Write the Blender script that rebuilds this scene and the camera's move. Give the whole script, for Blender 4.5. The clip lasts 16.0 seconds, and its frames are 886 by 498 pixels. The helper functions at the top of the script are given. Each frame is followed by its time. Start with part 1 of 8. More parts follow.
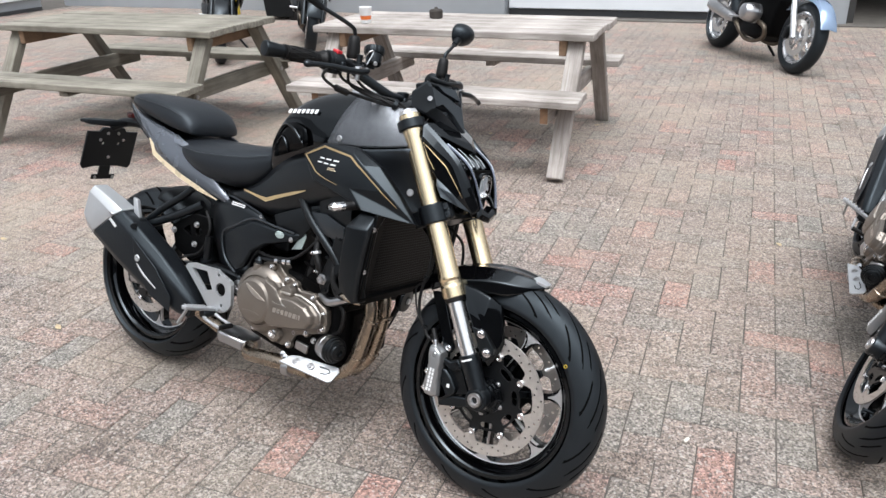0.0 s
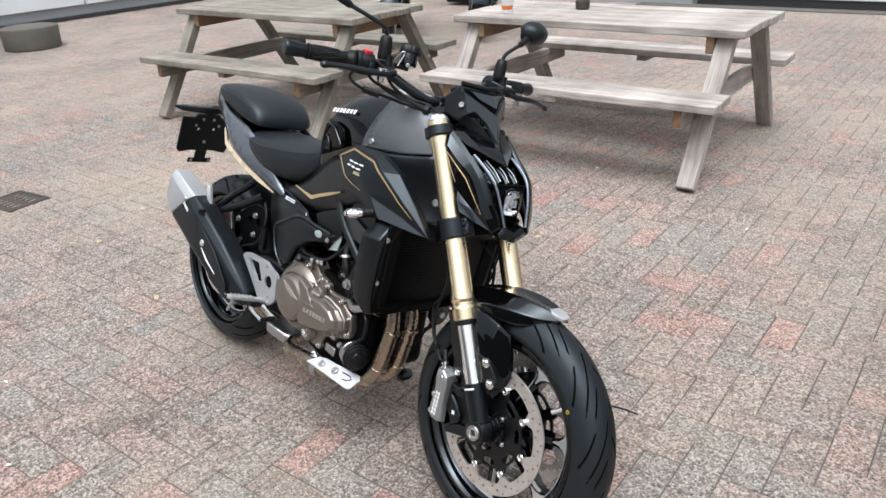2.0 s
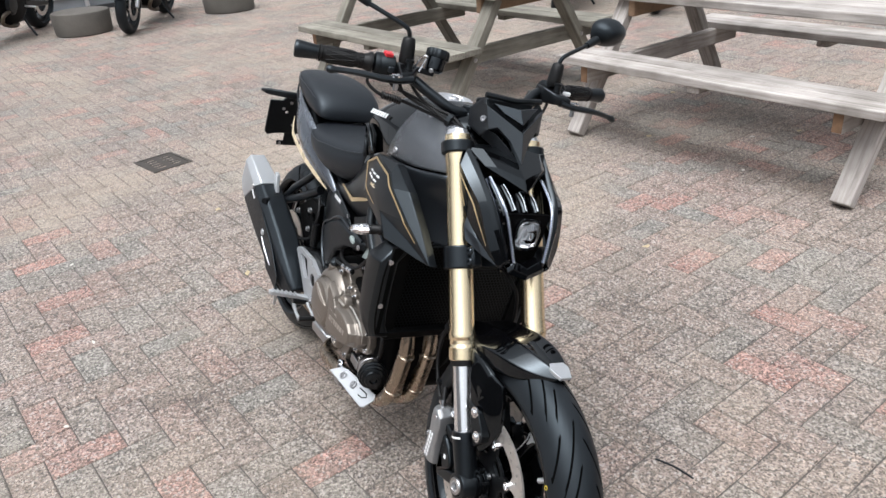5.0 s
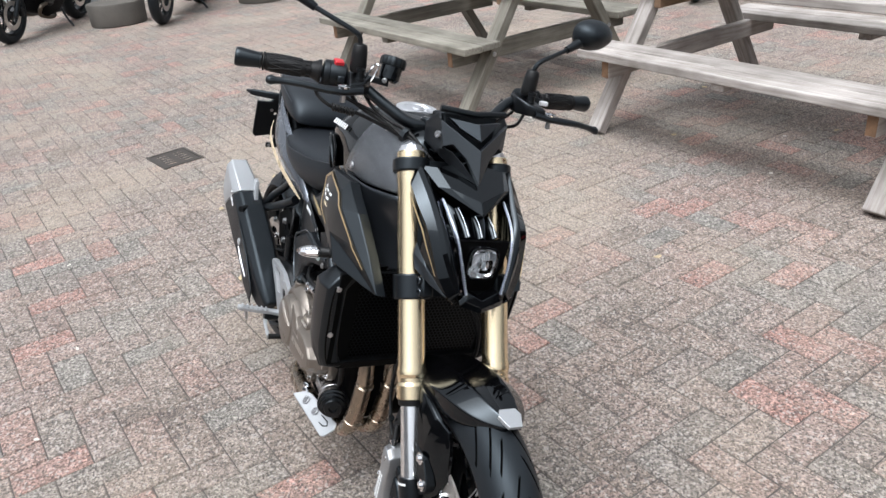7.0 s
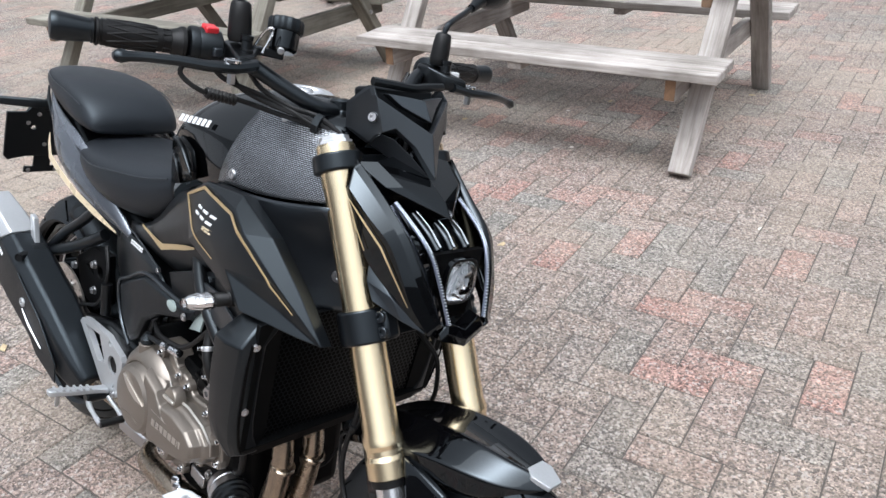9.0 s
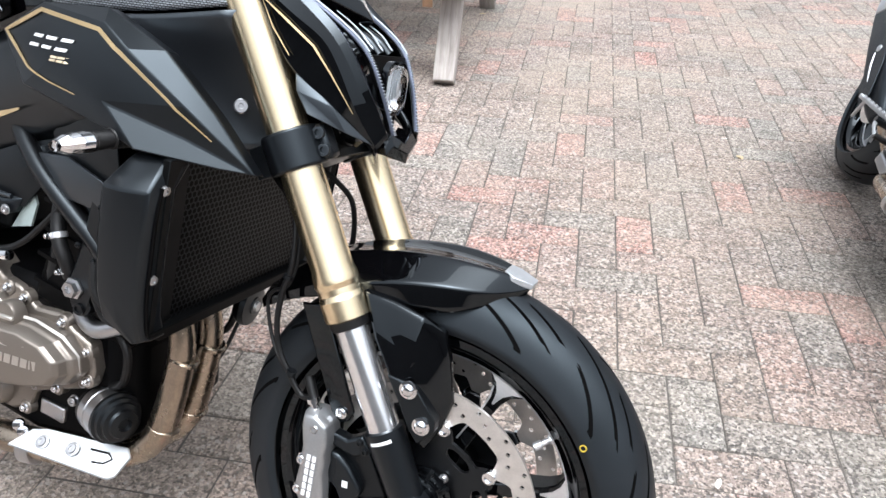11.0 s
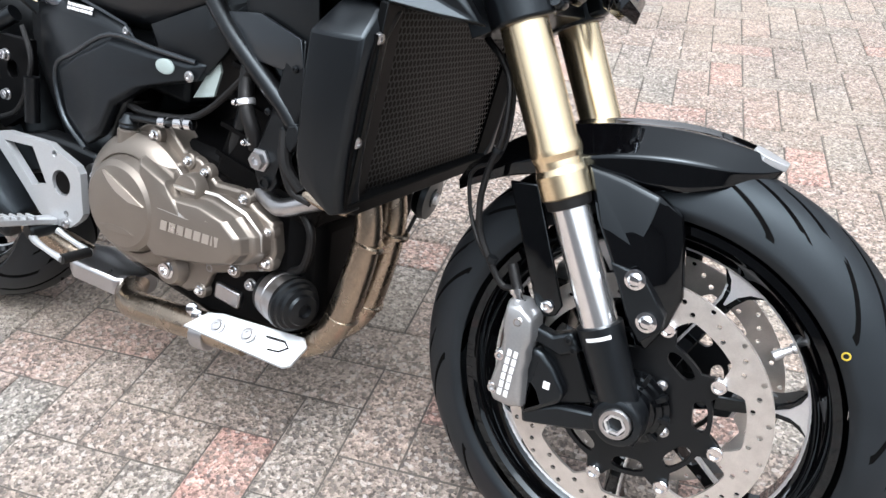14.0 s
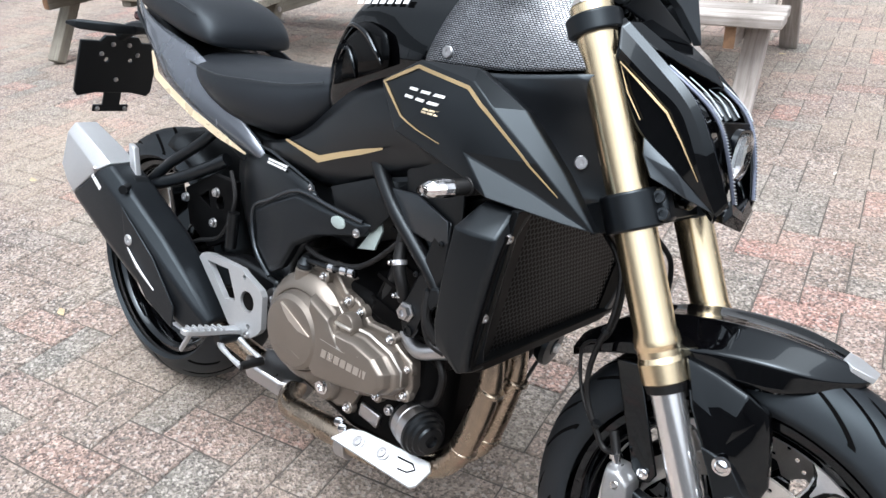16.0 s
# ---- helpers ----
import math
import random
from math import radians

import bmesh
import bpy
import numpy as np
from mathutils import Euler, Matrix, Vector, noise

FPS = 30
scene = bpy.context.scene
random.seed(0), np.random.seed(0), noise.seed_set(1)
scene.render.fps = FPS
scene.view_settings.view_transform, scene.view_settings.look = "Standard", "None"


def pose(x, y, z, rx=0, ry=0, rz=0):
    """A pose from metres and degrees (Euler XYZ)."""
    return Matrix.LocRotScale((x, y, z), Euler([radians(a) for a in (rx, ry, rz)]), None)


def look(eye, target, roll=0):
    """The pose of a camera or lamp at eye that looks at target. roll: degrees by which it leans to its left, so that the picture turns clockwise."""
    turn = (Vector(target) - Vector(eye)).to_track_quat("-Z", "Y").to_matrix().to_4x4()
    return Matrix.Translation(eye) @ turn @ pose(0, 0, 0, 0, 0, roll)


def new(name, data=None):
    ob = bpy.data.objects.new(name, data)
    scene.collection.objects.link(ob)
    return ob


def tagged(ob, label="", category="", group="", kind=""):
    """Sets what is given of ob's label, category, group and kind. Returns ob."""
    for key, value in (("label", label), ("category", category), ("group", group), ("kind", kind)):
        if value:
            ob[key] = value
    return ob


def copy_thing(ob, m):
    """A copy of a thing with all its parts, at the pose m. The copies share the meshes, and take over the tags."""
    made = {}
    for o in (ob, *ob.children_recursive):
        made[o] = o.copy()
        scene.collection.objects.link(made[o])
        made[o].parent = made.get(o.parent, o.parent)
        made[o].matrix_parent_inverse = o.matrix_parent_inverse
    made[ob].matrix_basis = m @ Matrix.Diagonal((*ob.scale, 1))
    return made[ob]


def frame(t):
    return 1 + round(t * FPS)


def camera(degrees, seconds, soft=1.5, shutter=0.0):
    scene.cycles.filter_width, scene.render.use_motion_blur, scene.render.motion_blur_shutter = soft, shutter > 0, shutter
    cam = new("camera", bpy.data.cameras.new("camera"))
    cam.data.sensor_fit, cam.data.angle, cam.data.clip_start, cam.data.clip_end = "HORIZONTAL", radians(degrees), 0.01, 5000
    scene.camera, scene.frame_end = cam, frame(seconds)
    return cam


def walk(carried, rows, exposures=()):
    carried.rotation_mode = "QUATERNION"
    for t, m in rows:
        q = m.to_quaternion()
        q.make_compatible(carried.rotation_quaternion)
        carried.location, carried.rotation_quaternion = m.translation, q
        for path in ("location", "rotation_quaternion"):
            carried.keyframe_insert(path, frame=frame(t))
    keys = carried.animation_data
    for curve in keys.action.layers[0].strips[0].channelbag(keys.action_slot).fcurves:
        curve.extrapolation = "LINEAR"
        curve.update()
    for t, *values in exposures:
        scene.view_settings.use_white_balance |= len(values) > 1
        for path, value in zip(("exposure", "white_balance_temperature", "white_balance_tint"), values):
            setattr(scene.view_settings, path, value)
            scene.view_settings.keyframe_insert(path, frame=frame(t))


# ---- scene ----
cam = camera(60.5, 16.0)
PATH = [
    (0, (0.862, -1.277, 1.405), (-0.227, 0.189, 0.589), -1.5),
    (0.5, (0.894, -1.194, 1.411), (-0.286, 0.19, 0.579), -2.0),
    (1, (0.923, -1.126, 1.402), (-0.353, 0.169, 0.569), -2.4),
    (1.5, (0.985, -0.995, 1.406), (-0.378, 0.206, 0.57), -2.8),
    (2, (1.058, -0.898, 1.409), (-0.372, 0.223, 0.575), -2.7),
    (2.5, (1.09, -0.834, 1.411), (-0.398, 0.21, 0.578), -2.4),
    (3, (1.084, -0.75, 1.412), (-0.45, 0.224, 0.575), -2.2),
    (3.5, (1.075, -0.651, 1.424), (-0.496, 0.253, 0.578), -2.5),
    (4, (1.079, -0.579, 1.432), (-0.522, 0.254, 0.569), -3.0),
    (4.5, (1.086, -0.524, 1.436), (-0.544, 0.233, 0.557), -3.6),
    (6.8, (1.058, -0.202, 1.439), (-0.642, 0.332, 0.53), -5.2),
    (7, (1.01, -0.213, 1.432), (-0.677, 0.352, 0.52), -5.1),
    (7.5, (0.881, -0.265, 1.416), (-0.763, 0.408, 0.497), -4.6),
    (8, (0.774, -0.319, 1.394), (-0.797, 0.498, 0.464), -4.2),
    (8.5, (0.671, -0.337, 1.347), (-0.794, 0.65, 0.408), -3.6),
    (9, (0.544, -0.369, 1.309), (-0.788, 0.781, 0.359), -3.0),
    (9.5, (0.454, -0.395, 1.254), (-0.701, 0.926, 0.295), -1.9),
    (10, (0.384, -0.453, 1.183), (-0.601, 0.995, 0.217), -1.2),
    (10.2, (0.351, -0.49, 1.165), (-0.538, 1.008, 0.183), -0.6),
    (12.3, (0.289, -0.588, 0.956), (-0.369, 0.961, -0.124), 1.1),
    (12.5, (0.283, -0.59, 0.946), (-0.381, 0.948, -0.147), 1.1),
    (13, (0.251, -0.594, 0.928), (-0.455, 0.902, -0.196), 0.8),
    (13.5, (0.2, -0.599, 0.927), (-0.589, 0.849, -0.205), 0.1),
    (14, (0.161, -0.598, 0.944), (-0.735, 0.797, -0.174), -0.9),
    (14.5, (0.129, -0.611, 0.981), (-0.878, 0.732, -0.107), -1.7),
    (15, (0.14, -0.619, 1.032), (-0.982, 0.666, -0.012), -2.6),
    (15.5, (0.181, -0.616, 1.086), (-1.023, 0.632, 0.09), -2.8),
    (16, (0.227, -0.624, 1.13), (-1.025, 0.603, 0.167), -2.8),
]
EXPOSURES = [(0, 0.59, 6580, 10), (3.0, 0.54, 6580, 10), (7, 0.50, 6480, 10), (8.5, 0.56, 6400, 10), (9.2, 0.61, 6350, 10), (10.2, 0.82, 6380, 10), (12.3, 1.17, 6450, 10), (13.5, 1.12, 6450, 10), (14.5, 1.10, 6420, 10), (16, 0.89, 6420, 10)]
walk(cam, [(t, look(eye, target, roll)) for t, eye, target, roll in PATH], EXPOSURES)

# ---- world and light: a bright overcast day ----
world = bpy.data.worlds.new("sky")
scene.world = world
world.use_nodes = True
wn, wl = world.node_tree.nodes, world.node_tree.links
sky = wn.new("ShaderNodeTexSky")
sky.sky_type = "NISHITA"
sky.sun_disc = False
sky.sun_elevation, sky.sun_rotation = radians(72), radians(141)
sky.dust_density, sky.air_density = 9.0, 1.0
grey = wn.new("ShaderNodeHueSaturation")
grey.inputs["Saturation"].default_value = 0.08
wl.new(sky.outputs["Color"], grey.inputs["Color"])
cool = wn.new("ShaderNodeMix")
cool.data_type, cool.blend_type = "RGBA", "MULTIPLY"
cool.inputs[0].default_value, cool.inputs[7].default_value = 1.0, (0.95, 1.0, 1.07, 1)
wl.new(grey.outputs["Color"], cool.inputs[6])
wl.new(cool.outputs[2], wn["Background"].inputs["Color"])
wn["Background"].inputs["Strength"].default_value = 0.15

sun = new("sun", bpy.data.lights.new("sun", "SUN"))
sun.data.energy, sun.data.angle, sun.data.color = 0.85, radians(60), (1.0, 0.99, 0.98)
sun.matrix_world = look((1.6, -2.0, 8.0), (0, 0, 0))

# ---- materials ----


def nodes_of(name):
    m = bpy.data.materials.new(name)
    m.use_nodes = True
    nt = m.node_tree
    return m, nt, nt.nodes["Principled BSDF"]


def node(nt, kind, **values):
    n = nt.nodes.new(kind)
    for k, v in values.items():
        n.inputs[k.replace("_", " ")].default_value = v
    return n


def noise_of(nt, scale, detail=4.0, rough=0.55, coords="Object"):
    tc = nt.nodes.new("ShaderNodeTexCoord")
    n = node(nt, "ShaderNodeTexNoise", Scale=scale, Detail=detail, Roughness=rough)
    nt.links.new(tc.outputs[coords], n.inputs["Vector"])
    return n


def ramp_of(nt, source, stops):
    r = nt.nodes.new("ShaderNodeValToRGB")
    while len(r.color_ramp.elements) < len(stops):
        r.color_ramp.elements.new(0.5)
    for e, (p, c) in zip(r.color_ramp.elements, stops):
        e.position, e.color = p, (*c, 1)
    nt.links.new(source, r.inputs["Fac"])
    return r


def mix_of(nt, fac, a, b, mode="MIX"):
    m = nt.nodes.new("ShaderNodeMix")
    m.data_type, m.blend_type = "RGBA", mode
    for sock, v in ((m.inputs[0], fac), (m.inputs[6], a), (m.inputs[7], b)):
        if isinstance(v, (int, float)):
            sock.default_value = v
        elif isinstance(v, tuple):
            sock.default_value = (*v, 1)
        else:
            nt.links.new(v, sock)
    return m.outputs[2]


def bump_of(nt, bsdf, height, strength, distance):
    b = node(nt, "ShaderNodeBump", Strength=strength, Distance=distance)
    nt.links.new(height, b.inputs["Height"])
    nt.links.new(b.outputs["Normal"], bsdf.inputs["Normal"])


def mat(name, base, rough=0.5, metal=0.0, var=0.12, scale=14.0, fine=300.0, bump=0.0, coat=0.0, spread=0.08, dist=0.0006, spec=0.5, cool=0.0):
    """A surface with broad and fine variation of tone and gloss, and fine relief."""
    m, nt, b = nodes_of(name)
    broad, grain = noise_of(nt, scale, 5), noise_of(nt, fine, 3)
    lo, hi = tuple(c * (1 - var) for c in base), tuple(min(1, c * (1 + var)) for c in base)
    a = ramp_of(nt, broad.outputs["Fac"], [(0.3, lo), (0.7, hi)])
    c = mix_of(nt, 0.35, a.outputs["Color"], ramp_of(nt, grain.outputs["Fac"], [(0.35, lo), (0.65, hi)]).outputs["Color"])
    nt.links.new(c, b.inputs["Base Color"])
    r = nt.nodes.new("ShaderNodeMapRange")
    r.inputs["To Min"].default_value, r.inputs["To Max"].default_value = max(0.02, rough - spread), min(1, rough + spread)
    nt.links.new(broad.outputs["Fac"], r.inputs["Value"])
    nt.links.new(r.outputs["Result"], b.inputs["Roughness"])
    b.inputs["Metallic"].default_value, b.inputs["Specular IOR Level"].default_value = metal, spec
    b.inputs["Specular Tint"].default_value = (1 - 0.30 * cool, 1 - 0.12 * cool, 1, 1)
    if coat:
        b.inputs["Coat Weight"].default_value, b.inputs["Coat Roughness"].default_value = coat, 0.03
    if bump:
        bump_of(nt, b, grain.outputs["Fac"], bump, dist)
    return m


GLOSS = mat("gloss_black_paint", (0.0012, 0.0012, 0.0015), 0.025, var=0.2, spread=0.008, spec=0.5, cool=0.6)
SCOOP = mat("scoop_shade_black", (0.0012, 0.0012, 0.0014), 0.16, spec=0.10, cool=0.6)
SATIN = mat("satin_black_paint", (0.0030, 0.0034, 0.0042), 0.31, bump=0.03, spec=0.48, cool=0.7)
GREYSATIN = mat("satin_dark_grey_plastic", (0.010, 0.0112, 0.0135), 0.32, bump=0.08, fine=900, dist=0.0003, spec=0.85, cool=0.7)
PLASTIC = mat("matt_black_plastic", (0.0022, 0.0022, 0.0026), 0.45, bump=0.12, fine=900, spec=0.4, cool=0.7)
TEXTURED = mat("grained_black_plastic", (0.0042, 0.0048, 0.0060), 0.42, bump=0.35, fine=1400, spec=0.42, cool=0.8)
MESHBLACK = mat("black_mesh", (0.0015, 0.0015, 0.0016), 0.55, spec=0.10, cool=0.6)
MESHWIRE = mat("black_lacquered_wire", (0.0025, 0.0025, 0.0028), 0.38, spec=0.34, cool=0.7)
BLACKMETAL = mat("black_coated_metal", (0.003, 0.003, 0.0034), 0.32, bump=0.05, spec=0.4, cool=0.6)
DEEP = mat("black_engine_casting", (0.0012, 0.0012, 0.0014), 0.45, bump=0.2, fine=500, spec=0.08)
RUBBER = mat("black_rubber", (0.0025, 0.0025, 0.0028), 0.5, bump=0.2, fine=700, spec=0.35)
SCREENGREY = mat("grained_dark_grey_plastic", (0.0105, 0.0115, 0.0135), 0.36, bump=0.25, fine=1400, spec=0.75, cool=0.6)
TYRE = mat("tyre_rubber", (0.0066, 0.0074, 0.0089), 0.50, var=0.30, scale=22, bump=0.12, fine=900, spec=0.42, cool=0.8)
GROOVESHADE = mat("groove_shade_rubber", (0.0015, 0.0015, 0.0017), 0.7, spec=0.05)
SEAT = mat("black_seat_vinyl", (0.0105, 0.0118, 0.0145), 0.45, bump=0.35, fine=1100, dist=0.0004, spec=0.42, cool=0.7)
GREYPAINT = mat("metallic_grey_paint", (0.125, 0.14, 0.165), 0.26, metal=0.6, var=0.08, coat=0.5)
GOLD = mat("gold_anodised_aluminium", (0.90, 0.745, 0.50), 0.25, metal=1.0, var=0.02, scale=6, spread=0.02)
STANCHION = mat("satin_chrome", (0.86, 0.87, 0.88), 0.16, metal=0.95, var=0.02, scale=6, spread=0.02)
GOLDLINE = mat("gold_pinstripe", (0.50, 0.37, 0.20), 0.30, metal=0.5, var=0.06)
CREAM = mat("pale_gold_stripe", (0.72, 0.60, 0.42), 0.28, metal=0.25, var=0.05)
CHROME = mat("polished_steel", (0.78, 0.79, 0.81), 0.08, metal=1.0, var=0.04, spread=0.03)
STEEL = mat("brushed_steel", (0.50, 0.50, 0.51), 0.3, metal=1.0, var=0.12, fine=600, bump=0.05)
DISCSTEEL = mat("disc_steel", (0.66, 0.63, 0.60), 0.36, metal=0.85, var=0.14, scale=60, fine=900, bump=0.1)
ALU = mat("satin_aluminium", (0.74, 0.75, 0.77), 0.36, metal=0.85, var=0.08, bump=0.08)
WHITEALU = mat("bright_cast_aluminium", (0.46, 0.475, 0.49), 0.42, metal=0.6, var=0.06, bump=0.1)
BRONZE = mat("bronze_engine_paint", (0.205, 0.180, 0.156), 0.34, metal=0.7, var=0.1, bump=0.12, fine=900)
BRONZELIGHT = mat("machined_and_highlight_metal", (0.55, 0.52, 0.48), 0.3, metal=0.85, var=0.08)
PIPE = mat("heat_tinted_pipe", (0.36, 0.30, 0.238), 0.27, metal=1.0, var=0.3, scale=26, bump=0.04)
DULLPIPE = mat("dull_brown_pipe", (0.15, 0.125, 0.10), 0.42, metal=0.9, var=0.3, scale=30, bump=0.08)
CALIPER = mat("grey_caliper", (0.33, 0.335, 0.34), 0.36, metal=0.75, var=0.1, bump=0.08)
WHITE = mat("white_lettering", (0.78, 0.79, 0.80), 0.4, var=0.03)
REDSW = mat("red_switch", (0.62, 0.03, 0.04), 0.35, var=0.08)
TEAL = mat("pale_green_plastic", (0.30, 0.36, 0.35), 0.4)
YELLOW = mat("yellow_paint", (0.50, 0.37, 0.04), 0.5)
REFLECT = mat("lamp_reflector", (0.82, 0.83, 0.85), 0.09, metal=1.0, var=0.1, scale=90)


def glass(name, tint=(1, 1, 1), rough=0.02):
    m, nt, b = nodes_of(name)
    b.inputs["Base Color"].default_value = (*tint, 1)
    b.inputs["Transmission Weight"].default_value, b.inputs["Roughness"].default_value, b.inputs["IOR"].default_value = 1.0, rough, 1.45
    return m


LENS = glass("clear_lens")
FROST = mat("frosted_clear_plastic", (0.48, 0.52, 0.56), 0.10, metal=0.25, var=0.2, coat=0.5)
GUIDE = mat("clear_light_guide", (0.16, 0.18, 0.24), 0.08, metal=0.6, var=0.2, coat=0.6)


def carbon():
    m, nt, b = nodes_of("carbon_weave")
    tc = nt.nodes.new("ShaderNodeTexCoord")
    s = nt.nodes.new("ShaderNodeSeparateXYZ")
    c = nt.nodes.new("ShaderNodeCombineXYZ")
    nt.links.new(tc.outputs["Object"], s.inputs["Vector"])
    nt.links.new(s.outputs["X"], c.inputs["X"])
    nt.links.new(s.outputs["Z"], c.inputs["Y"])
    k = node(nt, "ShaderNodeTexBrick", Scale=1.0, Color1=(0.40, 0.425, 0.46, 1), Color2=(0.24, 0.255, 0.28, 1), Mortar=(0.012, 0.013, 0.014, 1), Mortar_Size=0.00055, Brick_Width=0.0046, Row_Height=0.0026)
    nt.links.new(c.outputs["Vector"], k.inputs["Vector"])
    nt.links.new(k.outputs["Color"], b.inputs["Base Color"])
    b.inputs["Roughness"].default_value, b.inputs["Metallic"].default_value = 0.32, 0.7
    b.inputs["Coat Weight"].default_value, b.inputs["Coat Roughness"].default_value = 0.35, 0.12
    bump_of(nt, b, k.outputs["Fac"], 0.3, 0.0004)
    return m


CARBON = carbon()


def paver(name, source):
    """Exposed-aggregate paving brick; each one has its own tone: grey, buff or pink."""
    m, nt, b = nodes_of(name)
    if source == "object":
        rnd = nt.nodes.new("ShaderNodeObjectInfo").outputs["Random"]
    else:
        rnd = nt.nodes.new("ShaderNodeNewGeometry").outputs["Random Per Island"]
    tone = ramp_of(nt, rnd, [(0.0, (0.205, 0.178, 0.160)), (0.15, (0.265, 0.222, 0.198)), (0.3, (0.222, 0.219, 0.205)), (0.45, (0.287, 0.238, 0.212)), (0.58, (0.244, 0.215, 0.198)), (0.7, (0.300, 0.226, 0.202)), (0.8, (0.212, 0.216, 0.205)), (0.88, (0.312, 0.226, 0.204)), (0.95, (0.345, 0.213, 0.188)), (1.0, (0.270, 0.235, 0.212))])
    geo = nt.nodes.new("ShaderNodeNewGeometry")
    at = lambda n: nt.links.new(geo.outputs["Position"], n.inputs["Vector"]) and n
    chips = at(node(nt, "ShaderNodeTexVoronoi", Scale=210.0))
    coarse = at(node(nt, "ShaderNodeTexVoronoi", Scale=95.0))
    grain = at(node(nt, "ShaderNodeTexNoise", Scale=420.0, Detail=3.0))
    patch = at(node(nt, "ShaderNodeTexNoise", Scale=9.0, Detail=5.0, Roughness=0.65))
    stain = at(node(nt, "ShaderNodeTexNoise", Scale=1.3, Detail=6.0, Roughness=0.6))
    one = nt.nodes.new("ShaderNodeSeparateColor")
    nt.links.new(chips.outputs["Color"], one.inputs["Color"])
    speck = ramp_of(nt, one.outputs["Red"], [(0.0, (0.20, 0.185, 0.175)), (0.22, (0.60, 0.575, 0.555)), (0.55, (1.03, 0.99, 0.965)), (0.85, (1.32, 1.27, 1.225)), (1.0, (1.75, 1.67, 1.60))])
    big = ramp_of(nt, coarse.outputs["Color"], [(0.0, (0.40, 0.38, 0.37)), (0.35, (0.90, 0.89, 0.88)), (0.75, (1.08, 1.07, 1.06)), (1.0, (1.75, 1.71, 1.66))])
    c = mix_of(nt, 0.9, tone.outputs["Color"], speck.outputs["Color"], "MULTIPLY")
    c = mix_of(nt, 0.8, c, big.outputs["Color"], "MULTIPLY")
    c = mix_of(nt, 0.5, c, ramp_of(nt, grain.outputs["Fac"], [(0.3, (0.5, 0.5, 0.5)), (0.7, (1.4, 1.4, 1.4))]).outputs["Color"], "MULTIPLY")
    c = mix_of(nt, 0.7, c, ramp_of(nt, patch.outputs["Fac"], [(0.3, (0.78, 0.77, 0.77)), (0.5, (1.0, 1.0, 1.0)), (0.7, (1.25, 1.22, 1.2))]).outputs["Color"], "MULTIPLY")
    c = mix_of(nt, 1.0, c, ramp_of(nt, stain.outputs["Fac"], [(0.3, (0.84, 0.83, 0.82)), (0.5, (1.0, 0.985, 0.97)), (0.68, (1.22, 1.19, 1.15))]).outputs["Color"], "MULTIPLY")
    worn = ramp_of(nt, patch.outputs["Fac"], [(0.45, (0, 0, 0)), (0.72, (0.55, 0.55, 0.55))])
    c = mix_of(nt, worn.outputs["Color"], c, mix_of(nt, 0.9, (0.235, 0.218, 0.20), speck.outputs["Color"], "MULTIPLY"))
    stones = at(node(nt, "ShaderNodeTexVoronoi", Scale=150.0))
    two = nt.nodes.new("ShaderNodeSeparateColor")
    nt.links.new(stones.outputs["Color"], two.inputs["Color"])
    c = mix_of(nt, ramp_of(nt, two.outputs["Red"], [(0.88, (0, 0, 0)), (0.90, (0.65, 0.65, 0.65))]).outputs["Color"], c, (0.44, 0.40, 0.365))
    c = mix_of(nt, ramp_of(nt, two.outputs["Green"], [(0.82, (0, 0, 0)), (0.84, (0.65, 0.65, 0.65))]).outputs["Color"], c, (0.070, 0.064, 0.060))
    # drifts of fine buff sand lying on the bricks
    drift = at(node(nt, "ShaderNodeTexNoise", Scale=0.75, Detail=7.0, Roughness=0.62, Distortion=0.6))
    c = mix_of(nt, ramp_of(nt, drift.outputs["Fac"], [(0.46, (0, 0, 0)), (0.65, (0.66, 0.66, 0.66))]).outputs["Color"], c, mix_of(nt, 0.55, (0.330, 0.280, 0.230), speck.outputs["Color"], "MULTIPLY"))
    nt.links.new(c, b.inputs["Base Color"])
    b.inputs["Roughness"].default_value = 0.85
    bump_of(nt, b, chips.outputs["Distance"], 0.9, 0.0024)
    return m


PAVER, PAVERS = paver("paving_brick", "object"), paver("paving_bricks_far", "island")
SAND = mat("joint_sand", (0.092, 0.082, 0.072), 0.95, var=0.35, scale=6, fine=400, bump=0.4)


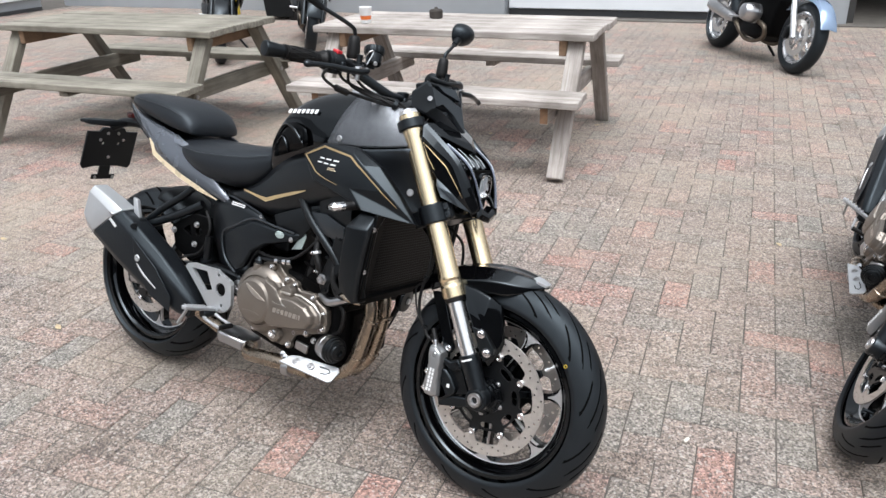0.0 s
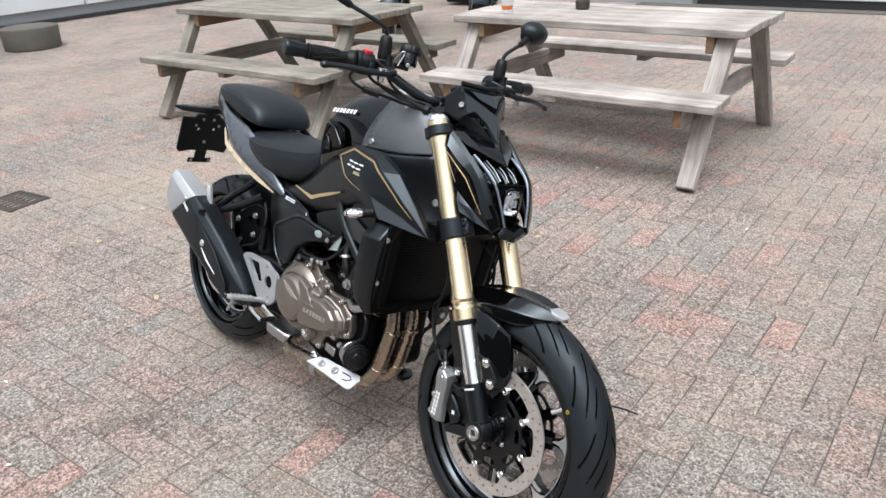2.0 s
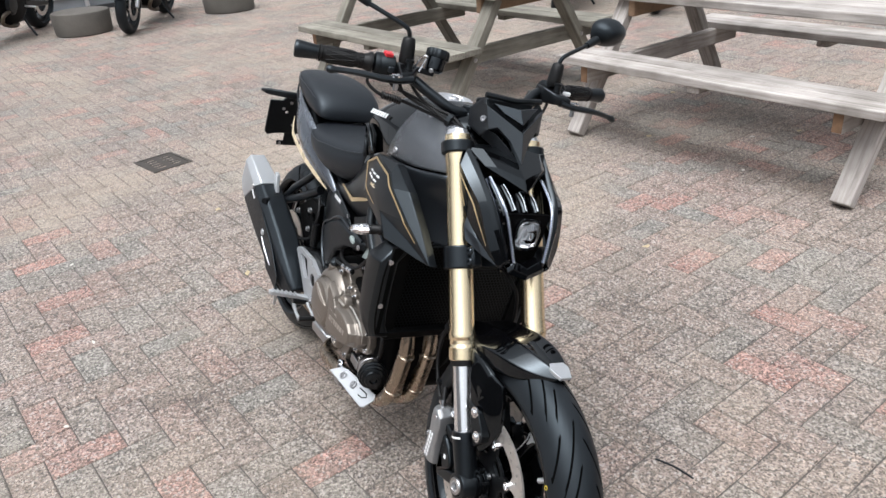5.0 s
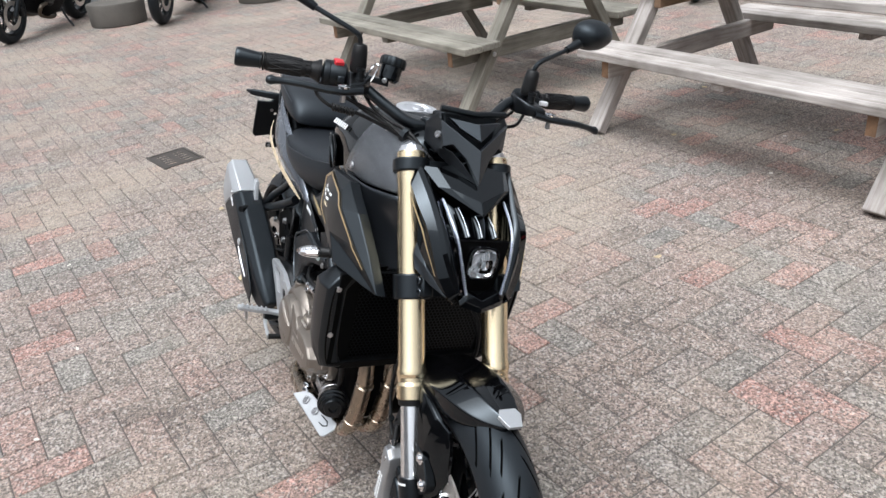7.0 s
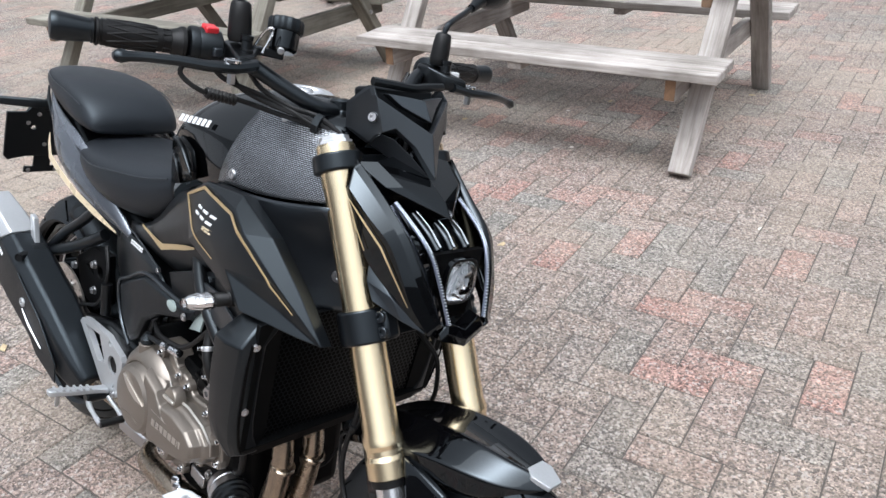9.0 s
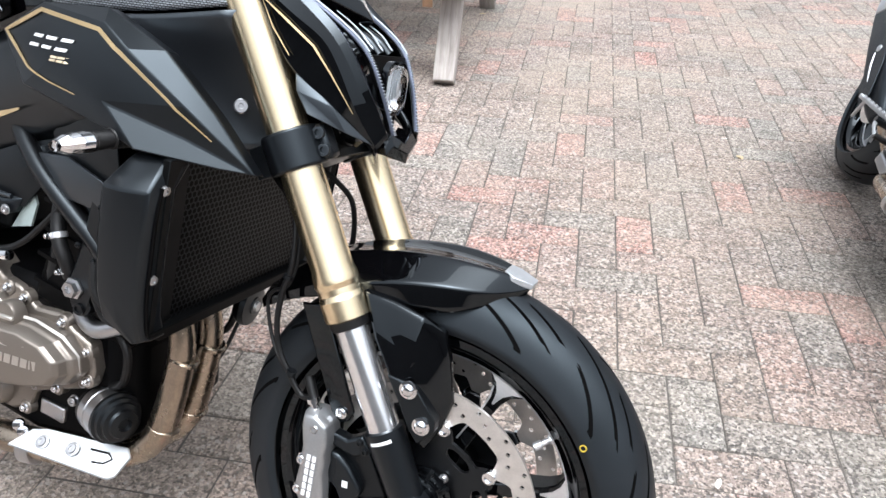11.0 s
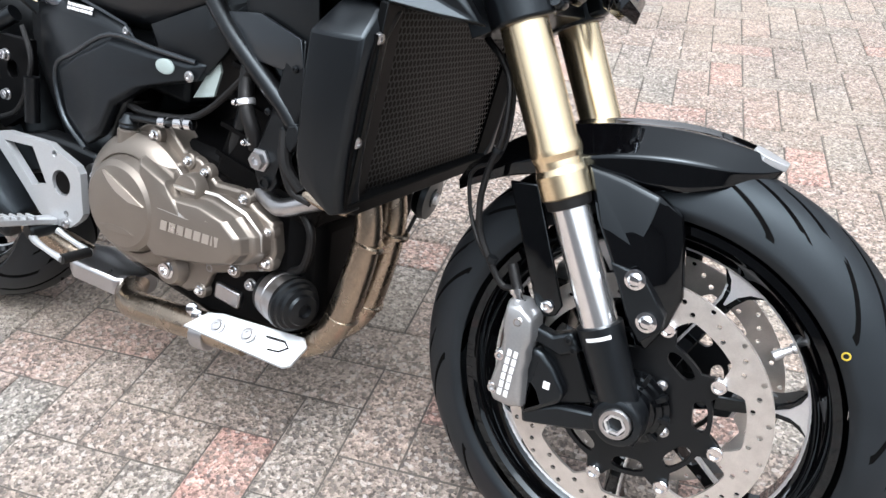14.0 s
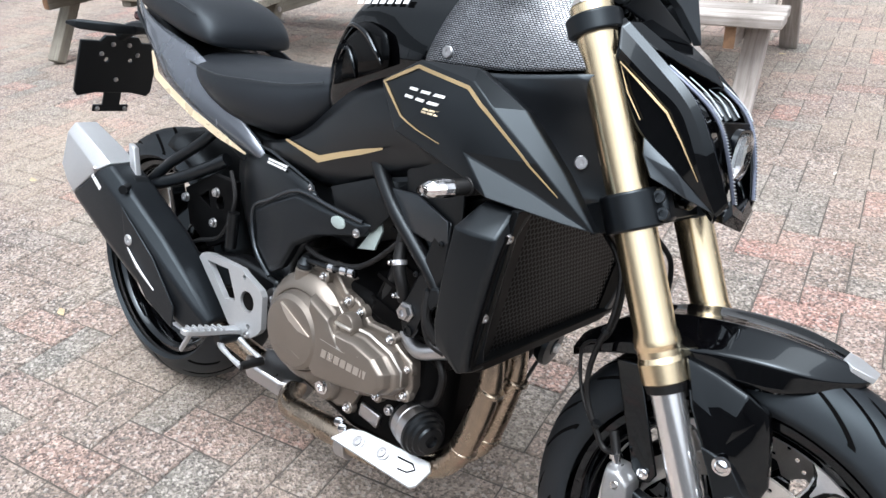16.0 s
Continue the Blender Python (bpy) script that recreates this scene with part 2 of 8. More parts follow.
def timber(name, gain):
    """Weathered grey softwood; the grain runs along local x."""
    m, nt, b = nodes_of(name)
    tc = nt.nodes.new("ShaderNodeTexCoord")
    info = nt.nodes.new("ShaderNodeObjectInfo")
    mp = nt.nodes.new("ShaderNodeMapping")
    mp.inputs["Scale"].default_value = (1.6, 26, 26)
    add = nt.nodes.new("ShaderNodeVectorMath")
    nt.links.new(tc.outputs["Object"], add.inputs[0])
    nt.links.new(info.outputs["Random"], add.inputs[1])
    nt.links.new(add.outputs["Vector"], mp.inputs["Vector"])
    grain = node(nt, "ShaderNodeTexNoise", Scale=1.8, Detail=8.0, Roughness=0.65, Distortion=0.6)
    nt.links.new(mp.outputs["Vector"], grain.inputs["Vector"])
    blot = noise_of(nt, 3.2, 6)
    a = ramp_of(nt, grain.outputs["Fac"], [(0.22, (0.17, 0.155, 0.14)), (0.45, (0.33, 0.305, 0.285)), (0.72, (0.50, 0.475, 0.45))])
    c = mix_of(nt, 1.0, a.outputs["Color"], ramp_of(nt, blot.outputs["Fac"], [(0.3, (0.55, 0.53, 0.49)), (0.5, (0.95, 0.93, 0.9)), (0.75, (1.3, 1.28, 1.25))]).outputs["Color"], "MULTIPLY")
    tone = ramp_of(nt, info.outputs["Random"], [(0.0, tuple(0.82 * g for g in gain)), (1.0, tuple(1.15 * g for g in gain))])
    nt.links.new(mix_of(nt, 1.0, c, tone.outputs["Color"], "MULTIPLY"), b.inputs["Base Color"])
    b.inputs["Roughness"].default_value = 0.85
    bump_of(nt, b, grain.outputs["Fac"], 0.5, 0.002)
    return m


TIMBER = timber("weathered_timber", (0.97, 0.965, 0.98))
MOSSY = timber("mossy_weathered_timber", (0.56, 0.57, 0.52))
BROWNTIMBER = mat("brown_sawn_timber", (0.25, 0.16, 0.10), 0.85, var=0.3, scale=9, fine=90, bump=0.3)
DARKWALL = mat("grey_wall_render", (0.165, 0.168, 0.175), 0.8, var=0.3, scale=3, fine=60, bump=0.3)
ENDGRAIN = mat("sawn_brown_timber", (0.20, 0.115, 0.065), 0.8, var=0.3, scale=30, bump=0.3)
CONCRETE = mat("grey_concrete", (0.098, 0.089, 0.078), 0.9, var=0.25, scale=4, fine=120, bump=0.4, dist=0.002)
WALLWHITE = mat("white_panel_paint", (0.74, 0.77, 0.80), 0.5, var=0.05, scale=2)
WALLGREY = mat("grey_cladding", (0.32, 0.34, 0.36), 0.6, var=0.08, scale=2)
DARKFRAME = mat("dark_frame", (0.035, 0.037, 0.04), 0.5)
INSIDE = mat("dim_interior", (0.05, 0.048, 0.046), 0.8, var=0.3, scale=2)
IRON = mat("cast_iron", (0.055, 0.048, 0.042), 0.7, metal=0.3, var=0.3, scale=30, bump=0.5)

# ---- shape helpers ----
AUTO = radians(32)


def part(name, bm, material, parent, label="", smooth=True, bevel=0.0, m=None, angle=AUTO, seg=2, subsurf=0):
    """Link a bmesh as one mesh object under a thing or a part."""
    if m is not None:
        bmesh.ops.transform(bm, matrix=m, verts=bm.verts)
    bmesh.ops.recalc_face_normals(bm, faces=bm.faces)
    me = bpy.data.meshes.new(name)
    bm.to_mesh(me)
    bm.free()
    me.materials.append(material)
    if smooth:
        me.shade_smooth()
        if not subsurf:
            me.set_sharp_from_angle(angle=angle)
    ob = new(name, me)
    ob.parent = parent
    if bevel:
        mod = ob.modifiers.new("bevel", "BEVEL")
        mod.width, mod.segments, mod.limit_method, mod.angle_limit = bevel, seg, "ANGLE", radians(28)
        mod.use_clamp_overlap = True
    if subsurf:
        mod = ob.modifiers.new("round", "SUBSURF")
        mod.levels = mod.render_levels = subsurf
        mod.boundary_smooth = "PRESERVE_CORNERS"
    if label:
        tagged(ob, label)
    return ob


def thing(name, m, label, category, group=""):
    e = new(name)
    e.matrix_world = m
    return tagged(e, label, category, group)


def grid_faces(bm, rings, closed=True, caps=True):
    vs = [[bm.verts.new(p) for p in r] for r in rings]
    n = len(vs[0])
    for a, b in zip(vs, vs[1:]):
        for i in range(n if closed else n - 1):
            j = (i + 1) % n
            bm.faces.new((a[i], a[j], b[j], b[i]))
    if caps:
        bm.faces.new(list(reversed(vs[0])))
        bm.faces.new(vs[-1])
    return vs


def loft(rings, closed=True, caps=True, bm=None):
    bm = bm or bmesh.new()
    grid_faces(bm, rings, closed, caps)
    return bm


def frame_of(d):
    d = Vector(d).normalized()
    a = Vector((0, 0, 1)) if abs(d.z) < 0.9 else Vector((1, 0, 0))
    x = d.cross(a).normalized()
    return x, x.cross(d).normalized()


def rod(p, q, r, r2=None, n=20, bm=None, caps=True):
    """A round bar from p to q, tapering from r to r2."""
    bm = bm or bmesh.new()
    p, q = Vector(p), Vector(q)
    x, y = frame_of(q - p)
    ring = lambda c, s: [c + s * (math.cos(a) * x + math.sin(a) * y) for a in (2 * math.pi * i / n for i in range(n))]
    grid_faces(bm, [ring(p, r), ring(q, r if r2 is None else r2)], True, caps)
    return bm


def turned(p, d, profile, n=32, bm=None, caps=True):
    """A turned body about the axis from p along d; profile rows: (distance along, radius)."""
    bm = bm or bmesh.new()
    p, d = Vector(p), Vector(d).normalized()
    x, y = frame_of(d)
    rings = [[p + d * s + r * (math.cos(a) * x + math.sin(a) * y) for a in (2 * math.pi * i / n for i in range(n))] for s, r in profile]
    grid_faces(bm, rings, True, caps)
    return bm


def smooth_line(pts, steps=6):
    pts = [Vector(p) for p in pts]
    out = []
    for i in range(len(pts) - 1):
        p0, p1, p2, p3 = pts[max(i - 1, 0)], pts[i], pts[i + 1], pts[min(i + 2, len(pts) - 1)]
        for k in range(steps):
            t = k / steps
            out.append(0.5 * (2 * p1 + (p2 - p0) * t + (2 * p0 - 5 * p1 + 4 * p2 - p3) * t * t + (3 * p1 - p0 - 3 * p2 + p3) * t**3))
    return out + [pts[-1]]


def tube(pts, r, n=12, steps=6, bm=None, radii=None):
    """A bent round bar or hose through the points."""
    bm = bm or bmesh.new()
    line = smooth_line(pts, steps)
    x, _ = frame_of(line[1] - line[0])
    rings = []
    for i, p in enumerate(line):
        d = (line[min(i + 1, len(line) - 1)] - line[max(i - 1, 0)]).normalized()
        x = (x - d * x.dot(d)).normalized()
        y = d.cross(x)
        rr = r if radii is None else float(np.interp(i / (len(line) - 1), np.linspace(0, 1, len(radii)), radii))
        rings.append([p + rr * (math.cos(a) * x + math.sin(a) * y) for a in (2 * math.pi * k / n for k in range(n))])
    grid_faces(bm, rings)
    return bm


def block(c, size, m=None, bm=None):
    bm = bm or bmesh.new()
    made = bmesh.ops.create_cube(bm, size=1.0)["verts"]
    t = Matrix.Translation(c) @ (m or Matrix()) @ Matrix.Diagonal((*size, 1))
    bmesh.ops.transform(bm, matrix=t, verts=made)
    return bm


def slab(outline, thick, bm=None):
    """A plate: its outer face through the points (x, u, h), its back set inwards by thick along y."""
    bm = bm or bmesh.new()
    a = [bm.verts.new(p) for p in outline]
    b = [bm.verts.new((p[0], p[1] + thick, p[2])) for p in outline]
    fa, fb = bm.faces.new(a), bm.faces.new(list(reversed(b)))
    n = len(a)
    for i in range(n):
        bm.faces.new((a[i], b[i], b[(i + 1) % n], a[(i + 1) % n]))
    bmesh.ops.triangulate(bm, faces=[fa, fb])
    return bm


def plate(outline, back, bm=None):
    """A plate through the points, its back set off by the vector back."""
    bm = bm or bmesh.new()
    a = [bm.verts.new(p) for p in outline]
    b = [bm.verts.new(Vector(p) + Vector(back)) for p in outline]
    fa, fb = bm.faces.new(a), bm.faces.new(list(reversed(b)))
    n = len(a)
    for i in range(n):
        bm.faces.new((a[i], b[i], b[(i + 1) % n], a[(i + 1) % n]))
    bmesh.ops.triangulate(bm, faces=[fa, fb])
    return bm


def faceted(points, faces, rim, back):
    """A moulded panel of flat facets; the rim, a loop of points, folds back by the vector back."""
    bm = bmesh.new()
    vs = {k: bm.verts.new(p) for k, p in points.items()}
    for f in faces:
        bm.faces.new([vs[k] for k in f])
    low = [bm.verts.new(vs[k].co + Vector(back)) for k in rim]
    n = len(rim)
    for i in range(n):
        bm.faces.new((vs[rim[i]], low[i], low[(i + 1) % n], vs[rim[(i + 1) % n]]))
    return bm


def draped(pts, points, faces, side, steps=4):
    """A line laid on a faceted panel, looking along y from the given side."""
    from mathutils.bvhtree import BVHTree
    keys = list(points)
    tree = BVHTree.FromPolygons([points[k] for k in keys], [[keys.index(k) for k in f] for f in faces])
    line = []
    for p, q in zip(pts, pts[1:]):
        line += [Vector(p).lerp(Vector(q), i / steps) for i in range(steps)]
    line.append(Vector(pts[-1]))
    out = []
    for p in line:
        hit, *_ = tree.ray_cast(Vector((p.x, side * 0.6, p.z)), Vector((0, -side, 0)))
        if hit is None:
            hit = tree.find_nearest(p)[0]
        out.append(hit)
    return out


def dome(outline, out, thick, ring=0.8, bm=None, centre=None):
    """A panel that swells by out, over a rim through the points, and folds back by thick."""
    bm = bm or bmesh.new()
    pts = [Vector(p) for p in outline]
    c = Vector(centre) if centre else sum(pts, Vector()) / len(pts)
    o = Vector((0, out, 0))
    back = [bm.verts.new(p - Vector((0, math.copysign(thick, out), 0))) for p in pts]
    rim = [bm.verts.new(p) for p in pts]
    mid = [bm.verts.new(c + (p - c) * ring + o * 0.75) for p in pts]
    top = bm.verts.new(c + o)
    n = len(pts)
    for i in range(n):
        j = (i + 1) % n
        bm.faces.new((back[i], back[j], rim[j], rim[i]))
        bm.faces.new((rim[i], rim[j], mid[j], mid[i]))
        bm.faces.new((mid[i], mid[j], top))
    return bm


def ribbon(pts, width, normal, lift=0.0008, thick=0.0012, bm=None):
    """A thin raised stripe along the points; width may be one for each point; normal: the way it faces."""
    bm = bm or bmesh.new()
    pts = [Vector(p) for p in pts]
    nrm = Vector(normal).normalized()
    ws = width if isinstance(width, (list, tuple)) else [width] * len(pts)
    rings = []
    for i, p in enumerate(pts):
        d = (pts[min(i + 1, len(pts) - 1)] - pts[max(i - 1, 0)]).normalized()
        s = d.cross(nrm).normalized() * ws[i] * 0.5
        q = p + nrm * lift
        rings.append([q - s, q + s, q + s + nrm * thick, q - s + nrm * thick])
    grid_faces(bm, rings)
    return bm


def circle(c, r, n, phase=0.0):
    return [(c[0] + r * math.cos(phase + 2 * math.pi * i / n), c[1] + r * math.sin(phase + 2 * math.pi * i / n)) for i in range(n)]


def pierced(outer, holes, thick, place, bm=None):
    """A plate with real holes, from outlines in the plane; place turns (a, b, depth) into a point."""
    from mathutils.geometry import tessellate_polygon
    bm = bm or bmesh.new()
    loops = [outer, *holes]
    flat = [p for l in loops for p in l]
    tris = tessellate_polygon([[Vector((*p, 0)) for p in l] for l in loops])
    f = [bm.verts.new(place(*p, 0.0)) for p in flat]
    k = [bm.verts.new(place(*p, thick)) for p in flat]
    for t in tris:
        if len(set(t)) == 3:
            bm.faces.new([f[i] for i in t])
            bm.faces.new([k[i] for i in reversed(t)])
    at = 0
    for l in loops:
        n = len(l)
        for i in range(n):
            a, b = at + i, at + (i + 1) % n
            bm.faces.new((f[a], f[b], k[b], k[a]))
        at += n
    return bm


def bolt(p, d, r, high=0.006, bm=None):
    """A socket-head screw: flange, head and a sunk socket."""
    return turned(p, d, [(0, r * 1.25), (0.0015, r * 1.25), (0.0018, r), (high * 0.9, r), (high, r * 0.85), (high, r * 0.5), (high * 0.55, r * 0.48)], 14, bm)


def glyphs(p, right, up, size, count, nrm, bm=None, lean=0.25, gap=0.28, fill=0.62, strokes=((0.0, 0.42), (0.58, 1.0))):
    """A row of plain slanted bars in place of lettering."""
    bm = bm or bmesh.new()
    p, r, u, n = Vector(p), Vector(right).normalized(), Vector(up).normalized(), Vector(nrm).normalized()
    w = size * fill
    for i in range(count):
        for lo, hi in strokes:
            o = p + r * (i * size * (fill + gap) + lean * size * lo) + u * size * lo
            t = r * lean * size * (hi - lo) + u * size * (hi - lo)
            q = [o, o + r * w, o + r * w + t, o + t]
            a = [bm.verts.new(v + n * 0.0006) for v in q]
            b = [bm.verts.new(v + n * 0.0014) for v in q]
            bm.faces.new(b)
            bm.faces.new(list(reversed(a)))
            for k in range(4):
                bm.faces.new((a[k], a[(k + 1) % 4], b[(k + 1) % 4], b[k]))
    return bm


# ---- setting: yard, ground, buildings ----
SITE = pose(0, 0, 0, 0, 0, 14.5)


def structure(name, bm, material, label="", m=SITE, bevel=0.0):
    ob = part(name, bm, material, None, label, bevel=bevel)
    ob.matrix_world = m
    return tagged(ob, kind="structure")


bm = bmesh.new()
bmesh.ops.create_grid(bm, x_segments=1, y_segments=1, size=400)
ground = structure("ground", bm, SAND, "sandy ground under grey and pink paving bricks", Matrix.Translation((0, 0, 0.0002)))

# north building: sectional door, open bay, cladding
WALLV = 9.25
bm = block((-6.9, WALLV + 0.12, 2.0), (8.2, 0.24, 4.0))
wall_north = structure("wall_north", bm, WALLGREY, "grey clad workshop wall beside a white sectional door")
bm = block((-0.75, WALLV + 0.12, 3.4), (4.1, 0.24, 1.2))
structure("wall_lintel", bm, WALLGREY, "grey cladding above the white door")
bm = block((1.42, WALLV + 0.10, 2.0), (0.24, 0.30, 4.0))
structure("door_jamb", bm, WALLGREY, "grey door jamb between two workshop bays")
bm = block((3.4, WALLV + 0.12, 3.4), (3.7, 0.24, 1.2))
structure("wall_lintel_bay", bm, WALLGREY, "grey cladding above the open bay")
bm = block((7.85, WALLV + 0.12, 2.0), (5.2, 0.24, 4.0))
structure("wall_north_end", bm, WALLGREY, "grey clad workshop wall")
door = structure("door_1", block((-0.75, WALLV + 0.17, 0.055), (4.05, 0.06, 0.09)), DARKFRAME, "white sectional garage door, closed, with a black bottom seal")
for i in range(5):
    part("panel", block((-0.75, WALLV + 0.14, 0.10 + 0.27 + i * 0.545), (4.05, 0.05, 0.538)), WALLWHITE, door, bevel=0.012)
bay = structure("bay_interior", block((3.4, WALLV + 3.4, 1.4), (3.7, 0.1, 2.8)), INSIDE, "dim back wall of the open workshop bay")
for c, s in (((1.6, WALLV + 1.8, 1.4), (0.08, 3.2, 2.8)), ((5.2, WALLV + 1.8, 1.4), (0.08, 3.2, 2.8)), ((3.4, WALLV + 1.8, 2.84), (3.7, 3.2, 0.08))):
    part("lining", block(c, s), INSIDE, bay)
structure("threshold", block((1.0, WALLV - 0.12, 0.004), (9.0, 0.22, 0.03)), CONCRETE, "pale concrete threshold along the workshop", bevel=0.006)

# west building: pale panels with dark joints
bm = block((-10.95, 0.4, 1.9), (0.24, 16.4, 3.8))
wall_west = structure("wall_west", bm, WALLGREY, "pale panelled wall with a dark plinth")
for i in range(10):
    part("panel", block((-10.81, -6.8 + i * 1.62, 1.2), (0.05, 1.58, 2.0)), WALLWHITE, wall_west, bevel=0.006)
part("plinth", block((-10.80, 0.4, 0.035), (0.06, 16.3, 0.05)), DARKFRAME, wall_west)
for i in range(3):
    part("post", rod((-10.70, 0.6 + i * 1.62, 0), (-10.70, 0.6 + i * 1.62, 2.6), 0.03), ALU, wall_west)
# unseen low walls added behind the camera close the yard and shape reflections
structure("unseen_wall_south", block((0, -8.0, 1.5), (24.0, 0.3, 3.0)), DARKWALL, "plain grey unseen wall, added to close the yard and shape reflections")
structure("unseen_wall_east", block((10.5, 0.4, 1.5), (0.3, 16.4, 3.0)), DARKWALL, "plain grey unseen wall, added to close the yard and shape reflections")


def planter(m):
    e = thing("concrete_block", m, "round weathered grey concrete block on the paving", "concrete block", "blocks along the pale wall")
    part("body", turned((0, 0, 0), (0, 0, 1), [(0, 0.30), (0.02, 0.315), (0.24, 0.325), (0.258, 0.315), (0.264, 0.29), (0.266, 0.10)], 28), CONCRETE, e)
    return e


p1 = planter(pose(-9.32, 1.13, -0.004))
copy_thing(p1, pose(-9.00, -0.62, -0.004, 0, 0, 40))

drain = thing("drain_cover", pose(-3.50, -0.298, 0.0015, 0, 0, 20) @ Matrix.Diagonal((0.80, 0.85, 1, 1)), "rusty dark cast-iron drain cover set into the paving", "drain cover")
holes = [[(-0.10 + 0.05 * i - 0.011, s * 0.055 - 0.035), (-0.10 + 0.05 * i + 0.011, s * 0.055 - 0.035), (-0.10 + 0.05 * i + 0.011, s * 0.055 + 0.035), (-0.10 + 0.05 * i - 0.011, s * 0.055 + 0.035)] for i in range(5) for s in (-1, 1)]
part("grate", pierced([(-0.155, -0.12), (0.155, -0.12), (0.155, 0.12), (-0.155, 0.12)], holes, -0.02, lambda a, b, d: (a, b, 0.005 + d)), IRON, drain)
part("frame", pierced([(-0.175, -0.14), (0.175, -0.14), (0.175, 0.14), (-0.175, 0.14)], [[(-0.158, -0.123), (0.158, -0.123), (0.158, 0.123), (-0.158, 0.123)]], -0.02, lambda a, b, d: (a, b, 0.007 + d)), IRON, drain)


# ---- picnic tables ----
wood = TIMBER


def plank(parent, name, c, size, m=None, material=None, bevel=0.006):
    """A board whose grain runs along its own x."""
    ob = part(name, block((0, 0, 0), size), material or wood, parent, bevel=bevel)
    ob.matrix_local = Matrix.Translation(c) @ (m or Matrix())
    return ob


def picnic_table(m, label):
    """A-frame table; x along its length, y across. Top 0.755 high, benches 0.46."""
    e = thing("picnic_table", m, label, "picnic table", "picnic tables in the yard")
    rng = random.Random(7)
    L = 1.78
    for i in range(5):
        plank(e, "top_board", (rng.uniform(-0.012, 0.012), -0.296 + i * 0.148, 0.734 + rng.uniform(-0.002, 0.002)), (L, 0.143, 0.042), pose(0, 0, 0, rng.uniform(-0.5, 0.5), 0, 0))
    for s in (-1, 1):
        for k in range(2):
            plank(e, "bench_board", (rng.uniform(-0.01, 0.01), s * (0.552 + 0.137 * k), 0.439), (L, 0.131, 0.042))
        plank(e, "bench_batten", (0, s * 0.620, 0.401), (0.24, 0.07, 0.034), pose(0, 0, 0, 0, 0, 90))
    for x in (-0.775, 0.775):
        t = math.copysign(1, x)
        plank(e, "top_bearer", (x - t * 0.070, 0, 0.668), (0.68, 0.044, 0.09), pose(0, 0, 0, 0, 0, 90), BROWNTIMBER)
        plank(e, "bench_bearer", (x - t * 0.070, 0, 0.373), (1.45, 0.044, 0.10), pose(0, 0, 0, 0, 0, 90))
        for s in (-1, 1):
            foot, head = Vector((x, s * 0.715, 0.012)), Vector((x, s * 0.270, 0.705))
            d = head - foot
            turn = Matrix((d.normalized(), Vector((1, 0, 0)), d.normalized().cross(Vector((1, 0, 0))))).transposed().to_4x4()
            plank(e, "leg", (foot + head) / 2, (d.length, 0.092, 0.062), turn)
            part("bolt_head", turned((x + t * 0.046, s * 0.485, 0.373), (t, 0, 0), [(0, 0.014), (0.004, 0.014), (0.006, 0.009)], 12), STEEL, e)
            plank(e, "bearer_end", (x - t * 0.070, s * 0.727, 0.373), (0.004, 0.043, 0.088), pose(0, 0, 0, 0, 0, 90), ENDGRAIN, bevel=0.001)
    return e


picnic_table(pose(-1.953, 2.815, 0.003, 0, 0, 14.6), "weathered grey timber picnic table with joined benches")
wood = MOSSY
picnic_table(pose(-4.07, 1.865, 0.003, 0, 0, 15.0), "weathered grey-green timber picnic table with joined benches")

# ---- the motorcycle on its side stand; x ahead, y to its left, z up, leaning to its left ----
BIKE = pose(0, 0.018, 0.0, -15.5, 0, 0)
bike = thing("motorcycle", BIKE, "gloss black naked motorcycle with gold fork, leaning on its stand", "motorcycle", "parked motorcycles")
RAKE = radians(26.5)
UP = Vector((-math.sin(RAKE), 0, math.cos(RAKE)))
FWD = Vector((math.cos(RAKE), 0, math.sin(RAKE)))
FOOT = Vector((-0.001, 0, 0.296))
PIVOT = FOOT - FWD * 0.035
# the frame points a little to its left of the lean axis
BODY = Matrix.Translation((-0.33, 0, 0)) @ Matrix.Rotation(radians(3.3), 4, "Z") @ Matrix.Translation((0.33, 0, 0))
STEER = Matrix.Translation(PIVOT) @ Matrix.Rotation(radians(4.0), 4, UP) @ Matrix.Translation(-PIVOT)


def up_fork(h, u=0.0, ahead=0.0):
    """A point of the fork's plane at height h."""
    return FOOT + UP * ((h - FOOT.z) / UP.z) + FWD * ahead + Vector((0, u, 0))


def both(build):
    for s in (-1, 1):
        build(s)


def sided(pts, s):
    """Points given for the right side (u negative), for side s."""
    return [(x, u * -s, h) for x, u, h in pts]


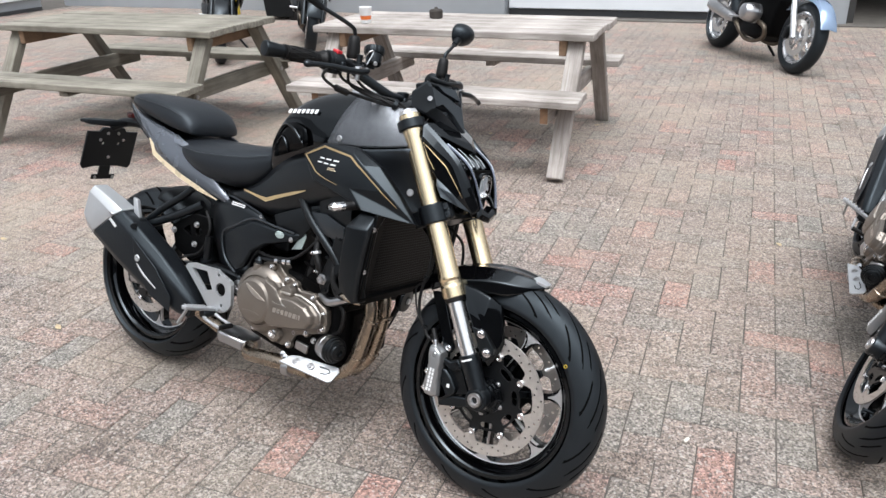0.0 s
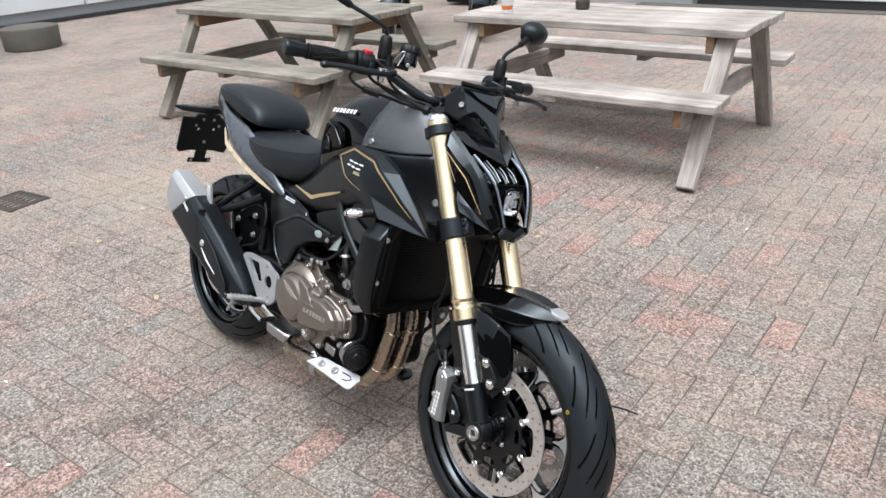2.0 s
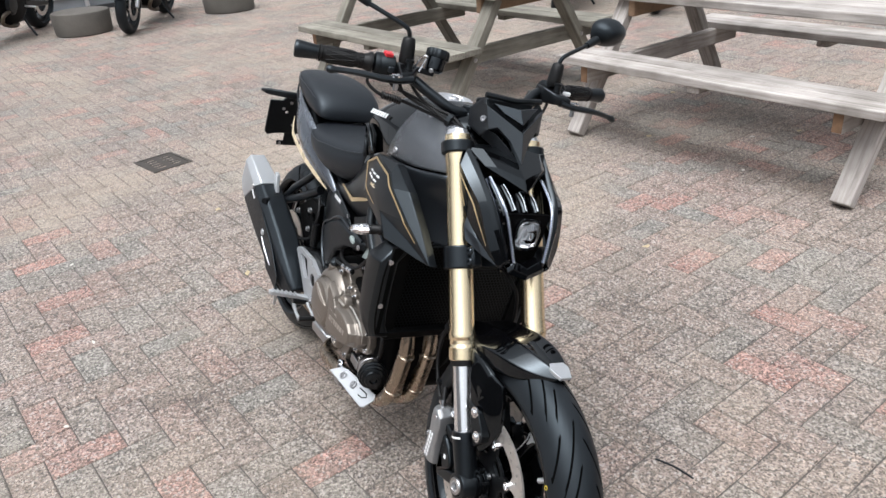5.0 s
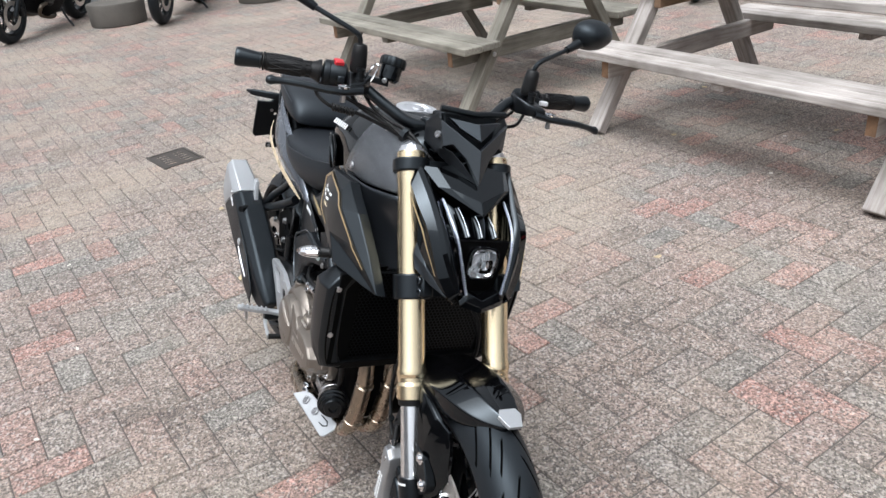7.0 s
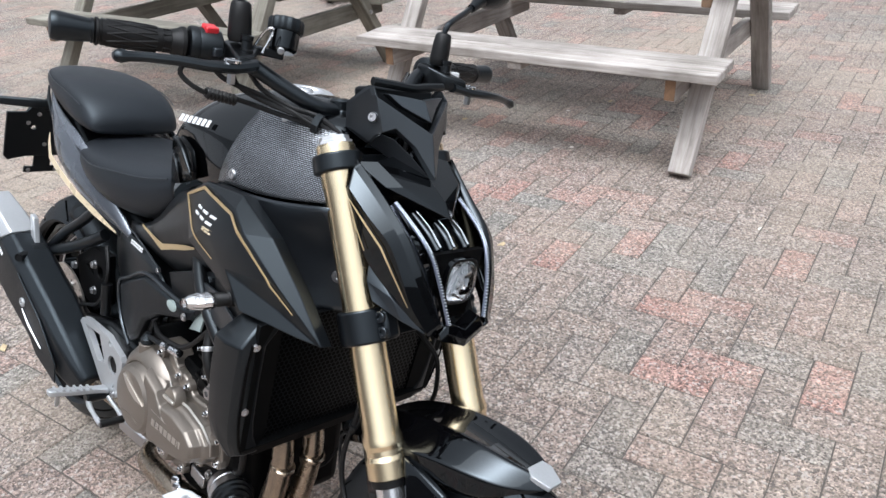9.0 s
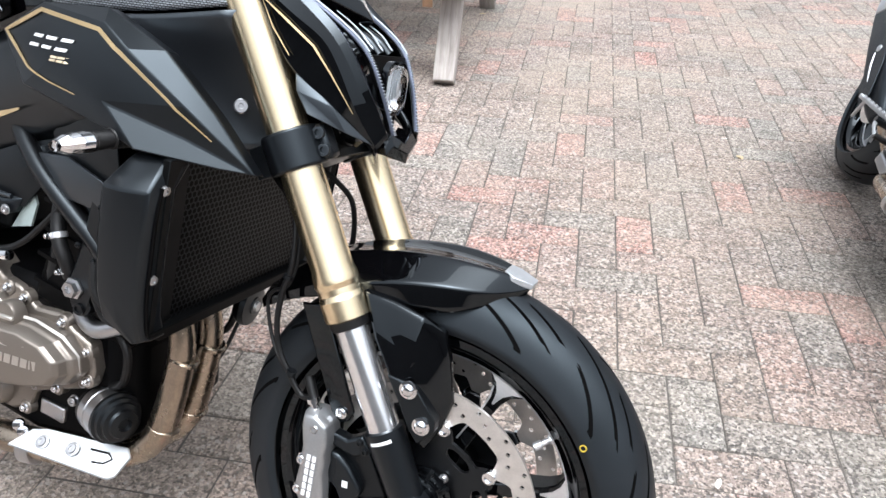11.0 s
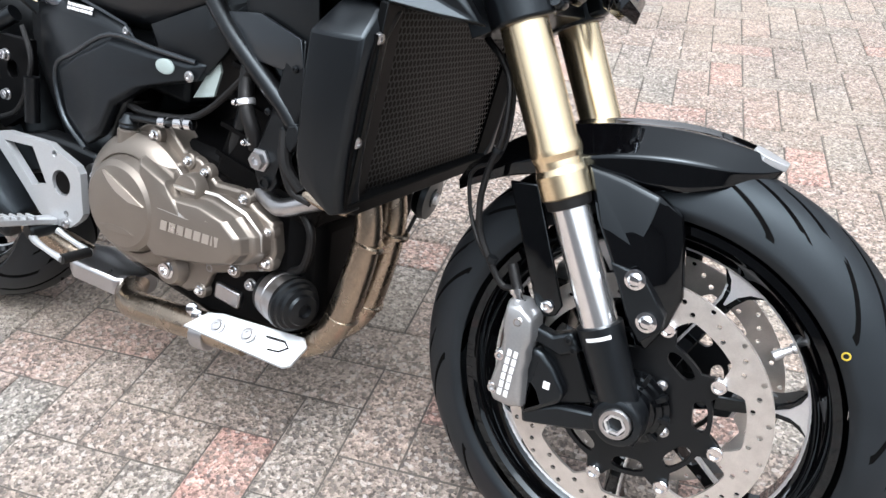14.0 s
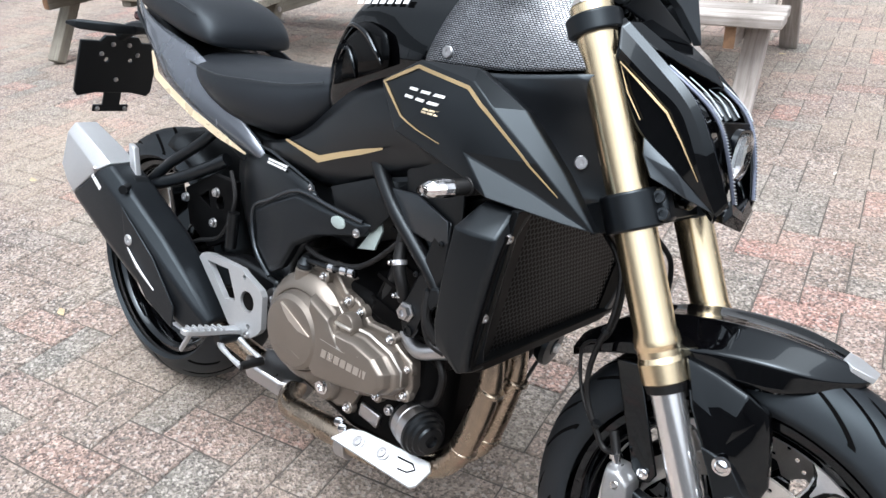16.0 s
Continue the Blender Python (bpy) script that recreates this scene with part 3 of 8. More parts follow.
# -- wheels --
def tyre_mesh(c, R, half, rim, na, nb, grooves, seed):
    """A tyre about the y axis with cut tread grooves."""
    s = np.linspace(-1, 1, nb)
    crown = 0.074 if half < 0.07 else 0.085
    y = half * np.sin(s * 1.48) / math.sin(1.48)
    r = R - crown * np.abs(s) ** 2.2
    r[np.abs(s) > 0.78] = np.interp(np.abs(s[np.abs(s) > 0.78]), [0.78, 1.0], [R - crown * 0.78**2.2, rim])
    y = np.where(np.abs(s) > 0.9, np.sign(s) * half * (1 - 0.10 * (np.abs(s) - 0.9) / 0.1), y)
    a = np.arange(na) / na * 2 * np.pi
    A, S = np.meshgrid(a, s, indexing="ij")
    depth = np.zeros_like(A)
    col = na // grooves
    idx = np.broadcast_to(np.arange(na)[:, None], A.shape)
    for sign in (-1, 1):
        off = 0 if sign < 0 else col // 2
        k = (idx + off) % (2 * col)
        for at, lo, hi in ((0, 0.04, 0.60), (col, 0.46, 0.80), (col + 6, 0.16, 0.40)):
            t = (S * sign - lo) / (hi - lo)
            on = (t > 0) & (t < 1) & ((k == at) | ((k > at) & (k < at + 3) & (t > 0.08) & (t < 0.92)))
            depth = np.where(on, 0.010 * np.sin(np.pi * np.clip(t, 0.04, 0.96)) ** 0.4, depth)
    # the net itself is sheared, so that the grooves follow its lines
    A = A - 0.85 * np.minimum(np.abs(S), 0.78)
    Rr = r[None, :] - depth
    X, Y, Z = c[0] + Rr * np.cos(A), c[1] + np.broadcast_to(y[None, :], A.shape), c[2] + Rr * np.sin(A)
    verts = np.stack([X, Y, Z], -1).reshape(-1, 3)
    i, j = np.meshgrid(np.arange(na), np.arange(nb - 1), indexing="ij")
    i2 = (i + 1) % na
    faces = np.stack([i * nb + j, i2 * nb + j, i2 * nb + j + 1, i * nb + j + 1], -1).reshape(-1, 4)
    me = bpy.data.meshes.new("tyre")
    me.from_pydata(verts.tolist(), [], faces.tolist())
    bm = bmesh.new()
    bm.from_mesh(me)
    bpy.data.meshes.remove(me)
    # the cut grooves' shade is painted on: a darker, duller rubber
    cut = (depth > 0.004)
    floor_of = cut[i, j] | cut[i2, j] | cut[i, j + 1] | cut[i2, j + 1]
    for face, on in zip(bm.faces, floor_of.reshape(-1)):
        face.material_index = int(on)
    return bm


def ring_mesh(c, rows, n=96, closed=True):
    """A ring turned about the y axis through c; rows: (y, radius)."""
    bm = bmesh.new()
    rings = [[(c[0] + r * math.cos(a), c[1] + y, c[2] + r * math.sin(a)) for y, r in rows] for a in (2 * math.pi * i / n for i in range(n))]
    vs = [[bm.verts.new(p) for p in r] for r in rings]
    m = len(rows)
    for i in range(n):
        for j in range(m if closed else m - 1):
            bm.faces.new((vs[i][j], vs[(i + 1) % n][j], vs[(i + 1) % n][(j + 1) % m], vs[i][(j + 1) % m]))
    return bm


def wheel(name, c, R, half, rimhalf, m, label, na, nb, spin):
    """Cast wheel: barrel, five forked spokes with bare edges, hub, tyre."""
    cx, cy, cz = c
    rim = part(name, ring_mesh(c, [(-rimhalf, 0.218), (-rimhalf, 0.209), (-rimhalf + 0.004, 0.2045), (-rimhalf + 0.012, 0.2005), (-0.024, 0.1950), (-0.018, 0.186), (0.018, 0.186), (rimhalf - 0.012, 0.197), (rimhalf, 0.207), (rimhalf, 0.223), (rimhalf - 0.010, 0.218), (-rimhalf + 0.010, 0.222)]), GLOSS, bike, label, m=m)
    part("tyre", tyre_mesh(c, R, half, 0.224, na, nb, 24 if half < 0.07 else 20, 3), TYRE, rim, m=m, angle=radians(40)).data.materials.append(GROOVESHADE)
    part("sidewall_bead", ring_mesh(c, [(-rimhalf - 0.006, 0.236), (-rimhalf - 0.004, 0.231), (-rimhalf, 0.227), (-rimhalf + 0.004, 0.233)]), RUBBER, rim, m=m)
    part("hub", turned((cx, cy - 0.055, cz), (0, 1, 0), [(0, 0.030), (0.006, 0.044), (0.030, 0.046), (0.045, 0.034), (0.065, 0.034), (0.080, 0.046), (0.104, 0.044), (0.110, 0.030)], 32), DEEP, rim, m=m)
    for k in range(7):
        a = spin + 2 * math.pi * k / 7
        at = lambda r, t, y: Vector((cx + r * math.cos(a) - t * math.sin(a), cy + y, cz + r * math.sin(a) + t * math.cos(a)))
        sec = [(0.036, 0.014, 0.030), (0.080, 0.0095, 0.022), (0.130, 0.0080, 0.018), (0.155, 0.0090, 0.017), (0.170, 0.0140, 0.016), (0.180, 0.0240, 0.016), (0.190, 0.0400, 0.016)]
        part("spoke", loft([[at(r, -w, -d), at(r, w, -d), at(r, w, d), at(r, -w, d)] for r, w, d in sec]), GLOSS, rim, m=m, bevel=0.002)
        face = [(0.150, 0.0012, 0.0172), (0.166, 0.0050, 0.0164), (0.177, 0.0130, 0.0162), (0.183, 0.0235, 0.0162), (0.1885, 0.0370, 0.0162)]
        part("spoke_face", loft([[at(r, -w, -d - 0.0012), at(r, w, -d - 0.0012), at(r, w, -d + 0.002), at(r, -w, -d + 0.002)] for r, w, d in face]), ALU, rim, "bare machined spoke end", m=m)
        if k < 6:
            part("spoke_edge", loft([[at(r, w - 0.0022, -d - 0.0008), at(r, w + 0.0003, -d - 0.0008), at(r, w + 0.0003, -d + 0.009), at(r, w - 0.0022, -d + 0.009)] for r, w, d in sec[1:5]]), ALU, rim, "bare machined spoke edge", m=m)
    part("rim_edge", ring_mesh(c, [(-0.0160, 0.1845), (-0.0178, 0.1850), (-0.0215, 0.1925), (-0.0200, 0.1945), (-0.0150, 0.1930)], 112), ALU, rim, "bare machined rim edge", m=m)
    part("valve_stem", turned((cx + 0.186 * math.cos(0.64), cy - 0.012, cz + 0.186 * math.sin(0.64)), (-math.cos(0.64), -0.35, -math.sin(0.64)), [(0, 0.0060), (0.006, 0.0060), (0.007, 0.0042), (0.016, 0.0042), (0.017, 0.0056), (0.027, 0.0056), (0.028, 0.004)], 14), ALU, rim, "silver valve stem", m=m)
    return rim


def disc(parent, c, outer, inner, bolts, r_bolt, m, side, spin=0.1, thick=0.0045):
    """Drilled floating brake disc on a black carrier."""
    cx, cy, cz = c
    place = lambda a, b, d: (cx + a, cy + d, cz + b)
    out = [(r * math.cos(t), r * math.sin(t)) for t, r in ((2 * math.pi * i / 160, outer) for i in range(160))]
    inn = []
    for i in range(240):
        t = 2 * math.pi * i / 240
        k = abs(((t - spin) * bolts / (2 * math.pi)) % 1 - 0.5) * 2
        r = inner - (inner - r_bolt - 0.006) * min(1.0, max(0.0, (k - 0.60) / 0.26)) ** 1.2
        inn.append((r * math.cos(t), r * math.sin(t)))
    holes = []
    for i in range(60):
        t = 2 * math.pi * i / 60
        r = inner + (outer - inner) * (0.22, 0.52, 0.80)[i % 3]
        holes.append(circle((r * math.cos(t), r * math.sin(t)), 0.0031, 8))
    rotor = part("brake_disc", pierced(out, [inn, *holes], thick, place), DISCSTEEL, parent, m=m, angle=radians(25))
    core = r_bolt - 0.013
    star = []
    for i in range(240):
        t = 2 * math.pi * i / 240
        k = abs(((t - spin) * bolts / (2 * math.pi)) % 1 - 0.5) * 2
        r = core + 0.014 * min(1.0, max(0.0, (k - 0.58) / 0.22))
        star.append((r * math.cos(t), r * math.sin(t)))
    gaps = []
    for i in range(bolts):
        t = spin + 2 * math.pi * (i + 0.5) / bolts
        slot = []
        for q in range(18):
            w = 2 * math.pi * q / 18
            rr = core - 0.0135 + 0.0085 * math.copysign(abs(math.sin(w)) ** 0.7, math.sin(w))
            tt = t + 0.235 * math.copysign(abs(math.cos(w)) ** 0.7, math.cos(w)) * (1 + 0.12 * math.sin(w))
            slot.append((rr * math.cos(tt), rr * math.sin(tt)))
        gaps.append(slot)
    part("disc_carrier", pierced(star, [circle((0, 0), 0.036, 32), *gaps], 0.006, lambda a, b, d: (cx + a, cy + d - 0.001, cz + b)), BLACKMETAL, parent, m=m, bevel=0.0012, seg=1)
    for i in range(bolts):
        t = spin + 2 * math.pi * i / bolts
        p = (cx + r_bolt * math.cos(t), cy + side * 0.004 + 0.002, cz + r_bolt * math.sin(t))
        part("disc_button", turned(p, (0, side, 0), [(-0.004, 0.0090), (0.003, 0.0090), (0.0042, 0.0080), (0.0042, 0.0056), (0.0012, 0.0050), (0.0012, 0.0030)], 20), CHROME, rotor, m=m)
    for i in range(5):
        t = spin + 0.3 + 2 * math.pi * i / 5
        part("carrier_bolt", bolt((cx + 0.048 * math.cos(t), cy + side * 0.003, cz + 0.048 * math.sin(t)), (0, side, 0), 0.0050), STEEL, rotor, m=m)
    return rotor


FC = (-0.001, 0.0, 0.2975)
TURN = Matrix.Translation(PIVOT) @ Matrix.Rotation(radians(2.6), 4, UP) @ Matrix.Translation(-PIVOT)
front = wheel("front_wheel", FC, 0.290, 0.057, 0.044, TURN, "black cast front wheel with bare machined edges", 600, 61, 1.115)
disc(front, (FC[0], -0.057, FC[2]), 0.155, 0.127, 8, 0.105, TURN, -1, 0.585)
disc(front, (FC[0], 0.0525, FC[2]), 0.155, 0.127, 8, 0.105, TURN, 1, 0.585)
part("tyre_mark", ring_mesh((FC[0] + 0.1915, -0.0585, FC[2] + 0.1345), [(0, 0.0045), (0, 0.003), (-0.001, 0.003), (-0.001, 0.0045)], 20), YELLOW, front, "small yellow balance ring painted on the tyre", m=TURN)

RC = (-1.295, 0.0, 0.2945)
rear = wheel("rear_wheel", RC, 0.290, 0.082, 0.062, BODY, "black cast rear wheel", 480, 45, 0.2)
disc(rear, (RC[0], -0.078, RC[2]), 0.125, 0.096, 6, 0.088, BODY, -1, 0.2)


# -- fork --
def fork_leg(s):
    u = s * 0.092
    ax = lambda h: up_fork(h, u)
    L = lambda h: (h - FOOT.z) / UP.z
    leg = part("fork_tube", turned(ax(0.296), UP, [(L(0.523), 0.0255), (L(0.525), 0.0285), (L(0.547), 0.0285), (L(0.553), 0.0265), (L(0.560), 0.0265), (L(0.566), 0.0285), (L(0.572), 0.0285), (L(0.582), 0.0262), (L(0.74), 0.0264), (L(0.888), 0.0264), (L(0.893), 0.0272), (L(0.942), 0.0272), (L(0.944), 0.0262)], 40), GOLD, bike, "gold anodised upper fork tube", m=STEER, angle=radians(14))
    part("dust_seal", turned(ax(0.296), UP, [(L(0.513), 0.0225), (L(0.514), 0.0245), (L(0.524), 0.0258)], 32), RUBBER, leg, m=STEER)
    part("stanchion", turned(ax(0.296), UP, [(L(0.37), 0.0207), (L(0.516), 0.0207)], 36), STANCHION, leg, "polished steel inner fork tube", m=STEER)
    part("fork_cap", turned(ax(0.296), UP, [(L(0.940), 0.0250), (L(0.948), 0.0250), (L(0.949), 0.0215), (L(0.954), 0.0215), (L(0.954), 0.012), (L(0.950), 0.011), (L(0.950), 0.006), (L(0.959), 0.0055)], 8), ALU, leg, m=STEER)
    low = part("fork_bottom", turned(ax(0.296), UP, [(-0.020, 0.012), (-0.012, 0.0215), (0.03, 0.0225), (0.06, 0.0238), (L(0.380), 0.0252), (L(0.388), 0.0258), (L(0.394), 0.0258), (L(0.395), 0.0225)], 36), SATIN, bike, "satin black lower fork leg", m=STEER)
    part("axle_boss", turned((FC[0] - 0.002, s * 0.080, FC[2] - 0.002), (0, s, 0), [(0, 0.029), (0.028, 0.029), (0.033, 0.027), (0.0345, 0.024), (0.0345, 0.0195), (0.026, 0.019)], 36), SATIN, low, m=STEER)
    part("axle_nut", turned((FC[0] - 0.003, s * 0.106, FC[2] - 0.002), (0, s, 0), [(0, 0.0185), (0.0095, 0.0185), (0.0120, 0.0170), (0.0120, 0.0125), (0.003, 0.0115), (0.002, 0.004)], 6 if s > 0 else 30), STEEL, low, "bright hollow axle nut", m=STEER)
    part("axle_socket", turned((FC[0] - 0.003, s * 0.1065, FC[2] - 0.002), (0, s, 0), [(0, 0.013), (0.0105, 0.0128), (0.0105, 0.0095), (0.002, 0.0090), (0.002, 0.002)], 6), ALU, low, "bright hollow axle end", m=STEER)
    part("hub_clamp", turned((FC[0], s * 0.064, FC[2]), (0, s, 0), [(0, 0.046), (0.004, 0.046), (0.005, 0.040), (0.010, 0.039), (0.011, 0.033), (0.018, 0.032), (0.019, 0.022)], 36), GLOSS, low, m=STEER, angle=radians(20))
    for q in range(10):
        w = 2 * math.pi * q / 10
        part("clamp_rib", block((FC[0] + 0.0415 * math.cos(w), s * 0.071, FC[2] + 0.0415 * math.sin(w)), (0.012, 0.010, 0.005), Matrix.Rotation(-w, 4, "Y")), BLACKMETAL, low, m=STEER)
    part("foot_clamp", plate([(x, s * 0.091, h) for x, h in ((-0.030, 0.318), (-0.012, 0.336), (0.006, 0.330), (0.0265, 0.290), (0.0245, 0.276), (0.012, 0.272), (-0.008, 0.266), (-0.030, 0.284))], (0, -s * 0.034, 0)), SATIN, low, m=STEER, bevel=0.006, seg=3)
    part("pinch_bolt", bolt((0.0165, s * 0.099, 0.2835), (0, s, 0), 0.0062), STEEL, low, m=STEER)
    # radial caliper bracket: two arms and a web
    part("caliper_foot", plate([(x, s * 0.090, h) for x, h in ((-0.128, 0.366), (-0.099, 0.360), (-0.078, 0.372), (-0.062, 0.352), (-0.086, 0.338), (-0.123, 0.348))], (0, -s * 0.020, 0)), SATIN, low, m=STEER, bevel=0.004)
    part("caliper_foot", plate([(x, s * 0.088, h) for x, h in ((-0.120, 0.256), (-0.078, 0.276), (-0.030, 0.284), (-0.012, 0.268), (-0.044, 0.256), (-0.116, 0.238))], (0, -s * 0.018, 0)), SATIN, low, m=STEER, bevel=0.004)
    part("bracket_web", plate([(x, s * 0.079, h) for x, h in ((-0.110, 0.352), (-0.070, 0.345), (-0.040, 0.290), (-0.110, 0.262))], (0, -s * 0.008, 0)), BLACKMETAL, low, m=STEER, bevel=0.002)
    for px, ph in ((-0.080, 0.362), (-0.072, 0.352)):
        part("bracket_bolt", bolt((px, s * 0.090, ph), (0, s, 0), 0.0045, 0.004), BLACKMETAL, low, m=STEER)
    if s < 0:
        band = []
        for q in range(9):
            w = radians(-25 + 8 * q) 
            o = Vector((0, -math.cos(w), 0)) + FWD * math.sin(w)
            band.append([ax(h) + o * r for h, r in ((0.3825, 0.0253), (0.3825, 0.0260), (0.3862, 0.0263), (0.3862, 0.0256))])
        part("fork_decal", loft(band), WHITE, low, "white unreadable maker's label", m=STEER)
    # caliper: grey outer body with two stepped pads, black inner half
    c = Vector((-0.1375, s * 0.082, 0.325))
    e1 = Vector((0.06, 0, 0.998)).normalized()
    e2 = Vector((-0.998, 0, 0.06)).normalized()
    shape = [(-0.1557, 0.3907), (-0.138, 0.3923), (-0.1204, 0.3799), (-0.1161, 0.3543), (-0.1195, 0.340), (-0.1171, 0.3251), (-0.1195, 0.310), (-0.1173, 0.2992), (-0.114, 0.2649), (-0.130, 0.259), (-0.1509, 0.261), (-0.1596, 0.2733), (-0.1580, 0.292), (-0.1549, 0.3127), (-0.1526, 0.3465), (-0.1568, 0.3741)]
    ring = lambda k, y: [Vector((c.x + (x - c.x) * k, s * y, c.z + (h - c.z) * (0.3 + 0.7 * k))) for x, h in shape]
    cal = part("brake_caliper", loft([ring(0.92, 0.068), ring(1.0, 0.074), ring(1.0, 0.098), ring(0.90, 0.107), ring(0.66, 0.110)]), CALIPER, bike, "grey radial brake caliper with white lettering bars", m=STEER, bevel=0.0025)
    part("caliper_body", plate([(x, s * 0.092, h) for x, h in ((-0.121, 0.339), (-0.106, 0.337), (-0.090, 0.323), (-0.0705, 0.2965), (-0.075, 0.280), (-0.102, 0.259), (-0.116, 0.250), (-0.123, 0.262))], (0, -s * 0.026, 0)), SATIN, cal, m=STEER, bevel=0.006, seg=3)
    part("caliper_label", block((-0.0935, s * 0.0925, 0.299), (0.008, 0.001, 0.009)), WHITE, cal, "small pale label", m=STEER)
    part("caliper_bridge", block(c + Vector((0, -s * 0.030, 0)), (0.034, 0.030, 0.10)), DEEP, cal, m=STEER, bevel=0.006)
    for px, ph in ((-0.151, 0.3235), (-0.1525, 0.2805), (-0.137, 0.371)):
        part("caliper_bolt", bolt((px, s * 0.101, ph), (0, s, 0), 0.0065, 0.009), CHROME, cal, m=STEER)
    part("caliper_window", plate([(x, s * 0.1085, h) for x, h in ((-0.140, 0.352), (-0.128, 0.366), (-0.127, 0.352), (-0.133, 0.340))], (0, -s * 0.003, 0)), ALU, cal, m=STEER)
    part("caliper_marking", glyphs(Vector((-0.132, s * 0.1105, 0.276)), e1, Vector((-1, 0, 0.06)), 0.0130, 6, (0, s, 0), gap=0.18, fill=0.62, lean=0.0, strokes=((0.0, 0.38), (0.62, 1.0))), WHITE, cal, m=STEER)
    part("banjo", turned(c + e1 * 0.060 + e2 * 0.012 + Vector((0, s * 0.008, 0)), e1 + e2 * 0.45, [(0, 0.0105), (0.004, 0.009), (0.004, 0.006), (0.012, 0.006), (0.013, 0.0085), (0.019, 0.0085), (0.020, 0.005)], 14), CHROME, cal, m=STEER)
    part("brake_hose", tube([c + e1 * 0.078 + e2 * 0.020 + Vector((0, s * 0.006, 0))] + sided([(-0.172, -0.085, 0.399), (-0.194, -0.085, 0.426), (-0.211, -0.084, 0.454), (-0.217, -0.085, 0.490), (-0.213, -0.085, 0.530), (-0.203, -0.084, 0.570), (-0.207, -0.078, 0.623), (-0.228, -0.067, 0.651), (-0.257, -0.055, 0.674), (-0.28, -0.03, 0.72)], s), 0.0040, 10), RUBBER, cal, m=STEER)
    if s < 0:
        part("sensor_lead", tube([(-0.222, -0.060, 0.655), (-0.203, -0.074, 0.618), (-0.199, -0.080, 0.570), (-0.208, -0.082, 0.540), (-0.232, -0.075, 0.525), (-0.239, -0.074, 0.507), (-0.229, -0.076, 0.468), (-0.211, -0.082, 0.440), (-0.188, -0.088, 0.420)], 0.0026, 8), RUBBER, cal, m=STEER)
        for q in ((-0.2075, -0.0845, 0.550), (-0.190, -0.086, 0.424)):
            part("hose_tie", turned(q, (0.3, 0, 1), [(0, 0.0065), (0.006, 0.0065)], 12), PLASTIC, cal, m=STEER)
    part("hose_collar", tube([c + e1 * 0.074 + e2 * 0.018 + Vector((0, s * 0.006, 0)), c + e1 * 0.100 + e2 * 0.034], 0.0065, 12), RUBBER, cal, m=STEER)


both(fork_leg)


def clamp(name, h, high, reach, label):
    bm = bmesh.new()
    for s in (-1, 1):
        turned(up_fork(h, s * 0.092) - UP * high / 2, UP, [(0, 0.0335), (0.002, 0.0355), (high - 0.002, 0.0355), (high, 0.0335)], 36, bm)
    k = [up_fork(h, 0, 0) + UP * dz + FWD * dx for dz, dx in ((-high * 0.42, reach), (high * 0.42, reach), (high * 0.42, -0.065), (-high * 0.42, -0.065))]
    loft([[p + Vector((0, u, 0)) for p in k] for u in (-0.088, 0.088)], bm=bm)
    return part(name, bm, SATIN, bike, label, m=STEER, bevel=0.002)


low_clamp = clamp("lower_clamp", 0.713, 0.048, 0.020, "satin black lower fork clamp")
clamp("upper_clamp", 0.920, 0.026, 0.012, "satin black upper fork clamp")
for s in (-1, 1):
    part("clamp_lug", loft([[up_fork(0.713, s * (0.092 - du)) + FWD * df + UP * dz for du, dz in ((0.0, -0.022), (0.0, 0.022), (0.026, 0.022), (0.026, -0.022))] for df in (0.020, 0.046)]), SATIN, low_clamp, m=STEER, bevel=0.006)
    for dz in (-0.0105, 0.0105):
        part("clamp_bolt", turned(up_fork(0.713, s * 0.0915) + FWD * 0.0385 + UP * dz, FWD * 0.15 + Vector((0, s * 1.0, 0)), [(0, 0.0078), (0.005, 0.0078), (0.006, 0.007), (0.006, 0.0042), (0.002, 0.004)], 16), GREYSATIN, low_clamp, m=STEER)


# -- bodywork --
def skin(name, rows, material, parent, label="", thick=0.003, sub=0, m=BODY, angle=radians(24), bevel=0.0):
    """A thin moulded panel over a net of points, each row running from the rear to the front."""
    bm = bmesh.new()
    grid_faces(bm, rows, closed=False, caps=False)
    ob = part(name, bm, material, parent, label, m=m, angle=angle, subsurf=sub)
    mod = ob.modifiers.new("wall", "SOLIDIFY")
    mod.thickness, mod.offset = thick, 0.0
    return ob


def body(name, stations, material, parent, label="", sub=2, keen=False, m=BODY):
    """A closed symmetric body: for each x the half outline (u, h) from the bottom centre to the top centre."""
    rings = []
    for x, half in stations:
        if keen:
            edge = Vector((*half[2], 0)).lerp(Vector((*half[3], 0)), 0.86)
            half = half[:3] + [(edge.x, edge.y)] + half[3:]
        right = [(x, -u, h) for u, h in half]
        left = [(x, u, h) for u, h in reversed(half) if u > 0]
        rings.append(right + left)
    return part(name, loft(rings), material, parent, label, m=m, subsurf=sub)


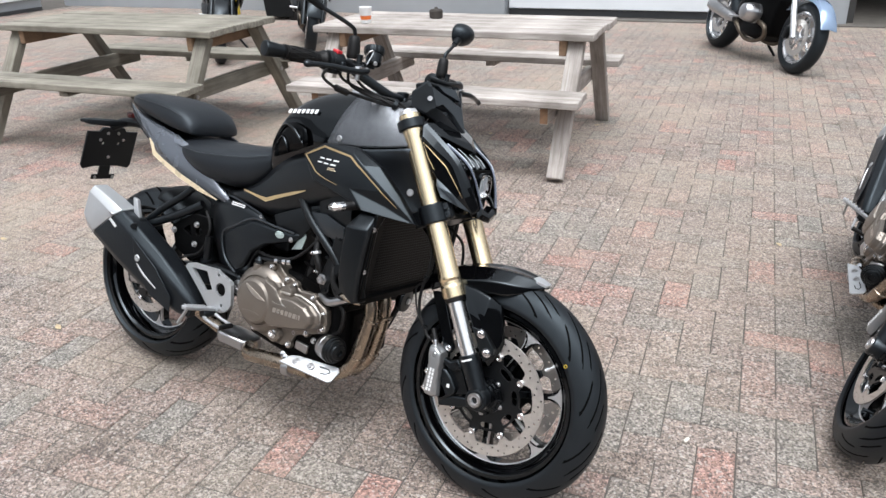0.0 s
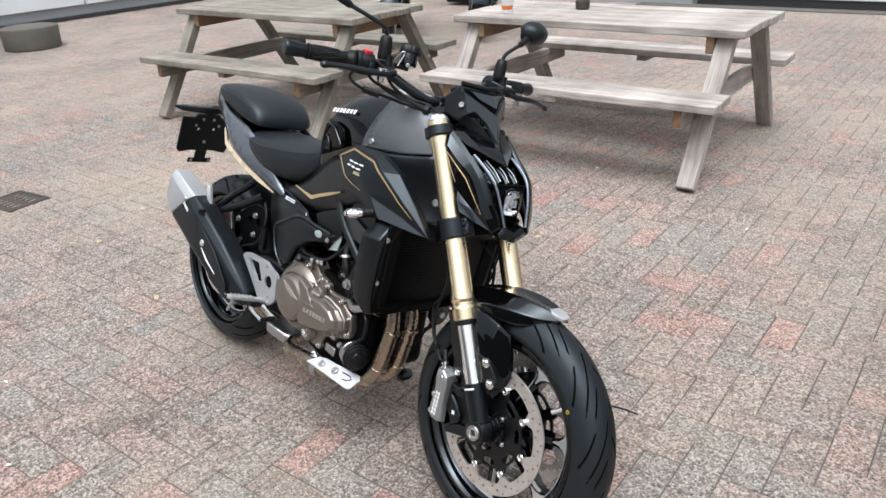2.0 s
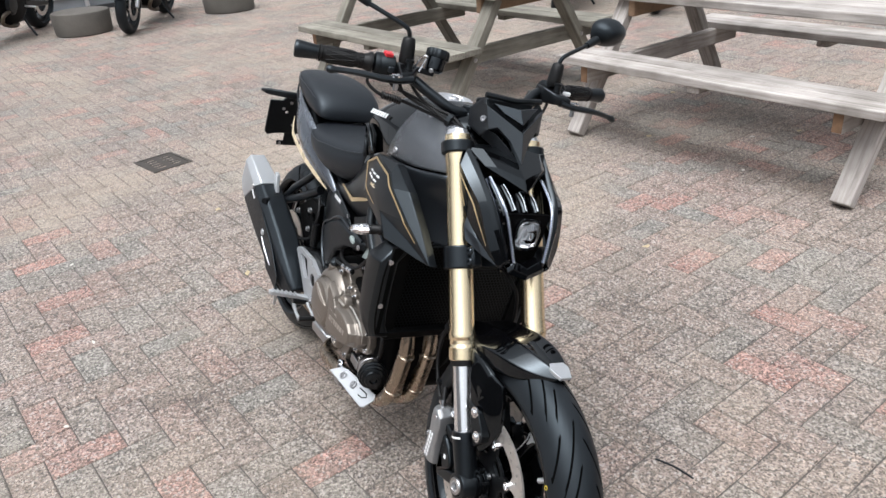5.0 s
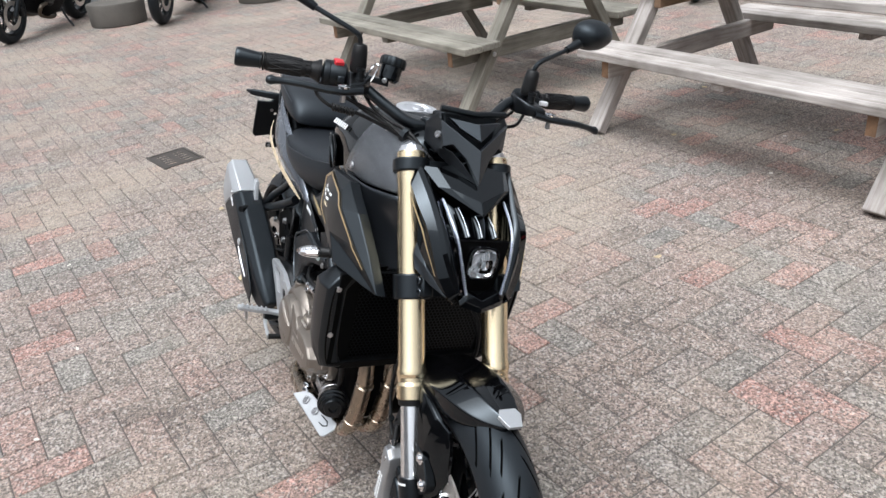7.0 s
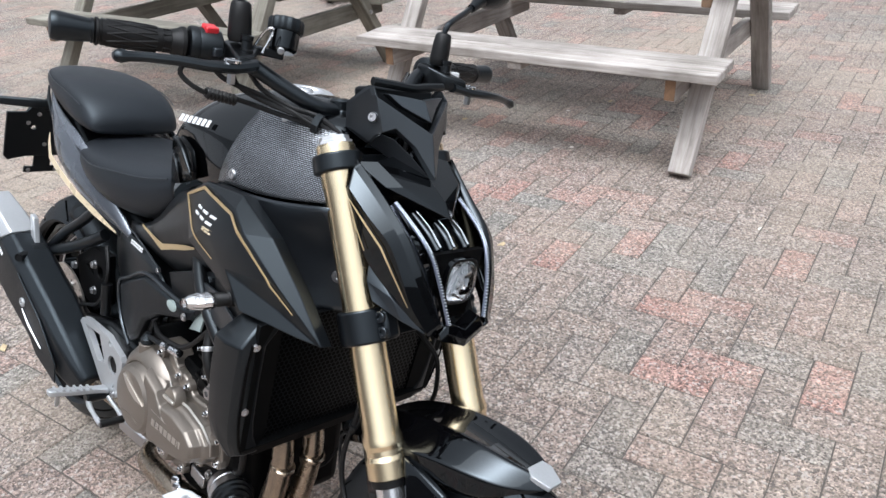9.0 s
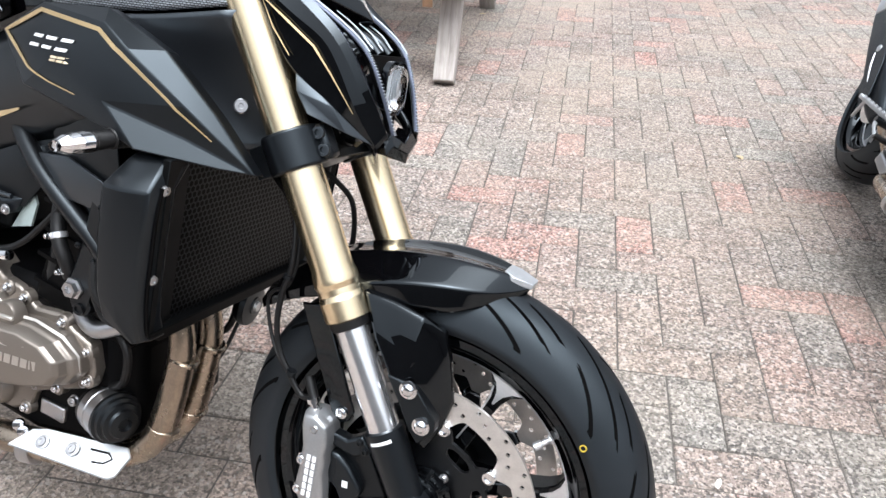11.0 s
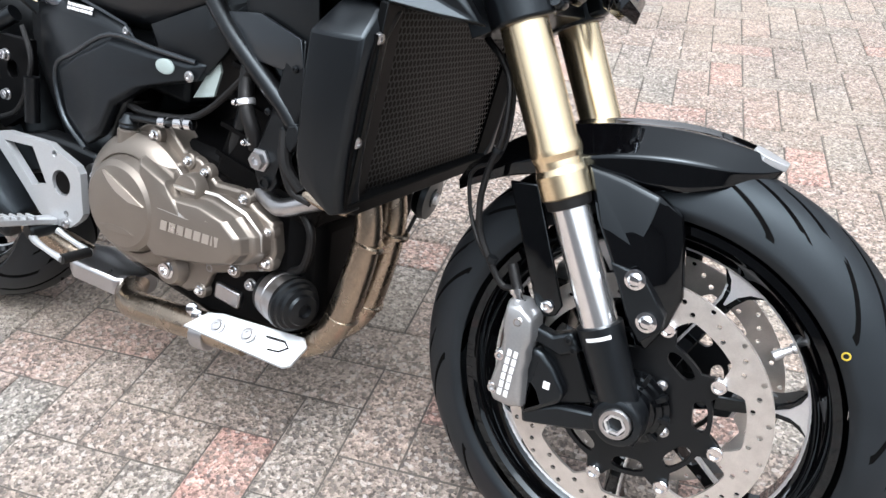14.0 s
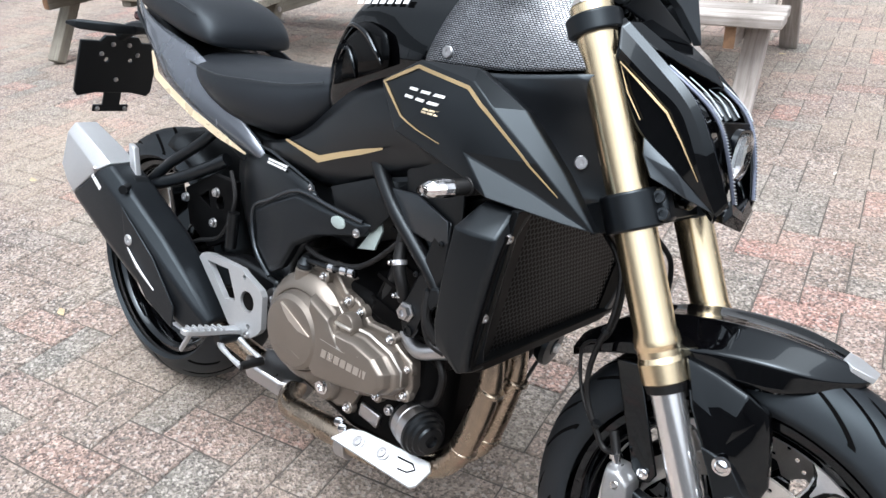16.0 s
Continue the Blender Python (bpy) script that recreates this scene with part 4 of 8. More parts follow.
tank = body("tank", [
    (-0.80, [(0, 0.70), (0.076, 0.700), (0.093, 0.730), (0.082, 0.775), (0.044, 0.795), (0, 0.810)]),
    (-0.755, [(0, 0.70), (0.092, 0.715), (0.100, 0.775), (0.104, 0.842), (0.065, 0.870), (0, 0.876)]),
    (-0.70, [(0, 0.72), (0.104, 0.745), (0.118, 0.828), (0.127, 0.900), (0.082, 0.936), (0, 0.940)]),
    (-0.63, [(0, 0.74), (0.120, 0.775), (0.134, 0.845), (0.132, 0.912), (0.086, 0.968), (0, 0.974)]),
    (-0.55, [(0, 0.76), (0.132, 0.800), (0.142, 0.850), (0.132, 0.915), (0.085, 0.982), (0, 0.988)]),
    (-0.46, [(0, 0.78), (0.132, 0.822), (0.136, 0.862), (0.126, 0.920), (0.080, 0.988), (0, 0.994)]),
    (-0.38, [(0, 0.80), (0.118, 0.842), (0.122, 0.880), (0.110, 0.925), (0.066, 0.984), (0, 0.990)]),
    (-0.33, [(0, 0.82), (0.087, 0.872), (0.098, 0.902), (0.086, 0.940), (0.052, 0.966), (0, 0.972)]),
], GLOSS, bike, "gloss black fuel tank", keen=True)
part("tank_cap", turned((-0.523, 0, 0.980), (0.04, 0, 1), [(0, 0.048), (0.008, 0.047), (0.011, 0.042), (0.011, 0.030), (0.008, 0.028), (0.008, 0.014), (0.013, 0.012), (0.013, 0.004)], 36), ALU, tank, "silver filler cap", m=BODY)
for s in (-1, 1):
    part("tank_marking", glyphs((-0.692 if s < 0 else -0.598, s * (0.1275 if s < 0 else 0.1325), 0.9035), (-s, -0.075, 0.10 * -s), (0.0, -s * 0.5, 0.86), 0.0125, 7, (0.0, s * 0.86, 0.5), gap=0.42, fill=0.9, lean=0.0, strokes=((0.0, 1.0),)), WHITE, tank, "white lettering bars", m=BODY)
    # Dull black panel over the tank stands in for its scoop's dark reflections.
    scoop = skin("tank_scoop", [sided(r, s) for r in (
        [(-0.752, -0.103, 0.775), (-0.70, -0.118, 0.790), (-0.645, -0.132, 0.808), (-0.600, -0.142, 0.826)],
        [(-0.747, -0.107, 0.812), (-0.69, -0.126, 0.845), (-0.64, -0.138, 0.850), (-0.600, -0.1435, 0.852)],
        [(-0.736, -0.111, 0.838), (-0.685, -0.131, 0.884), (-0.645, -0.137, 0.882), (-0.612, -0.1415, 0.870)])], SCOOP, tank, "dull black panel painted as the dark of the tank-side scoop", sub=1)
    # Gloss ridges added to bring the scoop's highlight lines.
    part("scoop_ridge", tube(sided([(-0.736, -0.113, 0.842), (-0.700, -0.129, 0.872), (-0.660, -0.138, 0.866), (-0.632, -0.142, 0.845), (-0.612, -0.144, 0.826)], s), 0.004, 10, radii=[0.001, 0.0035, 0.0045, 0.0035, 0.001]), GLOSS, scoop, m=BODY)
    part("scoop_ridge", tube(sided([(-0.744, -0.108, 0.815), (-0.712, -0.122, 0.838), (-0.690, -0.127, 0.820), (-0.682, -0.125, 0.795)], s), 0.004, 10, radii=[0.001, 0.0035, 0.0035, 0.001]), GLOSS, scoop, m=BODY)
    carbon_cover = skin("tank_cover", [sided(r, s) for r in (
        [(-0.535, -0.140, 0.842), (-0.45, -0.140, 0.846), (-0.37, -0.130, 0.856), (-0.290, -0.113, 0.872)],
        [(-0.525, -0.1420, 0.868), (-0.44, -0.139, 0.872), (-0.365, -0.127, 0.880), (-0.288, -0.109, 0.890)],
        [(-0.510, -0.1345, 0.908), (-0.43, -0.132, 0.914), (-0.36, -0.119, 0.915), (-0.288, -0.097, 0.910)],
        [(-0.498, -0.119, 0.940), (-0.425, -0.115, 0.946), (-0.355, -0.100, 0.942), (-0.290, -0.078, 0.932)],
        [(-0.488, -0.099, 0.969), (-0.415, -0.094, 0.974), (-0.36, -0.081, 0.966), (-0.318, -0.058, 0.948)])], CARBON, bike, "carbon-weave tank cover panel", sub=2)
    for p, d in (((-0.495, -0.1415, 0.862), (0.05, -1, 0.05)), ((-0.428, -0.0990, 0.963), (0, -0.75, 0.6))):
        part("cover_screw", turned(sided([p], s)[0], sided([d], s)[0], [(0, 0.0085), (0.002, 0.0085), (0.0035, 0.007), (0.0035, 0.003), (0.0015, 0.0028)], 16), STEEL, carbon_cover, m=BODY)
    shroud = skin("inner_shroud", [sided(r, s) for r in (
        [(-0.545, -0.132, 0.838), (-0.45, -0.140, 0.842), (-0.37, -0.136, 0.852), (-0.285, -0.118, 0.868)],
        [(-0.50, -0.148, 0.822), (-0.43, -0.149, 0.825), (-0.355, -0.128, 0.828), (-0.272, -0.095, 0.832)],
        [(-0.47, -0.150, 0.80), (-0.40, -0.146, 0.80), (-0.335, -0.098, 0.795), (-0.265, -0.066, 0.795)],
        [(-0.40, -0.150, 0.735), (-0.355, -0.125, 0.725), (-0.305, -0.062, 0.735), (-0.255, -0.045, 0.735)],
        [(-0.37, -0.150, 0.70), (-0.335, -0.12, 0.695), (-0.295, -0.060, 0.70), (-0.25, -0.045, 0.70)])], GREYSATIN, bike, "satin dark grey inner shroud", sub=2)
    part("shroud_screw", turned(sided([(-0.302, -0.074, 0.753)], s)[0], (0.5, s * 0.85, 0.1), [(0, 0.0095), (0.003, 0.0095), (0.0045, 0.008), (0.0045, 0.0035), (0.002, 0.003)], 16), STEEL, shroud, m=BODY)
    pts = {"a": (-0.594, -0.160, 0.808), "b": (-0.512, -0.174, 0.848), "c": (-0.408, -0.188, 0.836), "d": (-0.368, -0.198, 0.812), "e": (-0.298, -0.186, 0.758), "t": (-0.2205, -0.160, 0.6915),
           "f": (-0.391, -0.2075, 0.750), "g": (-0.395, -0.206, 0.722), "h": (-0.530, -0.190, 0.750), "m": (-0.470, -0.200, 0.792),
           "i": (-0.348, -0.210, 0.705), "j": (-0.258, -0.190, 0.694), "k": (-0.300, -0.1835, 0.7215),
           "p": (-0.418, -0.170, 0.852), "q": (-0.333, -0.175, 0.815), "r": (-0.272, -0.166, 0.753)}
    flatten = (Vector(pts["t"]) - Vector(pts["f"])).cross(Vector(pts["i"]) - Vector(pts["f"]))
    for k in "jk":
        x, u, h = pts[k]
        pts[k] = (x, pts["f"][1] - (flatten.x * (x - pts["f"][0]) + flatten.z * (h - pts["f"][2])) / flatten.y, h)
    pts = {k: sided([p], s)[0] for k, p in pts.items()}
    flat = [("a", "b", "m"), ("b", "c", "m"), ("c", "d", "m"), ("d", "e", "f", "m"), ("f", "g", "m"), ("g", "h", "m"), ("h", "a", "m"), ("e", "k", "f"), ("e", "t", "k"),
            ("f", "k", "t", "j", "i"), ("f", "i", "g"),
            ("b", "p", "c"), ("p", "q", "d", "c"), ("q", "r", "e", "d"), ("r", "t", "e")]
    wing = part("side_wing", faceted(pts, flat, ("a", "b", "p", "q", "r", "t", "j", "i", "g", "h"), (0, -s * 0.020, -0.004)), SATIN, bike, "satin black side wing edged with a gold pinstripe", m=BODY, angle=radians(16), bevel=0.0016)
    lift = lambda run: [Vector(p) + Vector((0, s * 0.0006, 0)) for p in draped(sided(run, s), pts, flat, s)]
    edge = lift([(-0.437, -0.2, 0.752), (-0.480, -0.2, 0.760), (-0.522, -0.2, 0.772), (-0.582, -0.2, 0.808), (-0.510, -0.2, 0.839), (-0.412, -0.2, 0.828), (-0.375, -0.2, 0.806), (-0.320, -0.2, 0.764), (-0.268, -0.2, 0.724)])
    wide = np.interp(np.linspace(0, 1, len(edge)), np.linspace(0, 1, 9), [0.0008, 0.0014, 0.0026, 0.0046, 0.0050, 0.0050, 0.0046, 0.0030, 0.0008]).tolist()
    part("wing_stripe", ribbon(edge, wide, (0, s, 0.12)), GOLDLINE, wing, "gold pinstripe", m=BODY)
    for k in range(3):
        for lo, hi in ((0.7970, 0.8005), (0.8080, 0.8115)):
            box = lift([(-0.528 + 0.0265 * k + d + (h - 0.7955) * 0.6, -0.2, h) for h, d in ((lo, 0.003), (lo, 0.0215), (hi, 0.0215), (hi, 0.003))])[::4]
            part("wing_marking", plate([p + Vector((0, s * 0.0012, 0)) for p in box], (0, -s * 0.0016, 0)), WHITE, wing, "white slanted lettering bar", m=BODY)
        for lo, hi in ((0.7845, 0.7870), (0.7885, 0.7910)):
            box = lift([(-0.478 + 0.0115 * k + d + (h - 0.7845) * 0.6, -0.2, h) for h, d in ((lo, 0.0), (lo, 0.0095), (hi, 0.0095), (hi, 0.0))])[::4]
            part("wing_number", plate([p + Vector((0, s * 0.0012, 0)) for p in box], (0, -s * 0.0016, 0)), CREAM, wing, m=BODY)
    # long side cover under seat and tank
    cover = skin("side_cover", [sided(r, s) for r in (
        [(-0.95, -0.080, 0.640), (-0.87, -0.090, 0.655), (-0.80, -0.095, 0.695), (-0.74, -0.105, 0.752), (-0.67, -0.118, 0.790), (-0.60, -0.124, 0.815), (-0.53, -0.130, 0.838)],
        [(-0.94, -0.086, 0.632), (-0.86, -0.100, 0.645), (-0.79, -0.104, 0.668), (-0.73, -0.114, 0.705), (-0.66, -0.128, 0.745), (-0.58, -0.144, 0.768), (-0.50, -0.155, 0.775)],
        [(-0.93, -0.088, 0.620), (-0.85, -0.100, 0.622), (-0.78, -0.105, 0.622), (-0.72, -0.112, 0.630), (-0.64, -0.125, 0.665), (-0.56, -0.142, 0.705), (-0.46, -0.165, 0.735)],
        [(-0.91, -0.060, 0.605), (-0.83, -0.080, 0.605), (-0.76, -0.085, 0.600), (-0.70, -0.090, 0.605), (-0.62, -0.10, 0.640), (-0.54, -0.12, 0.685), (-0.44, -0.145, 0.715)])], SATIN, bike, "satin black side cover with a gold flash", sub=1)
    part("gold_flash", ribbon(sided([(-0.860, -0.101, 0.661), (-0.80, -0.107, 0.654), (-0.762, -0.111, 0.650), (-0.70, -0.122, 0.672), (-0.645, -0.131, 0.690), (-0.590, -0.143, 0.708)], s), [0.004, 0.007, 0.012, 0.010, 0.009, 0.003], (0, s, 0.2)), GOLDLINE, cover, "gold flash", m=BODY)
    # frame cover with lettering bars
    fcov = skin("frame_cover", [sided(r, s) for r in (
        [(-1.02, -0.075, 0.600), (-0.94, -0.092, 0.625), (-0.86, -0.102, 0.618), (-0.78, -0.108, 0.608), (-0.745, -0.108, 0.575)],
        [(-1.02, -0.080, 0.560), (-0.95, -0.100, 0.575), (-0.87, -0.110, 0.578), (-0.79, -0.114, 0.575), (-0.735, -0.114, 0.555)],
        [(-1.00, -0.080, 0.500), (-0.94, -0.102, 0.500), (-0.88, -0.112, 0.500), (-0.80, -0.116, 0.530), (-0.73, -0.116, 0.530)],
        [(-0.97, -0.070, 0.420), (-0.93, -0.095, 0.410), (-0.87, -0.108, 0.410), (-0.84, -0.112, 0.430), (-0.80, -0.112, 0.470)],
        [(-0.95, -0.060, 0.360), (-0.91, -0.085, 0.350), (-0.87, -0.090, 0.350), (-0.85, -0.090, 0.370), (-0.82, -0.09, 0.40)])], SATIN, bike, "satin black frame cover with small white lettering bars", sub=1)
    part("frame_marking", glyphs(sided([(-0.905, -0.1025, 0.609)], s)[0], (1, s * 0.08, -0.02), (0.1, 0, 1), 0.0105, 6, (0, s, 0.1), gap=0.15, fill=0.8), WHITE, fcov, m=BODY)
    part("cover_edge", ribbon(sided([(-0.965, -0.086, 0.632), (-0.90, -0.097, 0.630), (-0.83, -0.105, 0.618), (-0.775, -0.110, 0.606), (-0.738, -0.113, 0.575)], s), [0.002, 0.004, 0.004, 0.003, 0.001], (0, s, 0.3), lift=0.002), GREYSATIN, fcov, m=BODY)
    part("cover_screw", bolt(sided([(-0.775, -0.109, 0.597)], s)[0], (0, s, 0), 0.006, 0.004), STEEL, fcov, m=BODY)
    # textured heel panel
    heel = dome(sided([(-0.909, -0.119, 0.523), (-0.86, -0.124, 0.552), (-0.784, -0.125, 0.588), (-0.70, -0.125, 0.582), (-0.615, -0.122, 0.579), (-0.63, -0.122, 0.556), (-0.722, -0.127, 0.530), (-0.78, -0.129, 0.495), (-0.808, -0.130, 0.445), (-0.841, -0.130, 0.424), (-0.893, -0.121, 0.458)], s), 0.010 * s, 0.012, ring=0.86, centre=sided([(-0.80, -0.127, 0.535)], s)[0])
    heel_panel = part("heel_panel", heel, TEXTURED, bike, "grained black heel panel", m=BODY, bevel=0.002)
    part("panel_edge", tube(sided([(-0.838, -0.134, 0.420), (-0.896, -0.124, 0.455), (-0.913, -0.122, 0.523), (-0.86, -0.128, 0.555), (-0.784, -0.130, 0.592), (-0.70, -0.130, 0.586), (-0.63, -0.126, 0.580)], s), 0.0035, 8, 4), GREYSATIN, heel_panel, m=BODY)
    # Pale green oval stands in for a hole that shows the panel behind.
    part("panel_hole_patch", dome([(-0.679 + 0.0165 * math.cos(a), s * 0.133, 0.567 + 0.010 * math.sin(a)) for a in (math.pi * i / 10 for i in range(20))], s * 0.001, 0.004), TEAL, heel_panel, m=BODY)
    part("panel_screw", bolt(sided([(-0.637, -0.130, 0.561)], s)[0], (0, s, 0), 0.006, 0.004), STEEL, heel_panel, m=BODY)
    part("frame_socket", turned(sided([(-0.645, -0.095, 0.598)], s)[0], (0, s, 0), [(0, 0.030), (0.012, 0.030), (0.014, 0.026), (0.014, 0.018), (0.002, 0.016)], 24), PLASTIC, bike, m=BODY)
    part("socket_cap", turned(sided([(-0.648, -0.098, 0.598)], s)[0], (0, s, 0), [(0, 0.015), (0.006, 0.013)], 18), TEAL, bike, m=BODY)

seat = body("rider_seat", [
    (-1.178, [(0, 0.735), (0.06, 0.735), (0.085, 0.745), (0.080, 0.760), (0.045, 0.772), (0, 0.775)]),
    (-1.12, [(0, 0.69), (0.100, 0.695), (0.130, 0.725), (0.124, 0.758), (0.07, 0.772), (0, 0.775)]),
    (-1.03, [(0, 0.65), (0.112, 0.658), (0.141, 0.705), (0.132, 0.758), (0.075, 0.773), (0, 0.776)]),
    (-0.94, [(0, 0.645), (0.106, 0.652), (0.130, 0.705), (0.122, 0.762), (0.07, 0.777), (0, 0.78)]),
    (-0.86, [(0, 0.65), (0.094, 0.662), (0.112, 0.715), (0.104, 0.768), (0.06, 0.784), (0, 0.787)]),
    (-0.79, [(0, 0.69), (0.078, 0.705), (0.094, 0.745), (0.086, 0.782), (0.05, 0.797), (0, 0.80)]),
    (-0.755, [(0, 0.735), (0.06, 0.745), (0.075, 0.77), (0.068, 0.798), (0.04, 0.812), (0, 0.815)]),
], SEAT, bike, "black stitched vinyl rider's seat")
pillion = body("pillion_seat", [
    (-1.462, [(0, 0.842), (0.030, 0.842), (0.042, 0.850), (0.040, 0.862), (0.028, 0.868), (0, 0.870)]),
    (-1.43, [(0, 0.828), (0.060, 0.83), (0.078, 0.85), (0.072, 0.868), (0.058, 0.880), (0, 0.884)]),
    (-1.32, [(0, 0.805), (0.088, 0.810), (0.104, 0.838), (0.100, 0.868), (0.084, 0.886), (0, 0.890)]),
    (-1.22, [(0, 0.790), (0.098, 0.792), (0.113, 0.815), (0.110, 0.854), (0.096, 0.876), (0, 0.884)]),
    (-1.155, [(0, 0.782), (0.096, 0.784), (0.110, 0.800), (0.107, 0.834), (0.094, 0.858), (0, 0.868)]),
    (-1.120, [(0, 0.780), (0.090, 0.782), (0.102, 0.793), (0.099, 0.814), (0.086, 0.834), (0, 0.844)]),
    (-1.103, [(0, 0.780), (0.080, 0.782), (0.090, 0.788), (0.086, 0.798), (0.07, 0.808), (0, 0.814)]),
], SEAT, bike, "black stitched vinyl pillion seat")
for s in (-1, 1):
    part("seam", tube(sided([(-1.15, -0.115, 0.751), (-1.03, -0.137, 0.745), (-0.94, -0.128, 0.750), (-0.86, -0.110, 0.757), (-0.79, -0.092, 0.772)], s), 0.0016, 6), GREYSATIN, seat, m=BODY)
    part("seam", tube(sided([(-1.42, -0.072, 0.868), (-1.32, -0.099, 0.864), (-1.22, -0.1095, 0.856), (-1.15, -0.106, 0.838)], s), 0.0012, 6), GREYSATIN, pillion, m=BODY)
    tail = skin("tail_panel", [sided(r, s) for r in (
        [(-1.50, -0.020, 0.842), (-1.42, -0.062, 0.828), (-1.32, -0.090, 0.806), (-1.20, -0.104, 0.786), (-1.10, -0.112, 0.770), (-1.02, -0.105, 0.690), (-0.95, -0.090, 0.640)],
        [(-1.49, -0.030, 0.825), (-1.40, -0.078, 0.800), (-1.29, -0.108, 0.772), (-1.20, -0.126, 0.745), (-1.12, -0.128, 0.705), (-1.03, -0.112, 0.665), (-0.93, -0.092, 0.625)],
        [(-1.47, -0.035, 0.800), (-1.36, -0.082, 0.762), (-1.26, -0.122, 0.742), (-1.215, -0.138, 0.715), (-1.12, -0.134, 0.672), (-1.03, -0.114, 0.635), (-0.915, -0.092, 0.603)],
        [(-1.42, -0.030, 0.775), (-1.33, -0.070, 0.735), (-1.24, -0.105, 0.705), (-1.19, -0.118, 0.685), (-1.11, -0.115, 0.650), (-1.02, -0.098, 0.617), (-0.92, -0.080, 0.597)])], GREYPAINT, bike, "metallic grey tail panel with a pale gold edge", sub=1)
    part("tail_stripe", ribbon(sided([(-1.262, -0.124, 0.752), (-1.235, -0.135, 0.738), (-1.216, -0.140, 0.712), (-1.17, -0.140, 0.692), (-1.10, -0.133, 0.661), (-1.03, -0.117, 0.632), (-0.965, -0.105, 0.611)], s), [0.005, 0.012, 0.015, 0.014, 0.014, 0.014, 0.003], (0, s, 0.1), lift=0.0015), CREAM, tail, "pale gold edge stripe", m=BODY)
    part("tail_slot", slab(sided([(-1.475, -0.044, 0.842), (-1.43, -0.068, 0.826), (-1.33, -0.098, 0.775), (-1.40, -0.082, 0.805)], s), -s * 0.004), PLASTIC, tail, m=BODY)
part("under_tail", loft([[(x, -w, b), (x, w, b), (x, w * 0.9, t), (x, -w * 0.9, t)] for x, w, b, t in ((-1.47, 0.028, 0.79, 0.83), (-1.30, 0.075, 0.735, 0.80), (-1.15, 0.10, 0.66, 0.74), (-1.0, 0.085, 0.58, 0.66), (-0.82, 0.075, 0.52, 0.62), (-0.70, 0.07, 0.50, 0.62))]), PLASTIC, bike, m=BODY, bevel=0.01)

# plate carrier behind the tail: bare black plate, struts, lamp, rear indicators
carrier = part("plate_carrier", tube([(-1.42, 0, 0.77), (-1.50, 0, 0.775), (-1.57, 0, 0.765), (-1.62, 0, 0.745)], 0.016, 10), PLASTIC, bike, "black bare number-plate carrier without a plate", m=BODY)
lean = Matrix.Translation((-1.645, 0, 0.665)) @ Matrix.Rotation(radians(16), 4, "Y")
place = lambda a, b, d: lean @ Vector((d, a, b))
part("plate_board", pierced([(-0.098, -0.062), (-0.088, -0.075), (-0.045, -0.066), (0.045, -0.066), (0.088, -0.075), (0.098, -0.062), (0.098, 0.066), (0.052, 0.066), (0.042, 0.080), (-0.042, 0.080), (-0.052, 0.066), (-0.098, 0.066)], [circle((-0.03, 0.02), 0.006, 8), circle((0.03, 0.02), 0.006, 8)], 0.008, place), PLASTIC, carrier, m=BODY, bevel=0.002)
part("plate_tongue", pierced([(-0.022, -0.10), (-0.045, -0.10), (-0.045, -0.118), (0.045, -0.118), (0.045, -0.10), (0.022, -0.10), (0.022, -0.06), (-0.022, -0.06)], [], 0.006, place), PLASTIC, carrier, m=BODY, bevel=0.002)
for a, b in ((-0.045, 0.035), (0.045, 0.035), (-0.035, -0.108), (0.035, -0.108), (0.0, -0.03), (-0.02, 0.06), (0.02, 0.06)):
    part("plate_screw", bolt(lean @ Vector((0.008, a, b)), lean.to_3x3() @ Vector((1, 0, 0)), 0.0045, 0.004), STEEL, carrier, m=BODY)
for s in (-1, 1):
    part("rear_indicator", loft([[(x, s * u + y * s, 0.765 + z) for y, z in ((-0.004, -w), (0.008, -w * 0.6), (0.008, w * 0.6), (-0.004, w))] for x, u, w in ((-1.53, 0.015, 0.010), (-1.54, 0.06, 0.013), (-1.575, 0.125, 0.012), (-1.60, 0.135, 0.006))]), PLASTIC, carrier, "slim black rear indicator", m=BODY, bevel=0.002)
part("tail_light", block((-1.50, 0, 0.80), (0.03, 0.06, 0.02)), glass("red_lens", (0.10, 0.01, 0.01), 0.1), bike, m=BODY, bevel=0.006)

